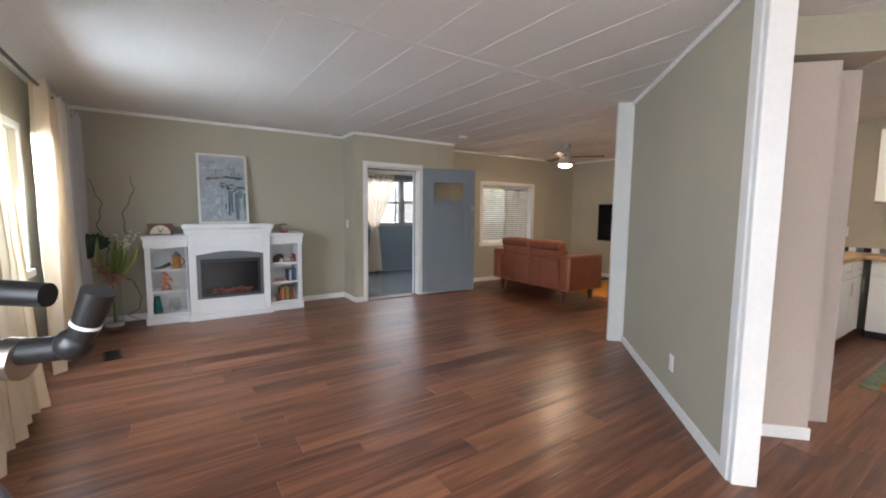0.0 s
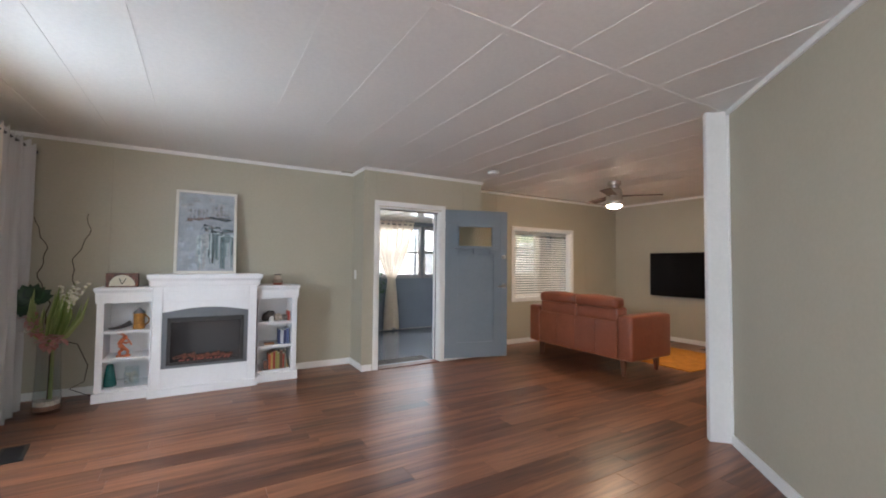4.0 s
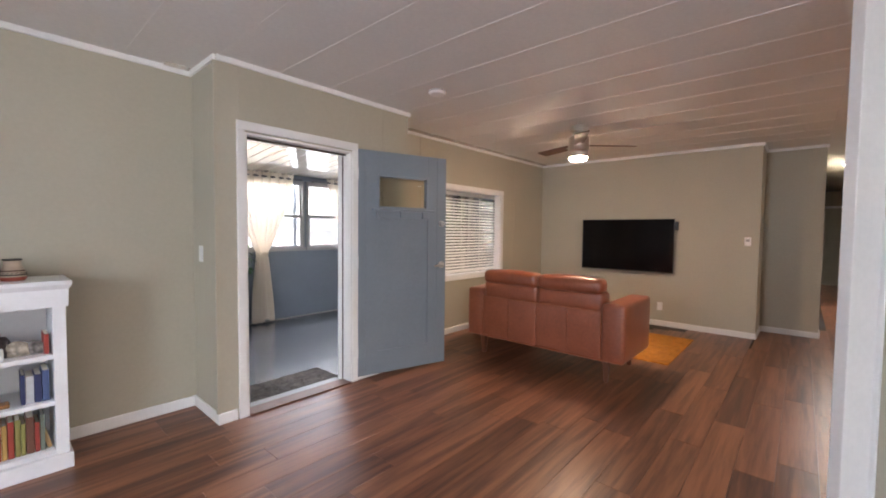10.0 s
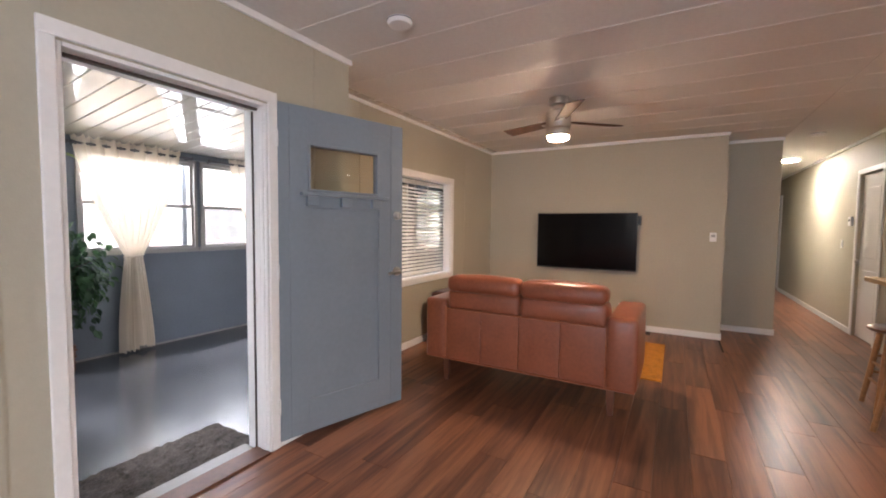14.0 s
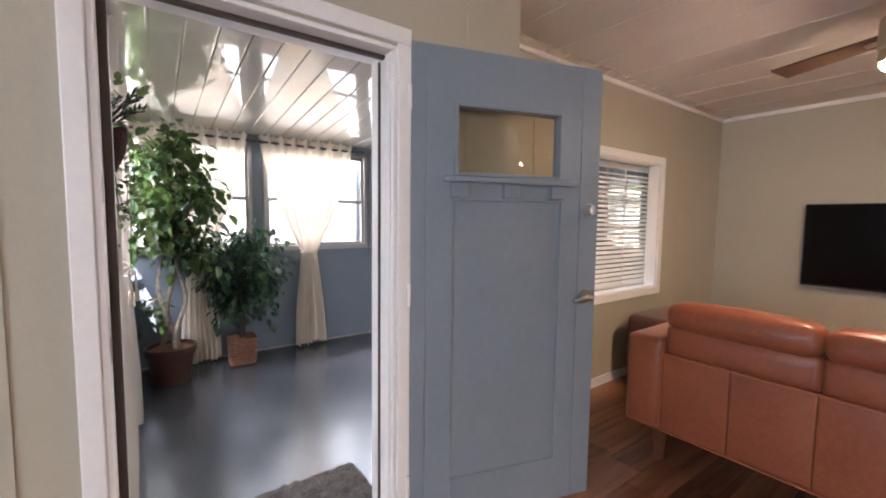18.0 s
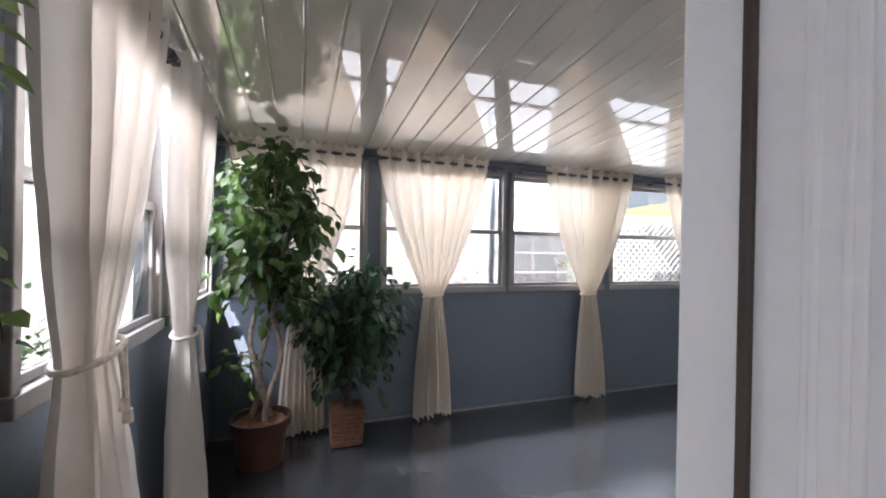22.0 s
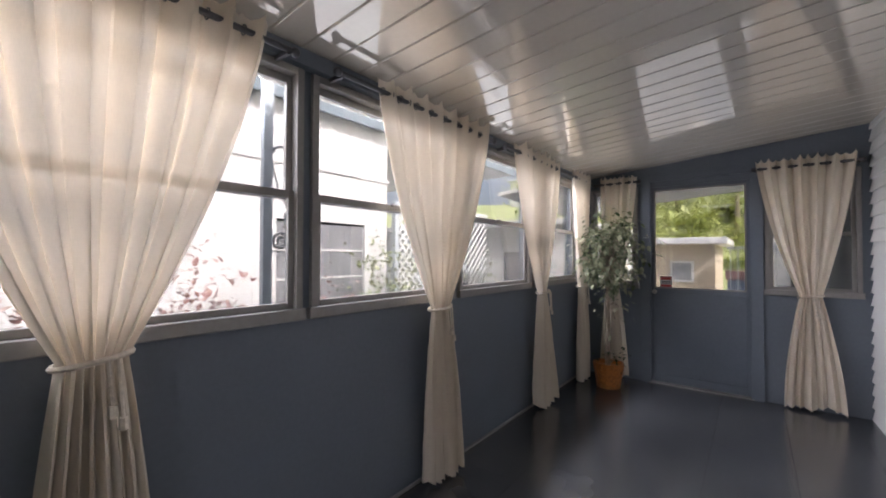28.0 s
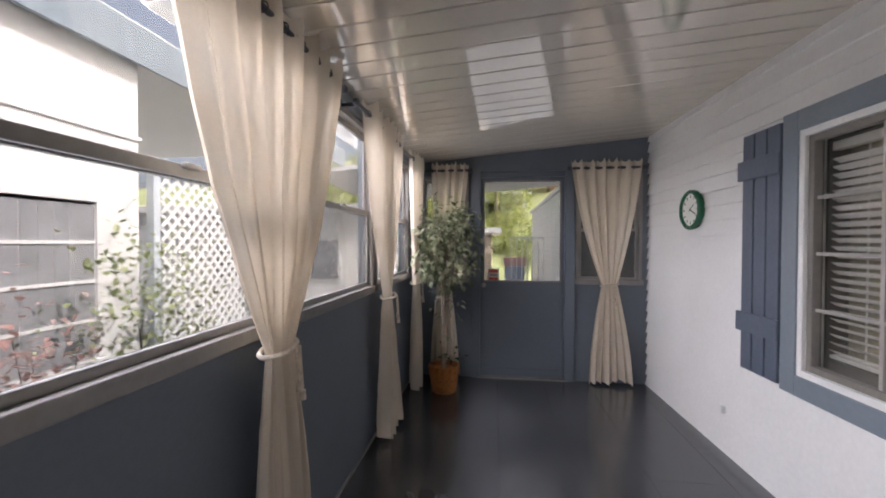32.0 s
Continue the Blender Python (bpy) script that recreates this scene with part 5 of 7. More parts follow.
plate("wall_outlet", pose(XT, 4.70, 0.28, 0, 0, -90), "white wall outlet under the television")
plate("light_switch", pose(JX0, 6.42, 1.15, 0, 0, -90), "white light switch beside the entrance", mark="toggle")
plate("wall_outlet", PART @ pose(0.86, 0, 0.30, 0, 0, 180), "white wall outlet on the partition")
plate("wall_outlet", pose(XW, 4.80, 0.38, 0, 0, 90), "white wall outlet under the west window")
plate("light_switch", pose(9.72, 2.12, 1.15, 0, 0, 180), "white light switch in the hallway", mark="toggle")
th = thing("thermostat", pose(XT, 3.715, 1.235, 0, 0, -90), "white thermostat on the television wall", "thermostat")
boxpart("body", (-0.035, 0.035, -0.03, 0, -0.055, 0.055), WHITE, th, 0.006)
boxpart("display", (-0.02, 0.02, -0.0315, -0.0295, 0.0, 0.03), material("grey_display", (0.35, 0.36, 0.34), 0.3, vary=0), th)
th = thing("thermostat", pose(9.40, 2.12, 1.45, 0, 0, 180), "white thermostat in the hallway", "thermostat")
boxpart("body", (-0.05, 0.05, -0.03, 0, -0.06, 0.06), WHITE, th, 0.006)
boxpart("display", (-0.03, 0.03, -0.0315, -0.0295, 0.0, 0.03), BLACK, th)


def detector(x, y, label):
    t = thing("smoke_detector", pose(x, y, H, 180, 0, 0), label, "smoke detector")
    bm = bmesh.new()
    lathe(bm, [(0.068, 0.0), (0.07, 0.014), (0.062, 0.03), (0.045, 0.036), (0.0001, 0.037)], 32)
    part("cap", bm, WHITE, t, "", True)
    bm = bmesh.new()
    lathe(bm, [(0.0705, 0.004), (0.0718, 0.006), (0.0705, 0.009)], 32)
    part("slot_ring", bm, BLACK, t)
    return t


detector(4.05, 5.47, "white round smoke detector on the ceiling")
detector(8.53, 2.70, "white round smoke detector on the hallway ceiling")

# ceiling fan
fan = thing("ceiling_fan", pose(5.84, 5.04, H), "brushed nickel ceiling fan with three dark blades and a lit lamp", "ceiling fan")
bm = bmesh.new()
lathe(bm, [(0.0001, 0.0), (0.085, 0.0), (0.09, -0.02), (0.085, -0.055), (0.06, -0.065), (0.06, -0.10), (0.0001, -0.10)], 36)
part("canopy", bm, STEEL, fan, "", True)
bm = bmesh.new()
lathe(bm, [(0.0001, -0.095), (0.08, -0.10), (0.105, -0.125), (0.108, -0.26), (0.095, -0.275), (0.0001, -0.275)], 40)
part("motor_housing", bm, STEEL, fan, "", True)
bm = bmesh.new()
lathe(bm, [(0.100, -0.275), (0.103, -0.31), (0.098, -0.335), (0.094, -0.335), (0.094, -0.275)], 40)
part("lamp_ring", bm, STEEL, fan, "", True)
bm = bmesh.new()
lathe(bm, [(0.0001, -0.33), (0.093, -0.33), (0.093, -0.345), (0.08, -0.362), (0.045, -0.372), (0.0001, -0.374)], 36)
part("lamp_glass", bm, glowing("warm_lamp_glass", (1.0, 0.72, 0.45), 52), fan, "lit frosted glass", True)
BLADE = material("dark_wood_blade", (0.10, 0.055, 0.035), 0.65, vary=0.2, scale=12)
for ang in (-48, 68, 206):
    bm = bmesh.new()
    vs = box(bm, 0.09, 0.60, -0.065, 0.065, -0.006, 0.006, bevel=0.004)
    for v in vs:
        v.co.y *= 0.75 + 0.35 * (v.co.x / 0.66)
    o = part("blade", bm, BLADE, fan)
    o.matrix_local = pose(0, 0, -0.205, 0, 0, ang) @ pose(0, 0, 0, 11, 0, 0)
    bm = bmesh.new()
    box(bm, 0.07, 0.17, -0.02, 0.02, -0.012, -0.004, bevel=0.003)
    o = part("blade_arm", bm, STEEL, fan)
    o.matrix_local = pose(0, 0, -0.205, 0, 0, ang) @ pose(0, 0, 0, 11, 0, 0)


def disc_lamp(x, y, r, strength, color, label):
    t = thing("ceiling_lamp", pose(x, y, H), label, "ceiling lamp", "ceiling lamps")
    bm = bmesh.new()
    lathe(bm, [(0.0001, 0.0), (r, 0.0), (r * 1.04, -0.012), (r, -0.03), (r * 0.93, -0.03)], 32)
    part("rim", bm, WHITE, t, "", True)
    bm = bmesh.new()
    lathe(bm, [(r * 0.93, -0.026), (r * 0.8, -0.036), (0.0001, -0.042)], 32)
    part("diffuser", bm, glowing("lamp_diffuser", color, strength), t, "lit diffuser", True)
    return t


disc_lamp(10.63, 2.60, 0.17, 42, (1.0, 0.90, 0.74), "lit round flush ceiling lamp in the hallway")
for x, y in ((6.03, 1.76), (6.0, 0.68), (5.65, -0.3)):
    disc_lamp(x, y, 0.085, 34, (1.0, 0.79, 0.58), "lit round flush ceiling lamp in the kitchen")

# hallway doors
def inner_door(name, m, label, w=0.72, hgt=2.0):
    t = thing(name, m, label, "door")
    bm = bmesh.new()
    for d in ((-0.07, 0, -0.012, 0, 0, hgt + 0.09), (w, w + 0.07, -0.012, 0, 0, hgt + 0.09), (0, w, -0.012, 0, hgt + 0.03, hgt + 0.09)):
        box(bm, *d, bevel=0.003)
    part("casing", bm, WHITE, t)
    boxpart("leaf", (0.005, w - 0.005, 0.03, 0.065, 0.008, hgt + 0.02), WHITE, t, 0.003)
    for z0, z1 in ((0.15, 0.85), (1.0, 1.85)):
        boxpart("raised_panel", (0.12, w - 0.12, 0.024, 0.032, z0, z1), WHITE, t, 0.004)
    bm = bmesh.new()
    bmesh.ops.create_uvsphere(bm, u_segments=12, v_segments=8, radius=0.026, matrix=Matrix.Translation((0.06, -0.01, 0.95)))
    part("door_knob", bm, STEEL, t, "", True)
    return t


inner_door("door_2", pose(9.20, 2.12, 0, 0, 0, 180), "white panelled interior door in the hallway", 0.65)
inner_door("door_3", pose(14.30, 2.12, 0, 0, 0, 180), "white panelled interior door in the hallway", 0.70)
inner_door("door_4", pose(HX, 2.90, 0, 0, 0, -90), "white door at the end of the hallway", 0.70)

# ---- west window and curtains ----
ww2 = thing("window_2", pose(XW, W_WEST[0], W_WEST[2], 0, 0, 90), "white framed west window, bright with daylight", "window")
ww2["kind"] = "structure"
a, h = W_WEST[1] - W_WEST[0], W_WEST[3] - W_WEST[2]
bm = bmesh.new()
for d in ((-0.06, 0, -0.016, 0, -0.06, h + 0.06), (a, a + 0.06, -0.016, 0, -0.06, h + 0.06), (0, a, -0.016, 0, h, h + 0.06), (-0.03, a + 0.03, -0.05, 0.0, -0.06, 0), (0, 0.04, 0.05, 0.09, 0, h), (a - 0.04, a, 0.05, 0.09, 0, h), (0.04, a - 0.04, 0.05, 0.09, 0, 0.04), (0.04, a - 0.04, 0.05, 0.09, h - 0.04, h), (0.04, a - 0.04, 0.05, 0.085, h / 2 - 0.02, h / 2 + 0.02)):
    box(bm, *d, bevel=0.003)
part("window_frame", bm, WHITE, ww2)
p = boxpart("pane", (0.03, a - 0.03, 0.066, 0.07, 0.03, h - 0.03), GLASS, ww2)
p.visible_shadow = False
CW = pose(-0.42, 0, 0, 0, 0, 90)
gw = "living room curtains"
# one cream curtain in two pieces; the golden one has backlight coloured in
curtain(CW, "cream curtain coloured golden as if backlit, hanging to the floor", 4.74, 5.32, BACKLIT, None, 2.30, 0.03, gw, xb=5.03, wb=0.62, folds=4, seed=22)
curtain(CW, "white cotton curtain hanging to the floor", 5.30, 5.74, DENSE, None, 2.30, 0.03, gw, xb=5.50, wb=0.46, folds=4, seed=21)
curtain(CW, "grey-white curtain hanging to the floor", 5.72, 6.36, GREYSHEET, None, 2.30, 0.03, gw, xb=5.98, wb=0.56, folds=5, seed=23)
curtain(CW, "cream curtain coloured golden as if backlit, hanging to the floor", 3.15, 3.74, BACKLIT, None, 2.30, 0.03, gw, xb=3.70, wb=0.92, folds=7, seed=24)
r = rod("curtain_rod", (-0.42, 3.0, 2.275), (-0.42, 6.46, 2.275), "nickel curtain rod over the west window")
for y in (0.9, 2.93):
    boxpart("bracket", (-0.21, 0.0, y - 0.008, y + 0.008, -0.02, 0.005), ROD, r, 0.002)

# ---- fireplace with its shelves ----
FPW = material("white_mantel_paint", (0.80, 0.80, 0.81), 0.38, vary=0.025, scale=4)
fp = thing("electric_fireplace", pose(0.505, 6.135, 0), "white electric fireplace mantel with a black glass insert", "fireplace")
W2 = 0.945
bm = bmesh.new()
box(bm, 0.0, W2, -0.02, 0.40, 0.0, 0.075, bevel=0.004)
part("plinth", bm, FPW, fp)
for x0, x1 in ((0.02, 0.10), (W2 - 0.10, W2 - 0.02)):
    boxpart("pilaster", (x0, x1, -0.005, 0.39, 0.075, 1.05), FPW, fp, 0.004)
boxpart("lower_panel", (0.10, W2 - 0.10, 0.012, 0.04, 0.075, 0.26), FPW, fp, 0.003)
boxpart("frieze", (0.10, W2 - 0.10, 0.006, 0.04, 0.80, 1.05), FPW, fp, 0.003)
boxpart("frieze_panel", (0.13, W2 - 0.13, -0.002, 0.008, 0.90, 1.01), FPW, fp, 0.004)
boxpart("back", (0.10, W2 - 0.10, 0.30, 0.39, 0.075, 1.05), FPW, fp)
bm = bmesh.new()
prof = [(0.0, 1.05), (-0.008, 1.055), (-0.010, 1.10), (-0.018, 1.112), (-0.030, 1.128), (-0.030, 1.165)]
ring = []
for d, z in prof:
    ring.append([bm.verts.new(p) for p in ((d, 0.40, z), (d, d, z), (W2 - d, d, z), (W2 - d, 0.40, z))])
for p, q in zip(ring, ring[1:]):
    for k in range(4):
        bm.faces.new((p[k], p[(k + 1) % 4], q[(k + 1) % 4], q[k]))
bm.faces.new(ring[0]), bm.faces.new(ring[-1])
part("mantel_shelf", bm, FPW, fp)
GREY = material("slate_grey_metal", (0.14, 0.15, 0.165), 0.45, vary=0.05)
bm = bmesh.new()
N = 20
lo = [bm.verts.new((0.10 + (W2 - 0.20) * k / N, 0.004, 0.26)) for k in range(N + 1)]
hi = [bm.verts.new((0.10 + (W2 - 0.20) * k / N, 0.004, 0.795 + 0.045 * math.sin(math.pi * k / N))) for k in range(N + 1)]
for k in range(N):
    bm.faces.new((lo[k], lo[k + 1], hi[k + 1], hi[k]))
r_ = bmesh.ops.extrude_face_region(bm, geom=bm.faces[:])
bmesh.ops.translate(bm, vec=(0, 0.03, 0), verts=[v for v in r_["geom"] if isinstance(v, bmesh.types.BMVert)])
part("surround", bm, GREY, fp, "slate grey arched surround")
bm = bmesh.new()
for d in ((0.14, 0.17, -0.012, 0.006, 0.29, 0.745), (W2 - 0.17, W2 - 0.14, -0.012, 0.006, 0.29, 0.745), (0.17, W2 - 0.17, -0.012, 0.006, 0.29, 0.315), (0.17, W2 - 0.17, -0.012, 0.006, 0.70, 0.745)):
    box(bm, *d, bevel=0.003)
part("insert_frame", bm, BLACK, fp)
boxpart("insert_glass", (0.17, W2 - 0.17, -0.006, -0.003, 0.315, 0.70), material("dark_glass", (0.012, 0.012, 0.014), 0.12, vary=0, spec=0.3), fp)
bm = bmesh.new()
rn = random.Random(5)
for k in range(9):
    x = 0.24 + 0.05 * k + rn.uniform(-0.02, 0.02)
    cyl(bm, (x - 0.05, -0.008, 0.34 + rn.uniform(0, 0.02)), (x + 0.06, -0.008, 0.36 + rn.uniform(0, 0.03)), 0.012, 0.016, n=8)
part("logs", bm, material("ember_log", (0.10, 0.035, 0.02), 0.8, vary=0.6, scale=40), fp, "glowing log bed", True)
EMBER = glowing("embers", (1.0, 0.16, 0.05), 0.03)
EMBER.node_tree.nodes["Principled BSDF"].inputs["Base Color"].default_value = (0.16, 0.03, 0.02, 1)
for k in range(12):
    x = 0.24 + 0.038 * k + rn.uniform(-0.01, 0.01)
    bm = bmesh.new()
    cyl(bm, (x, -0.010, 0.328), (x + 0.02, -0.010, 0.334), 0.006, 0.004, n=6)
    part("ember", bm, EMBER, fp, "red ember" if k == 0 else "")


def bookcase(m, w, label, left=0.055, right=0.055):
    t = thing("bookcase", m, label, "bookcase", "bookcases beside the fireplace")
    d = 0.36
    boxpart("plinth", (-0.015, w + 0.015, -0.015, d, 0.0, 0.085), FPW, t, 0.004)
    boxpart("side", (0, left, 0, d, 0.085, 0.90), FPW, t, 0.003)
    boxpart("side", (w - right, w, 0, d, 0.085, 0.90), FPW, t, 0.003)
    boxpart("back", (left, w - right, d - 0.02, d, 0.085, 0.90), FPW, t)
    for z in (0.115, 0.385, 0.64):
        boxpart("shelf", (left, w - right, 0.006, d - 0.02, z - 0.025, z), FPW, t, 0.002)
        bm = bmesh.new()
    ring = []
    for e, z in ((0.0, 0.90), (-0.010, 0.90), (-0.012, 0.995), (-0.018, 1.005), (-0.026, 1.02), (-0.026, 1.04)):
        ring.append([bm.verts.new(p) for p in ((e, d, z), (e, e, z), (w - e, e, z), (w - e, d, z))])
    for p, q in zip(ring, ring[1:]):
        for k in range(4):
            bm.faces.new((p[k], p[(k + 1) % 4], q[(k + 1) % 4], q[k]))
    bm.faces.new(ring[0]), bm.faces.new(ring[-1])
    part("cornice", bm, FPW, t)
    return t


bookcase(pose(0.105, 6.20, 0), 0.41, "white bookcase with three shelves of ornaments", right=0.012)
bookcase(pose(1.452, 6.20, 0), 0.403, "white bookcase with shelves of books and stones", left=0.012)


def small(name, m, label, category, profile, mat, part_name="body", n=24):
    t = thing(name, m, label, category)
    bm = bmesh.new()
    lathe(bm, profile, n)
    part(part_name, bm, mat, t, "", True)
    return t


AMBER = material("amber_glaze", (0.36, 0.17, 0.03), 0.3, vary=0.3, scale=20)
mug = small("stein_mug", pose(0.41, 6.30, 0.64), "amber ceramic stein with a pewter lid", "mug", [(0.048, 0), (0.05, 0.02), (0.045, 0.06), (0.046, 0.13), (0.05, 0.15), (0.042, 0.15), (0.04, 0.10), (0.0001, 0.02)], AMBER)
bm = bmesh.new()
lathe(bm, [(0.052, 0.15), (0.045, 0.165), (0.02, 0.185), (0.008, 0.20), (0.0001, 0.205)], 20)
part("lid", bm, GREY, mug, "pewter lid", True)
bm = bmesh.new()
arc = [(0.045 + 0.035 * math.sin(math.pi * k / 8), 0, 0.03 + 0.1 * k / 8) for k in range(9)]
for p, q in zip(arc, arc[1:]):
    cyl(bm, p, q, 0.007, n=8)
part("handle", bm, AMBER, mug, "", True)
horn = thing("carved_horn", pose(0.20, 6.30, 0.64), "dark carved horn lying on the shelf", "ornament")
bm = bmesh.new()
hp = [(-0.02 + 0.17 * k / 9, 0.0, 0.012 + 0.05 * (k / 9) ** 2) for k in range(10)]
for k, (p, q) in enumerate(zip(hp, hp[1:])):
    cyl(bm, p, q, 0.006 + 0.0022 * k, 0.008 + 0.0022 * k, n=10)
part("horn", bm, material("dark_horn", (0.05, 0.035, 0.03), 0.35, vary=0.4, scale=30), horn, "", True)
fig = thing("figurine", pose(0.30, 6.29, 0.385), "orange terracotta flute player cut-out figure", "figurine")
bm = bmesh.new()
box(bm, -0.055, 0.055, -0.02, 0.02, 0, 0.016, bevel=0.004)
twig(bm, [Vector(p) for p in ((-0.025, 0, 0.014), (-0.035, 0, 0.045), (0.005, 0, 0.075), (-0.015, 0, 0.10))], 0.011, 0.016, 8)
twig(bm, [Vector(p) for p in ((0.03, 0, 0.014), (0.035, 0, 0.05), (0.0, 0, 0.085))], 0.010, 0.015, 8)
twig(bm, [Vector(p) for p in ((-0.005, 0, 0.085), (-0.032, 0, 0.115), (-0.022, 0, 0.15), (0.008, 0, 0.172))], 0.022, 0.016, 10)
twig(bm, [Vector(p) for p in ((-0.02, 0, 0.14), (0.015, 0, 0.125), (0.042, 0, 0.135))], 0.009, 0.007, 8)
twig(bm, [Vector(p) for p in ((0.02, 0, 0.172), (0.045, 0, 0.14), (0.06, 0, 0.105))], 0.006, 0.007, 8)
bmesh.ops.create_uvsphere(bm, u_segments=12, v_segments=8, radius=0.021, matrix=Matrix.Translation((0.008, 0, 0.182)))
for dx in (-0.03, -0.012, 0.006):
    twig(bm, [Vector((0.002, 0, 0.195)), Vector((0.5 * dx - 0.008, 0, 0.215)), Vector((dx - 0.02, 0, 0.217))], 0.006, 0.004, 6)
part("figure", bm, material("orange_terracotta", (0.55, 0.16, 0.06), 0.6, vary=0.2, scale=20), fig)
GLASSJ = glass_material("jar_glass", (0.95, 0.97, 0.97))
small("glass_vase", pose(0.20, 6.32, 0.115), "teal tapered glass vase", "vase", [(0.05, 0.0), (0.055, 0.01), (0.03, 0.18), (0.024, 0.2), (0.02, 0.19), (0.045, 0.015), (0.0001, 0.012)], material("teal_glass", (0.02, 0.12, 0.11), 0.1, vary=0.1), "vase")
jar = small("glass_jar", pose(0.37, 6.29, 0.115), "clear glass jar filled with shells", "jar", [(0.045, 0.0), (0.06, 0.02), (0.064, 0.1), (0.055, 0.15), (0.06, 0.165), (0.054, 0.165), (0.05, 0.15), (0.058, 0.1), (0.054, 0.02), (0.0001, 0.01)], GLASSJ, "jar")
bm = bmesh.new()
for k in range(40):
    a, r_, z = rn.uniform(0, 6.28), 0.045 * math.sqrt(rn.random()), rn.uniform(0.022, 0.12)
    bmesh.ops.create_icosphere(bm, subdivisions=1, radius=rn.uniform(0.007, 0.013), matrix=Matrix.Translation((r_ * math.cos(a), r_ * math.sin(a), z)))
part("shells", bm, material("shells", (0.6, 0.57, 0.5), 0.6, vary=0.3, scale=60), jar, "pale shells")
ck2 = thing("mantel_clock", pose(0.265, 6.36, 1.04), "wooden mantel clock with a fan-shaped cream dial", "clock")
bm = bmesh.new()
box(bm, -0.125, 0.125, -0.035, 0.035, 0, 0.135, bevel=0.006)
part("case", bm, material("dark_mahogany", (0.12, 0.04, 0.02), 0.35, vary=0.3, scale=20), ck2)
bm = bmesh.new()
c0 = bm.verts.new((0.0, -0.038, 0.012))
arcv = [bm.verts.new((-0.10 * math.cos(math.pi * k / 14), -0.038, 0.012 + 0.105 * math.sin(math.pi * k / 14))) for k in range(15)]
for p, q in zip(arcv, arcv[1:]):
    bm.faces.new((c0, p, q))
part("dial", bm, material("ivory_dial", (0.70, 0.62, 0.48), 0.5, vary=0.05), ck2, "cream fan dial")
for ang in (0.5, -0.4):
    bm = bmesh.new()
    box(bm, -0.003, 0.003, -0.0415, -0.0395, 0.0, 0.06)
    bmesh.ops.transform(bm, matrix=pose(0, 0, 0.03) @ Matrix.Rotation(ang, 4, "Y"), verts=bm.verts)
    part("clock_arm", bm, BLACK, ck2)
vs_ = small("pottery_vase", pose(1.665, 6.36, 1.04), "small painted pottery vase with a red foot", "vase", [(0.045, 0), (0.052, 0.012), (0.054, 0.03), (0.046, 0.055), (0.035, 0.085), (0.034, 0.105), (0.039, 0.118), (0.034, 0.116), (0.029, 0.09), (0.0001, 0.03)], material("cream_pottery", (0.52, 0.42, 0.32), 0.6, vary=0.1), "vase")
PROFILE = [(0.045, 0.0), (0.052, 0.012), (0.054, 0.03), (0.046, 0.055), (0.035, 0.085), (0.034, 0.105), (0.039, 0.118)]


def girth(z):
    for (r0, z0), (r1, z1) in zip(PROFILE, PROFILE[1:]):
        if z <= z1:
            return r0 + (r1 - r0) * (z - z0) / (z1 - z0) + 0.0008
    return 0.039


for z0, z1, c in ((0.001, 0.022, (0.36, 0.08, 0.05)), (0.030, 0.036, (0.03, 0.025, 0.02)), (0.052, 0.058, (0.10, 0.05, 0.03)), (0.108, 0.1175, (0.03, 0.025, 0.02))):
    bm = bmesh.new()
    lathe(bm, [(girth(z0), z0), (girth((z0 + z1) / 2), (z0 + z1) / 2), (girth(z1), z1)], 28)
    part("painted_band", bm, material("painted_band", c, 0.6, vary=0.1), vs_, "", True)
bm = bmesh.new()
for k in range(18):
    q = 2 * math.pi * k / 18
    cyl(bm, (girth(0.038) * math.cos(q), girth(0.038) * math.sin(q), 0.038), (girth(0.046) * math.cos(q + 0.17), girth(0.046) * math.sin(q + 0.17), 0.046), 0.002, n=5)
part("zigzag_band", bm, BLACK, vs_, "dark zigzag line")
STONE = material("pale_geode", (0.42, 0.36, 0.28), 0.8, vary=0.4, scale=30, bump=0.8)
for x, r_, c in ((1.585, 0.078, material("dark_geode", (0.05, 0.035, 0.03), 0.5, vary=0.4, scale=30, bump=0.6)), (1.675, 0.056, STONE), (1.738, 0.048, material("grey_fossil", (0.20, 0.18, 0.16), 0.7, vary=0.5, scale=40, bump=0.8))):
    bm = bmesh.new()
    bmesh.ops.create_icosphere(bm, subdivisions=3, radius=r_)
    for v in bm.verts:
        v.co *= 1 + 0.18 * noise.noise(v.co * 22)
        v.co.z = max(v.co.z, -r_ * 0.45)
        v.co.y *= 0.6
    g = part("geode", bm, c, None, "", True)
    g.matrix_world = pose(x, 6.31 + (0.02 if r_ > 0.06 else 0), 0.64 + r_ * 0.45)
    tagged(g, "rounded mineral stone on the bookcase shelf", "stone")
core = thing("crystal_chunk", pose(1.60, 6.265, 0.64), "white crystal chunk leaning on a dark geode", "stone")
bm = bmesh.new()
bmesh.ops.create_icosphere(bm, subdivisions=2, radius=0.026)
for v in bm.verts:
    v.co *= 1 + 0.4 * noise.noise(v.co * 60)
    v.co.z = max(v.co.z * 1.5, -0.02)
bmesh.ops.translate(bm, verts=bm.verts, vec=(0, 0, 0.02))
part("crystal", bm, WHITE, core)
slab = thing("agate_slab", pose(1.545, 6.27, 0.385), "flat amber agate slab lying on the shelf", "stone")
bm = bmesh.new()
vs = box(bm, -0.02, 0.09, -0.02, 0.05, 0, 0.022, bevel=0.008)
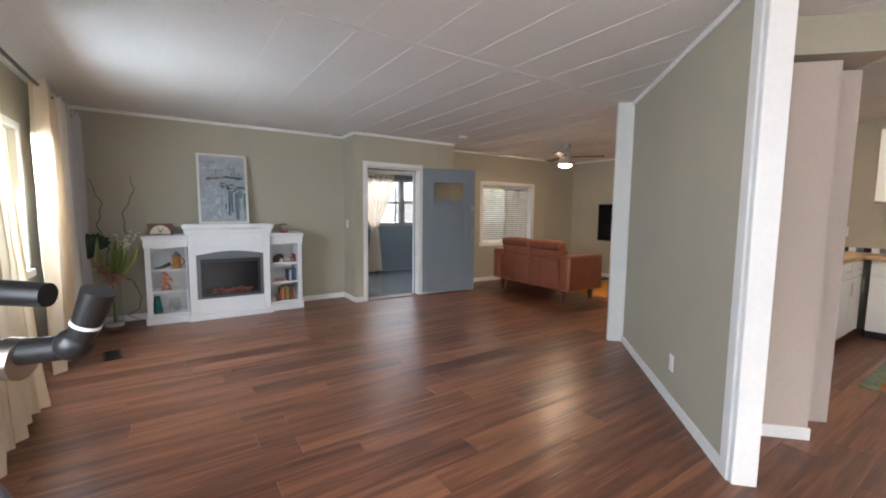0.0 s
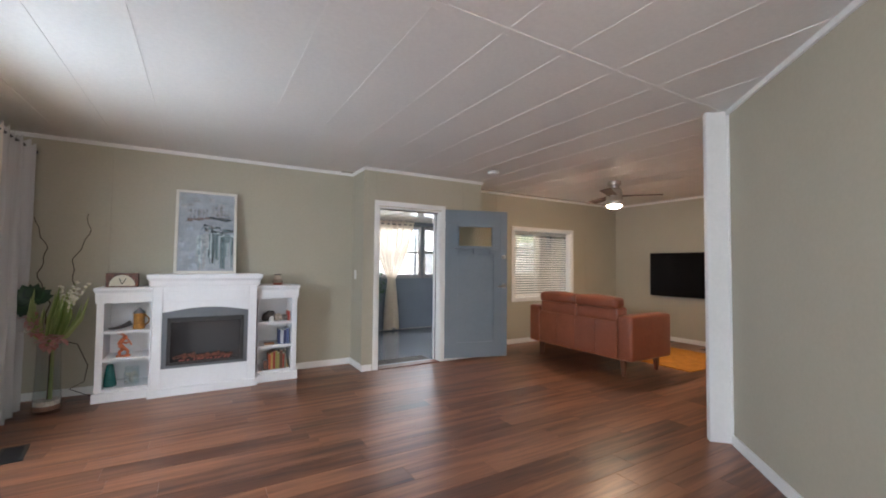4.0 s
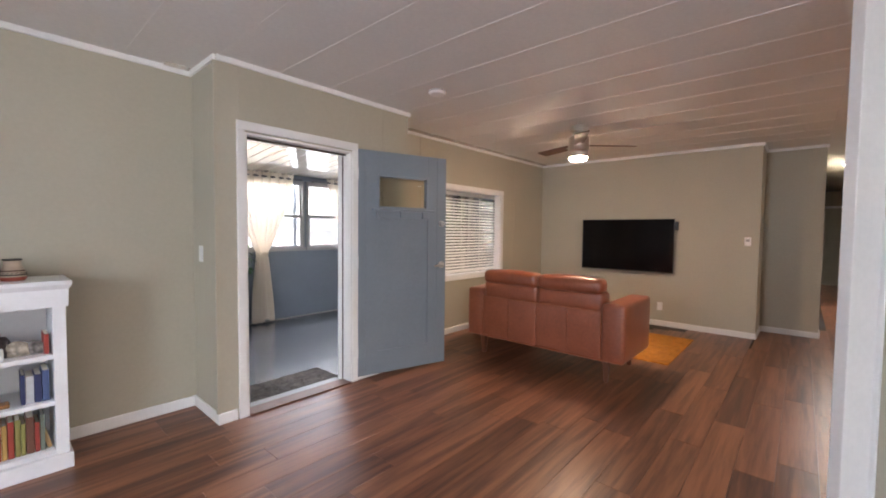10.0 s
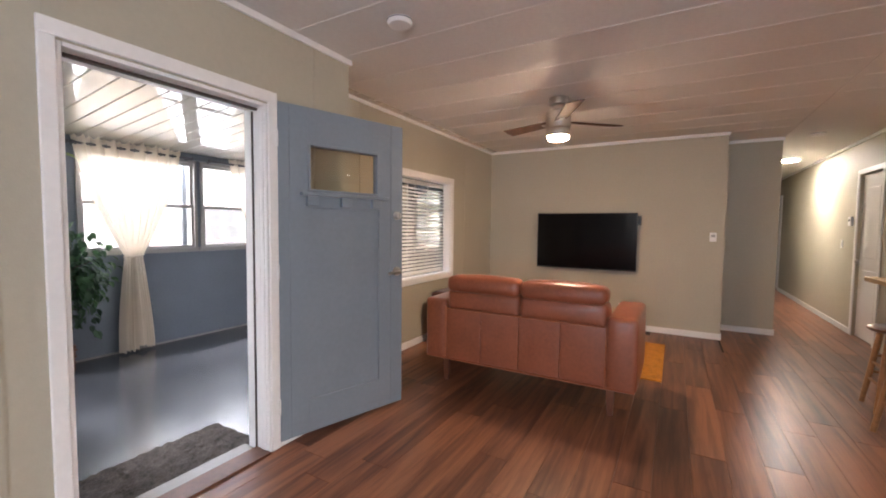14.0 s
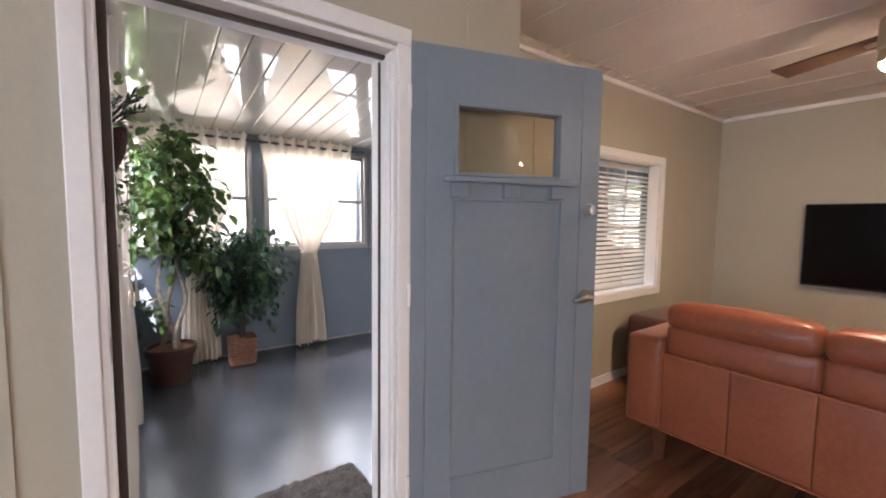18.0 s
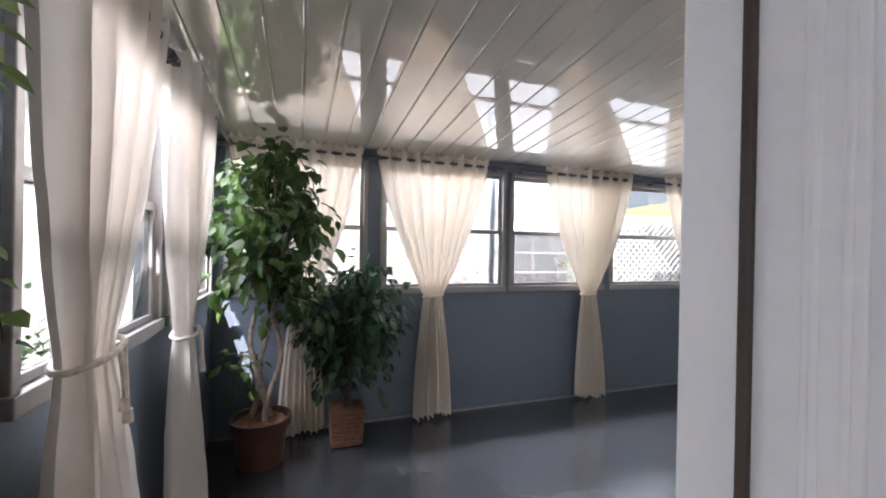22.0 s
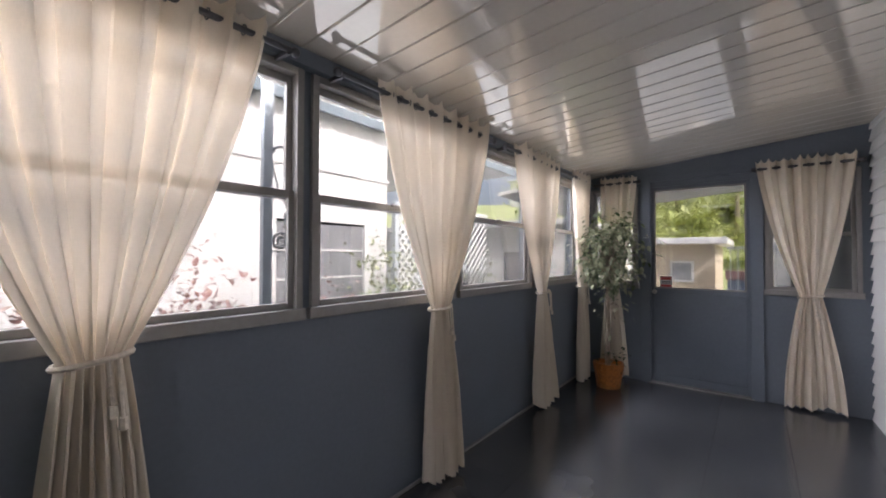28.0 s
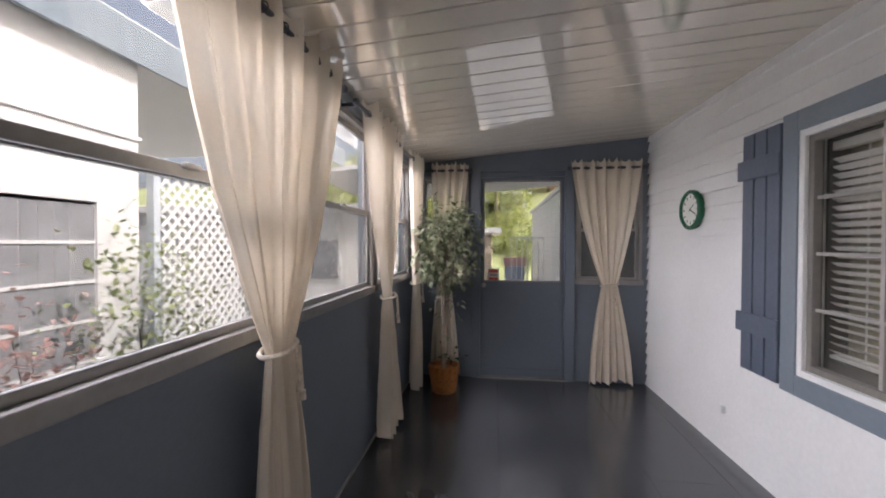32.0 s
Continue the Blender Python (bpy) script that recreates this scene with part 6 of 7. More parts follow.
for v in vs:
    v.co += Vector((noise.noise(v.co * 30), noise.noise(v.co * 30 + Vector((4, 0, 0))), 0)) * 0.006
part("slab", bm, material("amber_agate", (0.26, 0.11, 0.03), 0.35, vary=0.4, scale=40), slab)
cd = thing("small_frame", pose(1.518, 6.24, 0.115, -8, 0, 0), "small dark framed card at the end of the books", "frame")
boxpart("frame", (0, 0.055, 0, 0.012, 0, 0.11), BLACK, cd, 0.002)
boxpart("card", (0.008, 0.047, -0.001, 0.0005, 0.012, 0.098), material("brown_card", (0.18, 0.08, 0.05), 0.7, vary=0.4, scale=40), cd)
rb2 = random.Random(9)


def books(x, x_end, y, z, colors, hmin, hmax, lean_last=0):
    while x < x_end:
        w_, h_, c = rb2.uniform(0.016, 0.032), rb2.uniform(hmin, hmax), rb2.choice(colors)
        b_ = thing("book", pose(x, y, z), "upright book with a %s spine" % c[0], "book", "books in the bookcase")
        boxpart("cover", (0, w_, 0, 0.14, 0, h_), c[1], b_, 0.002)
        boxpart("pages", (0.003, w_ - 0.003, 0.004, 0.1385, h_ - 0.002, h_ + 0.001), PAGE, b_)
        x += w_ + 0.002


PAGE = material("book_page", (0.7, 0.66, 0.55), 0.8, vary=0.05)
BK = lambda n_, c: (n_, material(n_.replace(" ", "_") + "_cover", c, 0.55, vary=0.1))
reds = [BK("dark red", (0.28, 0.04, 0.025)), BK("orange red", (0.42, 0.09, 0.03)), BK("ochre", (0.45, 0.28, 0.08)), BK("brown", (0.12, 0.05, 0.03)), BK("grey green", (0.14, 0.16, 0.12)), BK("olive", (0.26, 0.24, 0.07))]
blues = [BK("navy blue", (0.03, 0.035, 0.10)), BK("pale grey", (0.5, 0.5, 0.5)), BK("black", (0.02, 0.02, 0.022)), BK("slate blue", (0.08, 0.11, 0.22)), BK("cream", (0.60, 0.55, 0.45))]
books(1.575, 1.745, 6.25, 0.115, reds, 0.15, 0.20)
books(1.675, 1.775, 6.25, 0.385, blues, 0.14, 0.17)
books(1.768, 1.785, 6.25, 0.64, reds[:1], 0.10, 0.11)
tilted = thing("book", pose(1.772, 6.26, 0.1165, 0, -14, 0), "tan book leaning against the others", "book", "books in the bookcase")
boxpart("cover", (0, 0.018, 0, 0.14, 0, 0.14), material("tan_cover", (0.42, 0.26, 0.10), 0.55, vary=0.1), tilted, 0.002)

# framed picture leaning on the mantel
pic = thing("framed_picture", pose(0.665, 6.40, 1.167, -7, 0, 0), "white framed painting of ships above a waterfall, leaning on the wall", "picture")
pw, phh = 0.575, 0.895
bm = bmesh.new()
for d in ((0, 0.028, 0, 0.022, 0, phh), (pw - 0.028, pw, 0, 0.022, 0, phh), (0.028, pw - 0.028, 0, 0.022, 0, 0.028), (0.028, pw - 0.028, 0, 0.022, phh - 0.028, phh)):
    box(bm, *d, bevel=0.003)
part("picture_frame", bm, material("cream_frame", (0.72, 0.69, 0.62), 0.5, vary=0.04), pic)
boxpart("canvas", (0.028, pw - 0.028, 0.010, 0.016, 0.028, phh - 0.028), material("painted_mist", (0.36, 0.39, 0.43), 0.6, vary=0.2, scale=3, fine=12), pic)
cols = {"foam": (0.45, 0.52, 0.53), "teal": (0.12, 0.18, 0.19), "dark": (0.03, 0.045, 0.05), "brown": (0.17, 0.12, 0.10), "sail": (0.32, 0.31, 0.31), "cloud": (0.37, 0.37, 0.38), "mist": (0.36, 0.40, 0.46), "pale": (0.27, 0.34, 0.36), "grey": (0.20, 0.19, 0.18)}
PM = {k: material("paint_" + k, c, 0.6, vary=0.35, scale=18) for k, c in cols.items()}
layers = {k: bmesh.new() for k in PM}


def dab(c, x, z, w_, h_, y, lean=0.0):
    """One brush stroke: a tapered quad in the picture's plane, kept inside the frame."""
    x0, x1, z0, z1 = max(x - w_ / 2, 0.03), min(x + w_ / 2, pw - 0.03), max(z - h_ / 2, 0.03), min(z + h_ / 2, phh - 0.03)
    if x1 - x0 > 0.001 and z1 - z0 > 0.001:
        b_ = layers[c]
        b_.faces.new([b_.verts.new(p) for p in ((x0, y, z0), (x1, y, z0 + lean * 0.3), (x1 - 0.12 * w_, y, z1), (x0 + 0.15 * w_, y, max(z0, z1 - lean)))])


for k in range(22):
    dab("cloud", rb2.uniform(0.05, 0.54), rb2.uniform(0.62, 0.86), rb2.uniform(0.02, 0.08), rb2.uniform(0.012, 0.035), 0.0096, rb2.uniform(-0.01, 0.01))
for k in range(12):
    dab("mist", rb2.uniform(0.04, 0.30), rb2.uniform(0.05, 0.50), rb2.uniform(0.03, 0.09), rb2.uniform(0.03, 0.08), 0.0095)
for k in range(90):
    x = rb2.uniform(0.20, 0.55)
    top = 0.44 - 0.9 * (x - 0.40) ** 2
    z0 = rb2.uniform(0.03, top - 0.06)
    dab(rb2.choice(("teal", "teal", "dark", "foam", "pale") if x > 0.30 else ("foam", "pale", "cloud")), x, (z0 + top) / 2, rb2.uniform(0.006, 0.022), top - z0, 0.0094 - 0.00002 * k)
for k in range(60):
    x = rb2.uniform(0.26, 0.55)
    dab(rb2.choice(("dark", "dark", "teal", "foam", "grey")), x, 0.47 + 0.035 * math.sin(9 * x) + rb2.uniform(-0.035, 0.045), rb2.uniform(0.02, 0.07), rb2.uniform(0.008, 0.022), 0.0074 - 0.00001 * k, rb2.uniform(-0.008, 0.008))
for x, z, s_ in ((0.17, 0.575, 1.0), (0.25, 0.595, 0.9), (0.38, 0.60, 1.15), (0.46, 0.585, 0.9)):
    for k in range(9):
        dab("brown" if x < 0.3 else "dark", x + rb2.uniform(-0.05, 0.05) * s_, z + rb2.uniform(-0.012, 0.012), 0.05 * s_, 0.016, 0.0064 - 0.00001 * k, rb2.uniform(-0.006, 0.006))
    for k in range(3):
        mx_ = x + (k - 1) * 0.032 * s_
        dab("dark", mx_, z + 0.07 * s_, 0.003, 0.13 * s_, 0.0061)
        for j in range(3):
            dab(rb2.choice(("sail", "sail", "grey")), mx_ + rb2.uniform(-0.008, 0.008), z + (0.035 + 0.034 * j) * s_, 0.024 * s_, 0.022 * s_, 0.0060, 0.006)
for k, b_ in layers.items():
    part("brush_strokes", b_, PM[k], pic)
pg = boxpart("glass", (0.026, pw - 0.026, 0.0035, 0.005, 0.026, phh - 0.026), glass_material("picture_glass"), pic)
pg.visible_shadow = False

# tall glass vase with artificial flowers
va = thing("flower_vase", pose(-0.19, 6.15, 0), "tall glass floor vase with artificial flowers and curly twigs", "vase")
bm = bmesh.new()
lathe(bm, [(0.095, 0.0), (0.10, 0.01), (0.085, 0.25), (0.078, 0.58), (0.074, 0.58), (0.080, 0.25), (0.094, 0.03), (0.0001, 0.02)], 32)
part("glass", bm, GLASSJ, va, "clear glass cylinder", True)
bm = bmesh.new()
lathe(bm, [(0.0001, 0.022), (0.090, 0.025), (0.088, 0.06), (0.0001, 0.06)], 28)
part("sand", bm, material("brown_sand", (0.25, 0.12, 0.07), 0.9, vary=0.3, scale=60), va, "", True)
bm = bmesh.new()
lathe(bm, [(0.0001, 0.061), (0.087, 0.061), (0.086, 0.10), (0.0001, 0.10)], 28)
part("white_pebbles", bm, material("pale_pebble", (0.55, 0.5, 0.45), 0.9, vary=0.4, scale=80, bump=0.6), va, "", True)
GRASS = leafy("pale_green_blade", (0.16, 0.24, 0.05), (0.50, 0.54, 0.22))
PINK = leafy("pink_petal", (0.50, 0.18, 0.16), (0.64, 0.38, 0.33))
CREAM = leafy("cream_petal", (0.66, 0.60, 0.47), (0.82, 0.78, 0.68))
for k in range(9):
    ang, t_ = rn.uniform(-0.9, 2.2), rn.uniform(0.14, 0.34)
    top = rn.uniform(0.74, 1.10)
    bm = bmesh.new()
    pts = [Vector((0.03 * math.cos(ang), 0.03 * math.sin(ang) * 0.6, 0.1)), Vector((0.03 * math.cos(ang), 0.02 * math.sin(ang), 0.58)), Vector((t_ * 0.45 * math.cos(ang), t_ * 0.3 * math.sin(ang) - 0.03, 0.62 + 0.5 * (top - 0.62))), Vector((t_ * math.cos(ang), t_ * 0.5 * math.sin(ang) - 0.05, top))]
    twig(bm, pts, 0.004, 0.002, 5)
    part("flower_stem", bm, GRASS, va)
    bm = bmesh.new()
    for j in range(9):
        q = pts[2].lerp(pts[3], j / 8)
        for _ in range(2):
            leaf(bm, q, Vector((rn.uniform(-1, 1), rn.uniform(-1, 0.3), rn.uniform(-0.4, 0.8))), Vector((0, -1, 0.5)), rn.uniform(0.020, 0.036), 0.85)
    part("blossom", bm, CREAM, va)
for k in range(34):
    ang = rn.uniform(-2.8, 0.6)
    bm = bmesh.new()
    leaf(bm, Vector((0.02 * math.cos(ang), 0.02 * math.sin(ang), 0.56)), Vector((0.5 * math.cos(ang) + 0.12, 0.4 * math.sin(ang), rn.uniform(0.7, 1.5))), Vector((math.cos(ang), math.sin(ang), 0.2)), rn.uniform(0.30, 0.52), 0.09)
    part("long_leaf", bm, GRASS, va)
for cx, cy, cz in ((0.02, -0.08, 0.64), (-0.06, -0.07, 0.68), (0.08, -0.06, 0.62), (-0.10, -0.05, 0.80), (-0.02, -0.10, 0.60), (0.04, -0.11, 0.57), (-0.08, -0.08, 0.74)):
    bm = bmesh.new()
    for j in range(12):
        leaf(bm, Vector((cx, cy, cz)), Vector((rn.uniform(-1, 1), rn.uniform(-1, 0.2), rn.uniform(-0.6, 0.8))), Vector((0, 0, 1)), rn.uniform(0.06, 0.09), 0.75)
    part("pink_flower", bm, PINK, va)
bm = bmesh.new()
for j in range(13):
    ang = math.pi * (0.12 + 1.22 * j / 12)
    leaf(bm, Vector((-0.12, -0.02, 0.94)), Vector((math.cos(ang), -0.12, math.sin(ang))), Vector((0, -1, 0.2)), 0.145 + 0.012 * (j % 2), 0.80)
part("fan_leaf", bm, DARKLEAF, va, "large dark green leaf")
for sx, top in ((-0.07, 1.66), (0.17, 1.71)):
    bm = bmesh.new()
    pts = [Vector((0.0, 0, 0.1)), Vector((0.01, 0, 0.7))]
    for j in range(22):
        f = (j + 1) / 22
        pts.append(Vector((sx * (0.35 + 0.65 * f) + 0.026 * math.sin(13 * f + sx * 20) + 0.012 * math.sin(37 * f + sx * 9) + (0.06 if sx > 0 else -0.03) * f, 0.02 * math.cos(8 * f), 0.7 + (top - 0.7) * f)))
    twig(bm, pts, 0.005, 0.0028, 6)
    part("curly_twig", bm, DARKBARK, va)
bm = bmesh.new()
pts = [Vector((0.06, 0, 0.6)), Vector((0.18, 0.02, 0.55)), Vector((0.25, 0.05, 0.35)), Vector((0.22, 0.1, 0.2)), Vector((0.10, 0.2, 0.12)), Vector((0.25, 0.22, 0.03))]
twig(bm, pts, 0.004, 0.003, 6)
part("trailing_twig", bm, DARKBARK, va)
bm = bmesh.new()
pts = [Vector((-0.04, -0.02, 0.66)), Vector((-0.16, -0.03, 0.70)), Vector((-0.26, -0.04, 0.66)), Vector((-0.34, -0.05, 0.62))]
for p, q in zip(pts, pts[1:]):
    for j in range(7):
        leaf(bm, p.lerp(q, j / 7), Vector((rn.uniform(-1, 1), rn.uniform(-1, 1), rn.uniform(-0.5, 1))), Vector((0, 0, 1)), 0.03, 0.8)
part("trailing_blossom", bm, CREAM, va)

vent = thing("floor_vent", pose(-0.13, 5.21, 0, 0, 0, 98), "black metal floor register", "vent")
boxpart("frame", (-0.15, 0.15, -0.07, 0.07, 0.0, 0.006), BLACK, vent, 0.002)
for k in range(11):
    boxpart("slat", (-0.13 + 0.024 * k, -0.118 + 0.024 * k, -0.05, 0.05, 0.006, 0.009), BLACK, vent)

# telescope at the window side of the room
ts = thing("telescope", pose(-0.105, 1.72, 0.03), "black refractor telescope on a tripod with a chrome-banded eyepiece", "telescope")
TUBE = material("gloss_black_tube", (0.014, 0.014, 0.015), 0.22, vary=0.05)
bm = bmesh.new()
cyl(bm, (0.14, -0.10, 1.045), (-0.30, 0.12, 1.09), 0.055, n=28)
cyl(bm, (-0.30, 0.12, 1.09), (-0.38, 0.16, 1.10), 0.068, n=28)
part("tube", bm, TUBE, ts, "", True)
bm = bmesh.new()
cyl(bm, (0.22, -0.14, 1.037), (0.14, -0.10, 1.045), 0.036, n=22)
part("focuser", bm, TUBE, ts, "", True)
bm = bmesh.new()
cyl(bm, (0.225, -0.1425, 1.0365), (0.20, -0.13, 1.039), 0.041, n=22)
part("chrome_ring", bm, STEEL, ts, "brassy focuser ring", True)
bm = bmesh.new()
cyl(bm, (0.30, -0.185, 1.06), (0.22, -0.14, 1.05), 0.024, 0.026, n=20)
bmesh.ops.create_uvsphere(bm, u_segments=16, v_segments=10, radius=0.032, matrix=Matrix.Translation((0.305, -0.187, 1.065)))
part("star_diagonal", bm, BLACK, ts, "", True)
bm = bmesh.new()
cyl(bm, (0.31, -0.19, 1.06), (0.352, -0.215, 1.17), 0.021, 0.029, n=24)
part("eyepiece", bm, BLACK, ts, "", True)
bm = bmesh.new()
cyl(bm, (0.326, -0.1995, 1.102), (0.3285, -0.201, 1.108), 0.0258, n=24)
part("eyepiece_band", bm, WHITE, ts, "pale lettered band", True)
bm = bmesh.new()
cyl(bm, (0.275, -0.19, 1.165), (0.02, -0.05, 1.185), 0.023, 0.028, n=18)
cyl(bm, (0.05, -0.08, 1.09), (0.05, -0.08, 1.16), 0.010, n=8)
part("finder_scope", bm, BLACK, ts, "", True)
bm = bmesh.new()
box(bm, -0.05, 0.05, -0.05, 0.05, 0.90, 1.03, bevel=0.01)
part("mount", bm, BLACK, ts)
for k in range(3):
    a = 2 * math.pi * k / 3 + 2.6
    bm = bmesh.new()
    cyl(bm, (0.04 * math.cos(a), 0.04 * math.sin(a), 0.93), (0.38 * math.cos(a), 0.38 * math.sin(a), -0.03), 0.016, 0.014, n=10)
    part("tripod_leg", bm, GREY, ts, "", True)

# ---- kitchen seen past the partition ----
CAB = material("white_cabinet_paint", (0.80, 0.78, 0.74), 0.4, vary=0.02)
BUTCHER = material("pale_butcher_block", (0.52, 0.33, 0.15), 0.35, vary=0.18, scale=10, fine=60)


def cabinet(m, w, label, drawers=1, d=0.56, hgt=0.88):
    t = thing("base_cabinet", m, label, "cabinet", "kitchen cabinets")
    boxpart("body", (0, w, 0, d, 0.09, hgt), CAB, t, 0.002)
    boxpart("toe_kick", (0.0, w, 0.05, d, 0.0, 0.09), BLACK, t)
    boxpart("drawer_front", (0.01, w - 0.01, -0.02, 0, hgt - 0.17, hgt - 0.015), CAB, t, 0.003)
    bm = bmesh.new()
    box(bm, 0.01, w - 0.01, -0.02, 0, 0.10, hgt - 0.185, bevel=0.003)
    box(bm, 0.07, w - 0.07, -0.023, -0.018, 0.16, hgt - 0.245, bevel=0.003)
    dr = part("cabinet_door", bm, CAB, t)
    bm = bmesh.new()
    cyl(bm, (w - 0.06, -0.045, hgt - 0.36), (w - 0.06, -0.045, hgt - 0.22), 0.006, n=8)
    part("handle", bm, STEEL, dr, "nickel bar handle", True)
    bm = bmesh.new()
    cyl(bm, (w / 2 - 0.07, -0.045, hgt - 0.09), (w / 2 + 0.07, -0.045, hgt - 0.09), 0.006, n=8)
    part("drawer_handle", bm, STEEL, t, "nickel bar handle", True)
    return t


cabinet(pose(5.80, 1.62, 0), 0.46, "white base cabinet with a drawer and bar handles")
cabinet(pose(6.26, 1.62, 0), 0.45, "white base cabinet with a drawer and bar handles")
for y in (1.05, 0.55, 0.05):
    cabinet(pose(6.71, y + 0.49, 0, 0, 0, -90), 0.49, "white base cabinet with a drawer and bar handles", d=0.48)
cabinet(pose(7.14, 2.20, 0, 0, 0, 180), 0.50, "white cabinet with a drawer under the bar", d=0.02)
ct = bmesh.new()
box(ct, 5.76, 7.2, 1.59, 2.62, 0.88, 0.92, bevel=0.006)
box(ct, 6.66, 7.2, 0.03, 1.588, 0.88, 0.92, bevel=0.006)
tagged(part("worktop", ct, BUTCHER), "pale butcher block worktop on the white cabinets", "worktop")
for k in range(26):
    c = (WHITE, BLACK, GREY)[k % 3]
    o = boxpart("backsplash_tile", (7.185, 7.198, 0.2 + 0.065 * k, 0.262 + 0.065 * k, 0.922, 0.975), c)
    tagged(o, "small mosaic backsplash tile", "tile", "backsplash tiles", "structure")
uc = thing("wall_cabinet", pose(6.86, 0.1, 1.50), "white kitchen wall cabinet", "cabinet")
boxpart("body", (0.02, 0.34, 0, 1.5, 0, 0.80), CAB, uc, 0.003)
for y in (0.0, 0.5, 1.0):
    boxpart("cabinet_door", (0, 0.02, y + 0.005, y + 0.495, 0.005, 0.795), CAB, uc, 0.003)
plate("wall_outlet", pose(7.2, 1.88, 1.16, 0, 0, -90), "white outlet on the kitchen wall")
kr = bmesh.new()
box(kr, 4.86, 6.3, 0.45, 1.24, 0.0005, 0.010, bevel=0.003)
tagged(part("kitchen_rug", kr, material("green_kitchen_rug", (0.16, 0.19, 0.13), 0.95, vary=0.3, scale=8)), "multicoloured striped kitchen rug", "rug")
for k, c in enumerate(((0.35, 0.16, 0.05), (0.05, 0.07, 0.08), (0.30, 0.22, 0.10), (0.12, 0.16, 0.14), (0.36, 0.12, 0.04))):
    o = boxpart("rug_stripe", (4.88, 6.28, 0.50 + 0.14 * k, 0.57 + 0.14 * k, 0.0102, 0.0122), material("rug_stripe", c, 0.95, vary=0.3))
    tagged(o, "woven coloured stripe of the kitchen rug", "rug stripe", "rug stripes", "structure")

stool = thing("bar_stool", pose(6.36, 2.66, 0), "round wooden bar stool with turned legs and rungs", "stool", "stools at the bar")
bm = bmesh.new()
lathe(bm, [(0.0001, 0.585), (0.15, 0.585), (0.168, 0.60), (0.168, 0.612), (0.15, 0.622), (0.0001, 0.616)], 32)
part("seat", bm, material("dark_stool_seat", (0.10, 0.04, 0.02), 0.3, vary=0.2, scale=15), stool, "dark round seat", True)
STW = material("amber_stool_wood", (0.30, 0.15, 0.06), 0.4, vary=0.2, scale=15)
for k in range(4):
    a = math.pi / 4 + math.pi / 2 * k
    bm = bmesh.new()
    cyl(bm, (0.10 * math.cos(a), 0.10 * math.sin(a), 0.585), (0.19 * math.cos(a), 0.19 * math.sin(a), 0), 0.021, 0.017, n=12)
    part("leg", bm, STW, stool, "", True)
for zz, rr_ in ((0.20, 0.158), (0.33, 0.138)):
    for k in range(4):
        a, b = math.pi / 4 + math.pi / 2 * k, math.pi / 4 + math.pi / 2 * (k + 1)
        z_ = zz + (0.05 if k % 2 else 0)
        bm = bmesh.new()
        cyl(bm, (rr_ * math.cos(a), rr_ * math.sin(a), z_), (rr_ * math.cos(b), rr_ * math.sin(b), z_), 0.009, n=8)
        part("rung", bm, STW, stool, "", True)
copy_thing(stool, pose(5.80, 2.74, 0, 0, 0, 25))
# ---- outside ----
POSTM = material("blue_grey_post", (0.62, 0.67, 0.71), 0.5, vary=0.08)
STUCCO = material("white_stucco", (0.80, 0.79, 0.77), 0.8, vary=0.06, scale=3, bump=0.3, bump_scale=50)
CONCRETE = material("grey_concrete", (0.40, 0.39, 0.37), 0.85, vary=0.2, scale=2, bump=0.3)
bm = bmesh.new()
box(bm, -400, 400, -400, 400, -1.2, -0.75)
structure("ground", bm, CONCRETE, "grey concrete and earth ground", "ground")

nb = thing("neighbour_house", pose(0, 11.85, -0.75), "white neighbouring house with a louvred window", "house")
bm = bmesh.new()
wall_bm(bm, -8, 8.05, 0, 0.15, 0, 4.0, "x", [(6.35, 7.68, 1.10, 2.42)])
part("wall", bm, STUCCO, nb)
boxpart("side_wall", (7.9, 8.05, 0.15, 6, 0, 4.0), STUCCO, nb)
boxpart("roof", (-8.4, 13.0, -0.10, 6, 4.0, 4.08), WHITE, nb)
# the fascia's shade is put into its dark blue-grey colour
boxpart("fascia", (-8.4, 13.0, -0.14, -0.10, 3.70, 4.04), material("shaded_fascia", (0.26, 0.31, 0.35), 0.6, vary=0.1), nb, 0, "fascia board darkened to a shaded blue-grey")
boxpart("wall_band", (-8, 8.07, -0.02, 0, 3.03, 3.07), WHITE, nb)
jw = boxpart("window", (6.35, 7.68, 0.10, 0.14, 1.10, 2.42), material("dim_room", (0.05, 0.05, 0.055), 0.6, vary=0.3), nb)
bm = bmesh.new()
for d in ((6.28, 6.38, -0.03, 0.06, 1.03, 2.49), (7.62, 7.75, -0.03, 0.06, 1.03, 2.49), (6.38, 7.62, -0.03, 0.06, 2.42, 2.49), (6.32, 7.70, -0.06, 0.06, 1.03, 1.11)):
    box(bm, *d, bevel=0.004)
part("window_frame", bm, WHITE, jw)
LOUVRE = material("grey_louvre_glass", (0.30, 0.30, 0.31), 0.2, vary=0.25, scale=4)
for k in range(4):
    z = 1.12 + 0.325 * k
    boxpart("louvre", (6.38, 7.62, 0.0, 0.02, z, z + 0.30), LOUVRE, jw)
    if k:
        boxpart("louvre_bar", (6.38, 7.62, -0.012, 0.03, z - 0.022, z + 0.004), WHITE, jw)

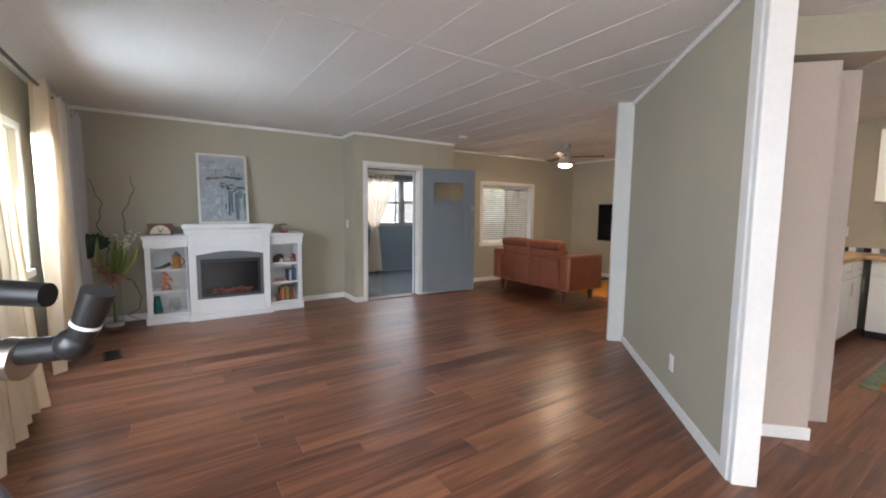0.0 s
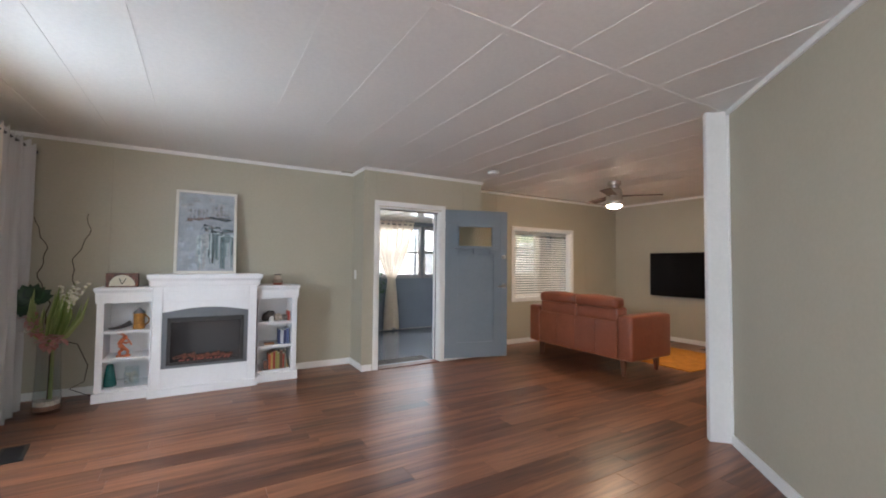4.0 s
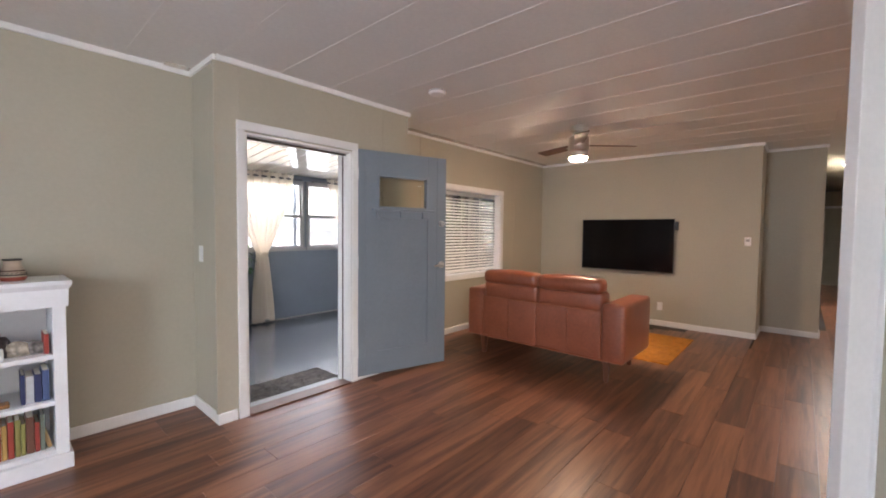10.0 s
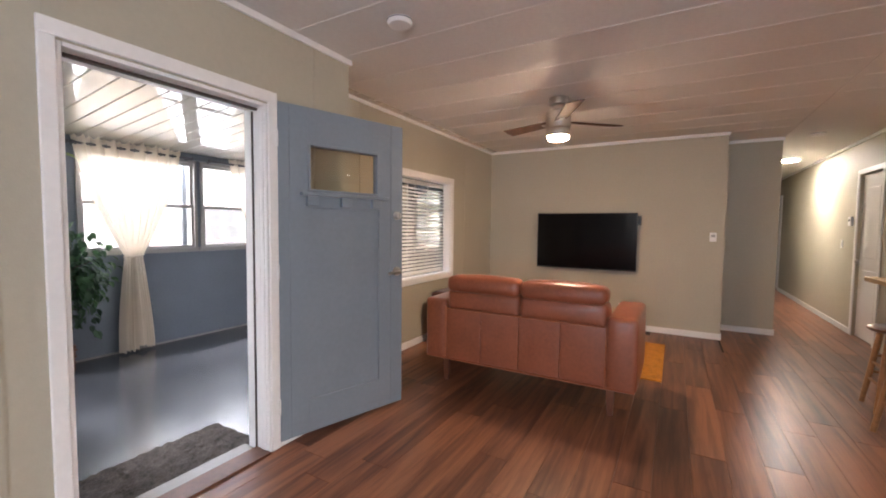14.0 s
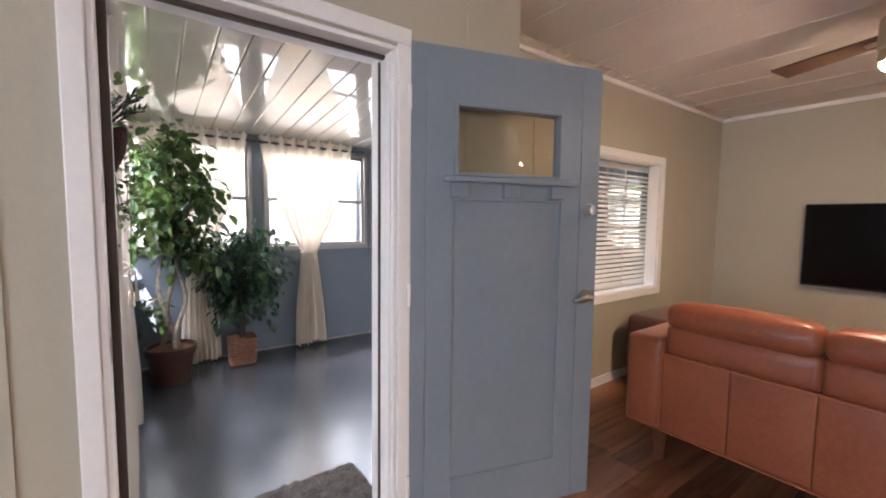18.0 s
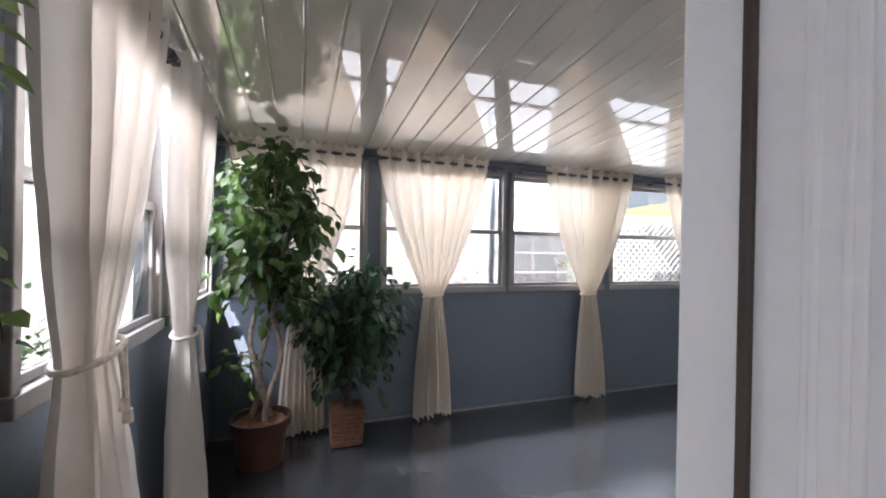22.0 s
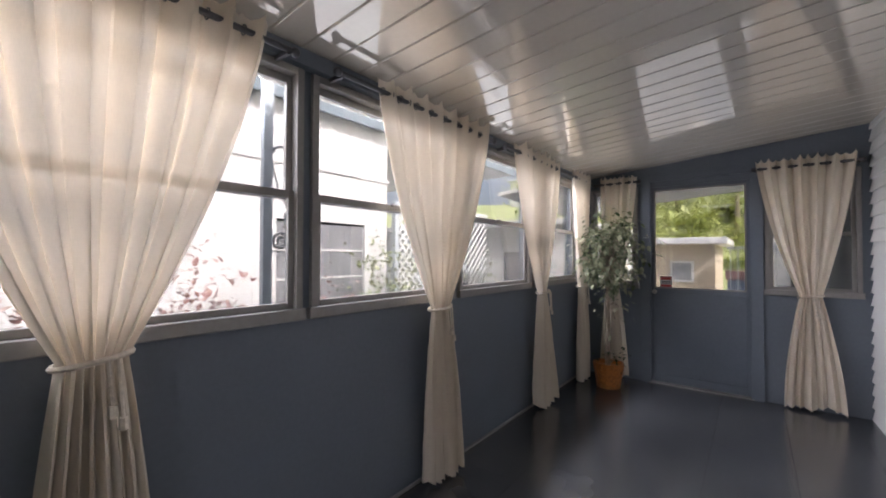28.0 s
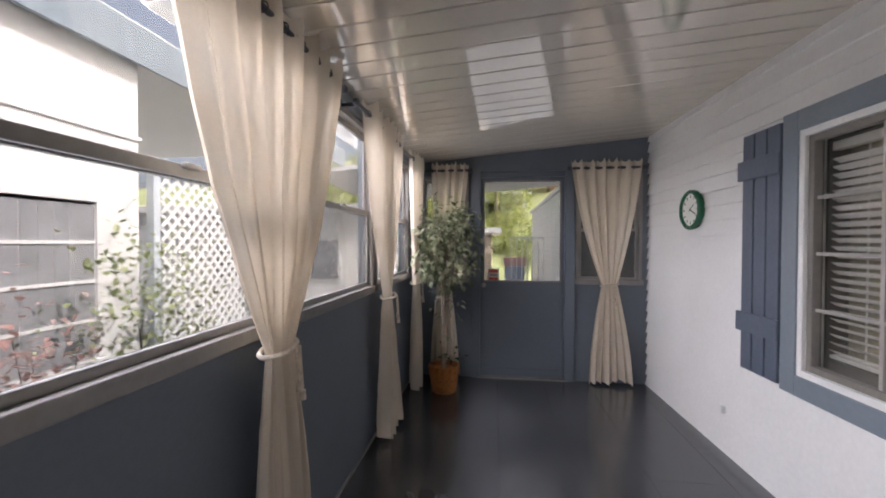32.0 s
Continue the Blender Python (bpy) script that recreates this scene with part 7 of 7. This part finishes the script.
cp = thing("porch_eave", pose(0, 0, -0.75), "pale blue-grey porch eave post with a scrolled iron bracket", "post")
EXP = (5.20, 9.90)
bm = bmesh.new()
box(bm, EXP[0] - 0.028, EXP[0] + 0.028, EXP[1] - 0.02, EXP[1] + 0.02, 0, 3.0, bevel=0.006)
part("post", bm, POSTM, cp)
bm = bmesh.new()
def scroll(cx, cz, r, turns, flip):
    pts = []
    for k in range(26):
        a = turns * 2 * math.pi * k / 25
        q = r * (1 - 0.72 * k / 25)
        pts.append((EXP[0] + 0.03 + cx + flip * q * math.cos(a), EXP[1], cz + q * math.sin(a)))
    for p, q in zip(pts, pts[1:]):
        cyl(bm, p, q, 0.008, n=6)
scroll(0.055, 2.10, 0.055, 1.6, 1)
scroll(0.065, 2.60, 0.06, 0.6, -1)
for p, q in (((0.0, 2.55), (0.04, 2.40)), ((0.04, 2.40), (0.105, 2.28)), ((0.105, 2.28), (0.11, 2.10)), ((0.0, 2.05), (0.055, 2.04)), ((0.085, 2.18), (0.12, 2.18)), ((0.085, 2.18), (0.085, 2.27)), ((0.12, 2.18), (0.12, 2.27)), ((0.085, 2.27), (0.12, 2.27)), ((0.06, 1.66), (0.10, 1.66)), ((0.06, 1.76), (0.10, 1.76)), ((0.06, 1.66), (0.06, 1.76)), ((0.10, 1.66), (0.10, 1.76)), ((0.0, 1.62), (0.11, 1.62))):
    cyl(bm, (EXP[0] + 0.03 + p[0], EXP[1], p[1]), (EXP[0] + 0.03 + q[0], EXP[1], q[1]), 0.006, n=6)
part("scroll_bracket", bm, material("grey_iron", (0.42, 0.43, 0.45), 0.5, vary=0.1), cp)

lt = thing("lattice_panel", pose(8.32, 11.85, -0.75), "white diamond lattice panel with vines", "lattice")
LW, LH = 2.4, 2.75
WHITEP = material("white_lattice_vinyl", (0.82, 0.82, 0.80), 0.5, vary=0.03)
for sgn in (1, -1):
    for k in range(-19, 26):
        c = k * 0.14
        x0, x1 = max(0.0, c if sgn > 0 else c - LH), min(LW, c + LH if sgn > 0 else c)
        if x1 - x0 < 0.08:
            continue
        za = (x0 - c) if sgn > 0 else (c - x0)
        zb = (x1 - c) if sgn > 0 else (c - x1)
        za, zb = min(max(za, 0), LH), min(max(zb, 0), LH)
        bm = bmesh.new()
        y = 0.0 if sgn > 0 else 0.012
        d = Vector((x1 - x0, 0, zb - za)).normalized()
        n_ = Vector((-d.z, 0, d.x)) * 0.02
        p, q = Vector((x0, y, za)), Vector((x1, y, zb))
        f1 = [bm.verts.new(v) for v in (p - n_, q - n_, q + n_, p + n_)]
        f2 = [bm.verts.new(v + Vector((0, 0.01, 0))) for v in (p - n_, q - n_, q + n_, p + n_)]
        bm.faces.new(f1), bm.faces.new(f2[::-1])
        for j in range(4):
            bm.faces.new((f1[j], f2[j], f2[(j + 1) % 4], f1[(j + 1) % 4]))
        part("lath", bm, WHITEP, lt)
boxpart("edge_post", (-0.12, -0.04, -0.02, 0.06, 0, LH + 0.05), POSTM, lt)
boxpart("top_rail", (-0.04, LW, -0.02, 0.06, LH, LH + 0.06), WHITEP, lt)

REDLEAF = leafy("reddish_shrub_leaf", (0.50, 0.27, 0.24), (0.68, 0.52, 0.46))
GREENLEAF = leafy("garden_leaf", (0.22, 0.28, 0.11), (0.52, 0.55, 0.30))
HEDGELEAF = leafy("hedge_leaf", (0.05, 0.10, 0.035), (0.16, 0.24, 0.10))
ro = random.Random(31)


def shrub(x, y, z, rx, ry, rz, n, mat, label, size=0.06):
    t = thing("shrub", pose(x, y, z), label, "shrub")
    for k in range(7):
        bm = bmesh.new()
        a = ro.uniform(0, 6.28)
        q = Vector((rx * 0.8 * math.cos(a) * ro.random(), ry * 0.8 * math.sin(a), rz * ro.uniform(0.8, 1.7)))
        twig(bm, [Vector((0.05 * math.cos(a), 0.05 * math.sin(a), 0)), q * 0.5 + Vector((0, 0, 0.05)), q], 0.008, 0.003, 5)
        part("stem", bm, DARKBARK, t)
    for k in range(8):
        bm = bmesh.new()
        c = Vector((ro.uniform(-1, 1) * rx, ro.uniform(-1, 1) * ry, rz + ro.uniform(-0.8, 0.8) * rz))
        for _ in range(n // 8):
            o = Vector((ro.gauss(0, rx * 0.3), ro.gauss(0, ry * 0.3), ro.gauss(0, rz * 0.3)))
            leaf(bm, c + o, Vector((ro.uniform(-1, 1), ro.uniform(-1, 1), ro.uniform(-0.6, 0.9))), Vector((0, 0, 1)), size * ro.uniform(0.6, 1.3))
        part("leaf_clump", bm, mat, t)["kind"] = "stuff"
    return t


for x, y, mat, lab in ((3.2, 11.0, REDLEAF, "reddish flowering shrub against the neighbour's wall"), (4.2, 11.1, REDLEAF, "reddish flowering shrub against the neighbour's wall"), (4.95, 11.05, REDLEAF, "reddish flowering shrub against the neighbour's wall"), (5.7, 11.1, REDLEAF, "reddish flowering shrub against the neighbour's wall"), (6.9, 11.35, REDLEAF, "reddish shrub under the louvred window"), (7.7, 11.3, GREENLEAF, "green shrub beside the lattice")):
    shrub(x, y, -0.75, 0.5, 0.25, 0.92 if mat is REDLEAF else 0.95, 1200, mat, lab, 0.06)
for x in (8.6, 9.3, 10.0, 10.8):
    shrub(x, 12.4, -0.75, 0.5, 0.4, 1.1, 480, GREENLEAF, "green vines and shrubs behind the lattice", 0.08)
for y in (7.6, 8.2, 8.9, 9.8):
    shrub(0.95, y, -0.75, 0.5, 0.4, 1.0, 900, HEDGELEAF, "tall green hedge shrub outside the west windows", 0.10)
shrub(0.4, 9.6, -0.75, 0.6, 0.9, 0.85, 420, GREENLEAF, "green garden shrubs outside the west windows", 0.08)
shrub(0.2, 8.6, -0.75, 0.6, 0.45, 0.8, 420, GREENLEAF, "green garden shrubs outside the west windows", 0.08)


# towards the east: drive, railing, sheds, hill and trees
def tree(x, y, z, hgt, r, mat, label, n=30, per=110, size=0.28):
    t = thing("tree", pose(x, y, z), label, "tree")
    bm = bmesh.new()
    twig(bm, [Vector((0, 0, 0)), Vector((0.08, 0, hgt * 0.3)), Vector((0, 0.05, hgt * 0.6)), Vector((0.0, 0, hgt * 0.85))], 0.16, 0.05, 9)
    for k in range(6):
        a = k * 1.05
        twig(bm, [Vector((0, 0, hgt * (0.35 + 0.07 * k))), Vector((r * 0.7 * math.cos(a), r * 0.7 * math.sin(a), hgt * (0.6 + 0.05 * k)))], 0.05, 0.02, 6)
    part("trunk", bm, DARKBARK, t)
    bm = bmesh.new()
    for k in range(n):
        a, q = ro.uniform(0, 6.28), r * math.sqrt(ro.random())
        c = Vector((q * math.cos(a), q * math.sin(a), hgt * ro.uniform(0.5, 1.0)))
        for _ in range(per):
            o = Vector((ro.gauss(0, 1), ro.gauss(0, 1), ro.gauss(0, 0.8))) * r * 0.22
            leaf(bm, c + o, Vector((ro.uniform(-1, 1), ro.uniform(-1, 1), ro.uniform(-1, 0.6))), Vector((0, 0, 1)), size * ro.uniform(0.6, 1.3), 0.6)
    part("crown", bm, mat, t)["kind"] = "stuff"
    return t


TREELEAF = leafy("pale_tree_leaf", (0.36, 0.42, 0.12), (0.66, 0.68, 0.32))
LAWN = material("hill_grass", (0.44, 0.48, 0.22), 0.9, vary=0.3, scale=0.6, bump=0.6, bump_scale=6, fine=6)
bm = bmesh.new()
hx = []
for i in range(41):
    row = []
    for j in range(41):
        x, y = 24 + 60 * i / 40, -30 + 90 * j / 40
        z = -0.76 + 11.0 * (1 - math.exp(-max(0.0, x - 25) / 16)) + 0.6 * noise.noise(Vector((x * 0.15, y * 0.15, 0))) * min(1, (x - 24) / 6)
        row.append(bm.verts.new((x, y, z)))
    hx.append(row)
for p, q in zip(hx, hx[1:]):
    for j in range(40):
        bm.faces.new((p[j], q[j], q[j + 1], p[j + 1]))
structure("hill", bm, LAWN, "bright green hillside with grass", "hill", True)
for x, y, hgt, r in ((22, 13.0, 5.5, 2.2), (32, 12.0, 5.0, 2.4), (34, 16.5, 6, 2.6), (27, 17.5, 5, 2.2), (38, 6, 6, 3), (36, 12, 5, 2.4)):
    zz = -0.76 + 11.0 * (1 - math.exp(-max(0.0, x - 25) / 16)) if x > 25 else -0.76
    tree(x, y, zz - 0.2, hgt, r, TREELEAF, "leafy garden tree on the hillside")
tree(37, 4.4, 4.6, 3.0, 1.5, leafy("orange_tree_leaf", (0.42, 0.20, 0.07), (0.62, 0.34, 0.16)), "orange-leaved tree on the hillside", 16, 70)
YELLOWLEAF = leafy("yellow_green_leaf", (0.40, 0.46, 0.12), (0.66, 0.68, 0.28))
for k in range(14):
    x, y = 26.5 + 0.45 * (k * 5 % 14), 5.6 + 0.5 * k
    shrub(x, y, -0.76 + 11.0 * (1 - math.exp(-(x - 25) / 16)) - 0.2, 0.9, 0.8, 0.8 + 0.1 * (k % 3), 420, YELLOWLEAF, "bright yellow-green shrub on the hillside", 0.2)
palm = thing("palm_tree", pose(30, 8.45, 2.0), "slender palm tree on the hillside", "tree")
bm = bmesh.new()
twig(bm, [Vector((0, 0, 0)), Vector((0.06, 0, 1.3)), Vector((0.03, 0, 2.7))], 0.13, 0.09, 8)
part("trunk", bm, BARK, palm)
for k in range(13):
    a = k * 2.4
    bm = bmesh.new()
    for j in range(7):
        q = Vector((0.15 * j * math.cos(a), 0.15 * j * math.sin(a), 2.7 + 0.16 * j - 0.042 * j * j))
        leaf(bm, q, Vector((math.cos(a + 0.6), math.sin(a + 0.6), -0.3)), Vector((0, 0, 1)), 0.5, 0.14)
        leaf(bm, q, Vector((math.cos(a - 0.6), math.sin(a - 0.6), -0.3)), Vector((0, 0, 1)), 0.5, 0.14)
    part("frond", bm, GREENLEAF, palm)
TAN = material("tan_plaster", (0.60, 0.50, 0.37), 0.8, vary=0.1)


def house(name, x0, x1, y0, y1, z0, hgt, mat, label, wins=()):
    t = thing(name, pose(x0, y0, z0), label, "house")
    w_, d_ = x1 - x0, y1 - y0
    boxpart("wall", (0, w_, 0, d_, 0, hgt), mat, t)
    boxpart("roof", (-0.3, w_ + 0.3, -0.3, d_ + 0.3, hgt, hgt + 0.18), WHITE, t, 0.02)
    for a, b, c, e in wins:
        w1 = boxpart("window", (-0.03, 0.0, a, b, c, e), WHITE, t)
        boxpart("pane", (-0.04, -0.031, a + 0.06, b - 0.06, c + 0.06, e - 0.06), LOUVRE, w1)
    return t


house("shed", 17.5, 21, 8.62, 10.3, -0.75, 2.38, TAN, "tan plastered shed with a pale flat roof", [(0.5, 1.1, 1.3, 1.9)])
house("hill_house", 32, 35, 6.4, 8.2, 2.9, 1.6, STUCCO, "small white house on the hillside", [(0.3, 0.8, 0.5, 1.2), (1.0, 1.5, 0.5, 1.2)])
house("white_house", 14.5, 22, 11.7, 19, -0.75, 2.85, STUCCO, "long white house beyond the drive", [(0.7, 1.9, 1.1, 2.2), (3.0, 4.2, 1.1, 2.2)])
house("west_house", -9.0, -3.2, 4.5, 15.0, -0.75, 3.1, material("pale_teal_siding", (0.36, 0.45, 0.46), 0.6, vary=0.08), "pale teal neighbouring house beyond the hedge")
house("hill_house", 32.5, 35, 8.95, 9.95, 2.9, 1.2, material("grey_roof_panel", (0.30, 0.31, 0.33), 0.6, vary=0.1), "low grey house on the hillside", [(0.2, 0.7, 0.4, 0.9)])
house("hill_house", 44, 50, 13, 19, 6.6, 3.0, STUCCO, "white house on the hillside", [(0.8, 2.4, 0.8, 2.2), (3.4, 5.0, 0.8, 2.2)])
house("hill_house", 42, 48, 22, 28, 6.0, 3.0, STUCCO, "white house on the hillside", [(0.8, 2.4, 0.8, 2.2)])
ah = thing("side_annex", pose(10.2, 5.97, -0.75), "white lap-sided annex beside the drive", "house")
for k in range(27):
    z = 0.11 * k
    boxpart("siding_board", (0.0, 6.8, 1.40, 1.45, z, z + 0.105), SIDING, ah)
boxpart("end_wall", (-0.02, 0.0, 0, 1.46, 0, 2.97), SIDING, ah)
boxpart("roof", (-0.1, 6.9, -0.3, 1.50, 2.97, 3.05), WHITE, ah)
rl = thing("railing", pose(14.0, 7.42, -0.75, 0, 0, 90), "white stair railing with square balusters", "railing")
for k in range(7):
    boxpart("baluster", (0.12 * k - 0.012, 0.12 * k + 0.012, -0.012, 0.012, 0, 2.18), WHITEP, rl)
boxpart("top_rail", (-0.05, 0.77, -0.03, 0.03, 2.18, 2.23), WHITEP, rl)
boxpart("bottom_rail", (-0.05, 0.77, -0.02, 0.02, 1.20, 1.24), WHITEP, rl)
aw = thing("awning", pose(9.15, 6.5, 2.3), "white flat awning outside the porch door", "awning")
bm = bmesh.new()
vs = box(bm, 0, 2.6, 0, 4.2, 0, 0.05)
for v in vs:
    v.co.z += 0.10 - 0.083 * (v.co.y - 1.1) - 0.035 * v.co.x
part("panel", bm, WHITE, aw)
for x, y in ((2.5, 0.1), (2.5, 4.1)):
    boxpart("post", (x, x + 0.06, y, y + 0.06, -3.05, -0.04), POSTM, aw)
for x, y in ((12.5, 9.9), (15.0, 10.5), (16.2, 10.7)):
    shrub(x, y, -0.75, 0.6, 0.4, 0.5, 380, GREENLEAF, "bright green shrub beside the drive", 0.08)
bn = thing("wheelie_bin", pose(15.2, 7.75, -0.75), "blue and red lidded bin beside the drive", "bin")
boxpart("body", (0, 0.5, 0, 0.5, 0, 1.5), material("blue_plastic", (0.28, 0.33, 0.42), 0.5, vary=0.1), bn, 0.03)
boxpart("lid", (-0.03, 0.53, -0.03, 0.53, 1.5, 1.72), material("faded_red_plastic", (0.50, 0.27, 0.24), 0.5, vary=0.1), bn, 0.02)
# unseen roof added so that no sky light falls on the ceilings from above
bm = bmesh.new()
box(bm, XW - 0.6, HX + 0.5, -3.0, 6.6, H + 0.12, H + 0.3)
structure("roof", bm, WHITE, "unseen flat roof added to block sky light", "roof")
# ---- floor pieces, last ----
def plank_material():
    m = bpy.data.materials.new("walnut_plank")
    m.use_nodes = True
    n, l = m.node_tree.nodes, m.node_tree.links
    b = n["Principled BSDF"]
    oi, ge = n.new("ShaderNodeObjectInfo"), n.new("ShaderNodeNewGeometry")
    rnd_ = n.new("ShaderNodeMath")
    l.new(oi.outputs["Random"], rnd_.inputs[0]), l.new(ge.outputs["Random Per Island"], rnd_.inputs[1])
    fr = n.new("ShaderNodeMath")
    fr.operation = "FRACT"
    l.new(rnd_.outputs[0], fr.inputs[0])
    tc, mp = n.new("ShaderNodeTexCoord"), n.new("ShaderNodeMapping")
    mp.inputs["Scale"].default_value = (1.1, 17, 17)
    l.new(tc.outputs["Object"], mp.inputs["Vector"])
    off = n.new("ShaderNodeMath")
    off.operation = "MULTIPLY"
    off.inputs[1].default_value = 43.0
    l.new(fr.outputs[0], off.inputs[0])
    g1, g2 = n.new("ShaderNodeTexNoise"), n.new("ShaderNodeTexNoise")
    for g, s in ((g1, 1.0), (g2, 4.0)):
        g.noise_dimensions = "4D"
        g.inputs["Scale"].default_value, g.inputs["Detail"].default_value, g.inputs["Distortion"].default_value = s, 4, 0.6
        l.new(mp.outputs["Vector"], g.inputs["Vector"]), l.new(off.outputs[0], g.inputs["W"])
    mixv = n.new("ShaderNodeMath")
    mixv.operation = "MULTIPLY_ADD"
    mixv.inputs[1].default_value = 0.35
    l.new(g2.outputs["Fac"], mixv.inputs[0]), l.new(g1.outputs["Fac"], mixv.inputs[2])
    tone = n.new("ShaderNodeMath")
    tone.operation = "MULTIPLY_ADD"
    tone.inputs[1].default_value = 0.26
    l.new(fr.outputs[0], tone.inputs[0]), l.new(mixv.outputs[0], tone.inputs[2])
    ramp = n.new("ShaderNodeValToRGB")
    e = ramp.color_ramp.elements
    e[0].position, e[0].color = 0.45, (0.036, 0.015, 0.010, 1)
    e[1].position, e[1].color = 1.0, (0.29, 0.125, 0.064, 1)
    k = e.new(0.72)
    k.color = (0.135, 0.055, 0.031, 1)
    l.new(tone.outputs[0], ramp.inputs["Fac"]), l.new(ramp.outputs["Color"], b.inputs["Base Color"])
    rr = n.new("ShaderNodeMapRange")
    rr.inputs["To Min"].default_value, rr.inputs["To Max"].default_value = 0.27, 0.38
    l.new(g2.outputs["Fac"], rr.inputs["Value"]), l.new(rr.outputs["Result"], b.inputs["Roughness"])
    b.inputs["IOR"].default_value = 1.44
    bp = n.new("ShaderNodeBump")
    bp.inputs["Strength"].default_value, bp.inputs["Distance"].default_value = 0.06, 0.004
    l.new(g2.outputs["Fac"], bp.inputs["Height"]), l.new(bp.outputs["Normal"], b.inputs["Normal"])
    return m


PLANK = plank_material()
PWD, PLN = 0.18, 1.22


def plank_verts(bm, x0, x1, y0, y1):
    g = 0.0004
    c = 0.0010
    a = [(x0 + g, y0 + g), (x1 - g, y0 + g), (x1 - g, y1 - g), (x0 + g, y1 - g)]
    i = [(x0 + g + c, y0 + g + c), (x1 - g - c, y0 + g + c), (x1 - g - c, y1 - g - c), (x0 + g + c, y1 - g - c)]
    lo = [bm.verts.new((*p, -0.007)) for p in a]
    md = [bm.verts.new((*p, -0.0015)) for p in a]
    hi = [bm.verts.new((*p, 0.0)) for p in i]
    for k in range(4):
        j = (k + 1) % 4
        bm.faces.new((lo[k], lo[j], md[j], md[k]))
        bm.faces.new((md[k], md[j], hi[j], hi[k]))
    bm.faces.new(hi)


shapes = {}
rp = random.Random(3)
rest = bmesh.new()
row, y = 0, 2.0 - PWD * 24
while y < 6.6:
    y1 = y + PWD
    x = XW - rp.uniform(0, PLN)
    while x < HX:
        x1 = x + PLN
        a, b = max(x, XW), min(x1, HX)
        ym = (y + y1) / 2
        yl, yh = max(y, -2.4), min(y1, YF if (a + b) / 2 < JX0 else YN)
        if y1 > YD and a < JX1 and b > JX0:
            if a < JX0:
                b = JX0
            elif b > JX1:
                a = JX1
            else:
                yh = min(yh, YD)
            if y < YD and (a >= JX1 or b <= JX0):
                plank_verts(rest, max(x, JX0), min(x1, JX1), yl, YD)
        if (a + b) / 2 > XT and y < 3.6 < y1:
            yh = 3.6
        elif (a + b) / 2 > XT and y1 > 3.6:
            a = b
        elif b > XT and y1 > 3.6:
            b = XT
        if a > 8.9 and (y1 > 3.0 or y < 0.3):
            a = b
        if b - a > 0.03 and yh - yl > 0.02:
            near = 1.6 < ym < 6.6 and b < 8.0 and a > -0.7
            if near:
                key = (round(b - a, 2), round(yh - yl, 3))
                if key not in shapes:
                    q = bmesh.new()
                    plank_verts(q, 0, b - a, 0, yh - yl)
                    shapes[key] = mesh_of(q, "plank", PLANK)
                o = new("plank", shapes[key])
                o.parent = floor
                o.location = (a, yl, 0)
            else:
                plank_verts(rest, a, b, yl, yh)
        x = x1
    y, row = y1, row + 1
o = part("far_planks", rest, PLANK, floor)
o["kind"] = "stuff"


def tile_material():
    m = bpy.data.materials.new("slate_vinyl_tile")
    m.use_nodes = True
    n, l = m.node_tree.nodes, m.node_tree.links
    b = n["Principled BSDF"]
    oi, ge = n.new("ShaderNodeObjectInfo"), n.new("ShaderNodeNewGeometry")
    g1 = n.new("ShaderNodeTexNoise")
    g1.inputs["Scale"].default_value, g1.inputs["Detail"].default_value = 2.2, 3
    l.new(ge.outputs["Position"], g1.inputs["Vector"])
    ad = n.new("ShaderNodeMath")
    ad.operation = "MULTIPLY_ADD"
    ad.inputs[1].default_value = 0.12
    l.new(oi.outputs["Random"], ad.inputs[0]), l.new(g1.outputs["Fac"], ad.inputs[2])
    ramp = n.new("ShaderNodeValToRGB")
    e = ramp.color_ramp.elements
    e[0].position, e[0].color = 0.22, (0.018, 0.019, 0.022, 1)
    e[1].position, e[1].color = 0.95, (0.092, 0.094, 0.099, 1)
    l.new(ad.outputs[0], ramp.inputs["Fac"]), l.new(ramp.outputs["Color"], b.inputs["Base Color"])
    rr = n.new("ShaderNodeMapRange")
    rr.inputs["To Min"].default_value, rr.inputs["To Max"].default_value = 0.21, 0.26
    l.new(oi.outputs["Random"], rr.inputs["Value"]), l.new(rr.outputs["Result"], b.inputs["Roughness"])
    b.inputs["IOR"].default_value = 2.1
    return m


TILE = tile_material()
tiles = {}
ty, tr = PY1, 0
while ty > 6.25:
    y0 = max(ty - 0.46, 6.25)
    tx = PX0 - 0.46 * (tr % 2)
    while tx < PX1:
        a, b = max(tx, PX0 - 0.02), min(tx + 0.92, PX1)
        if b - a > 0.02:
            key = (round(b - a, 2), round(ty - y0, 2))
            if key not in tiles:
                q = bmesh.new()
                plank_verts(q, 0, b - a, 0, ty - y0)
                tiles[key] = mesh_of(q, "floor_tile", TILE)
            o = new("floor_tile", tiles[key])
            o.parent = porch_floor
            o.location = (a, y0, PF)
        tx += 0.92
    ty, tr = y0, tr + 1
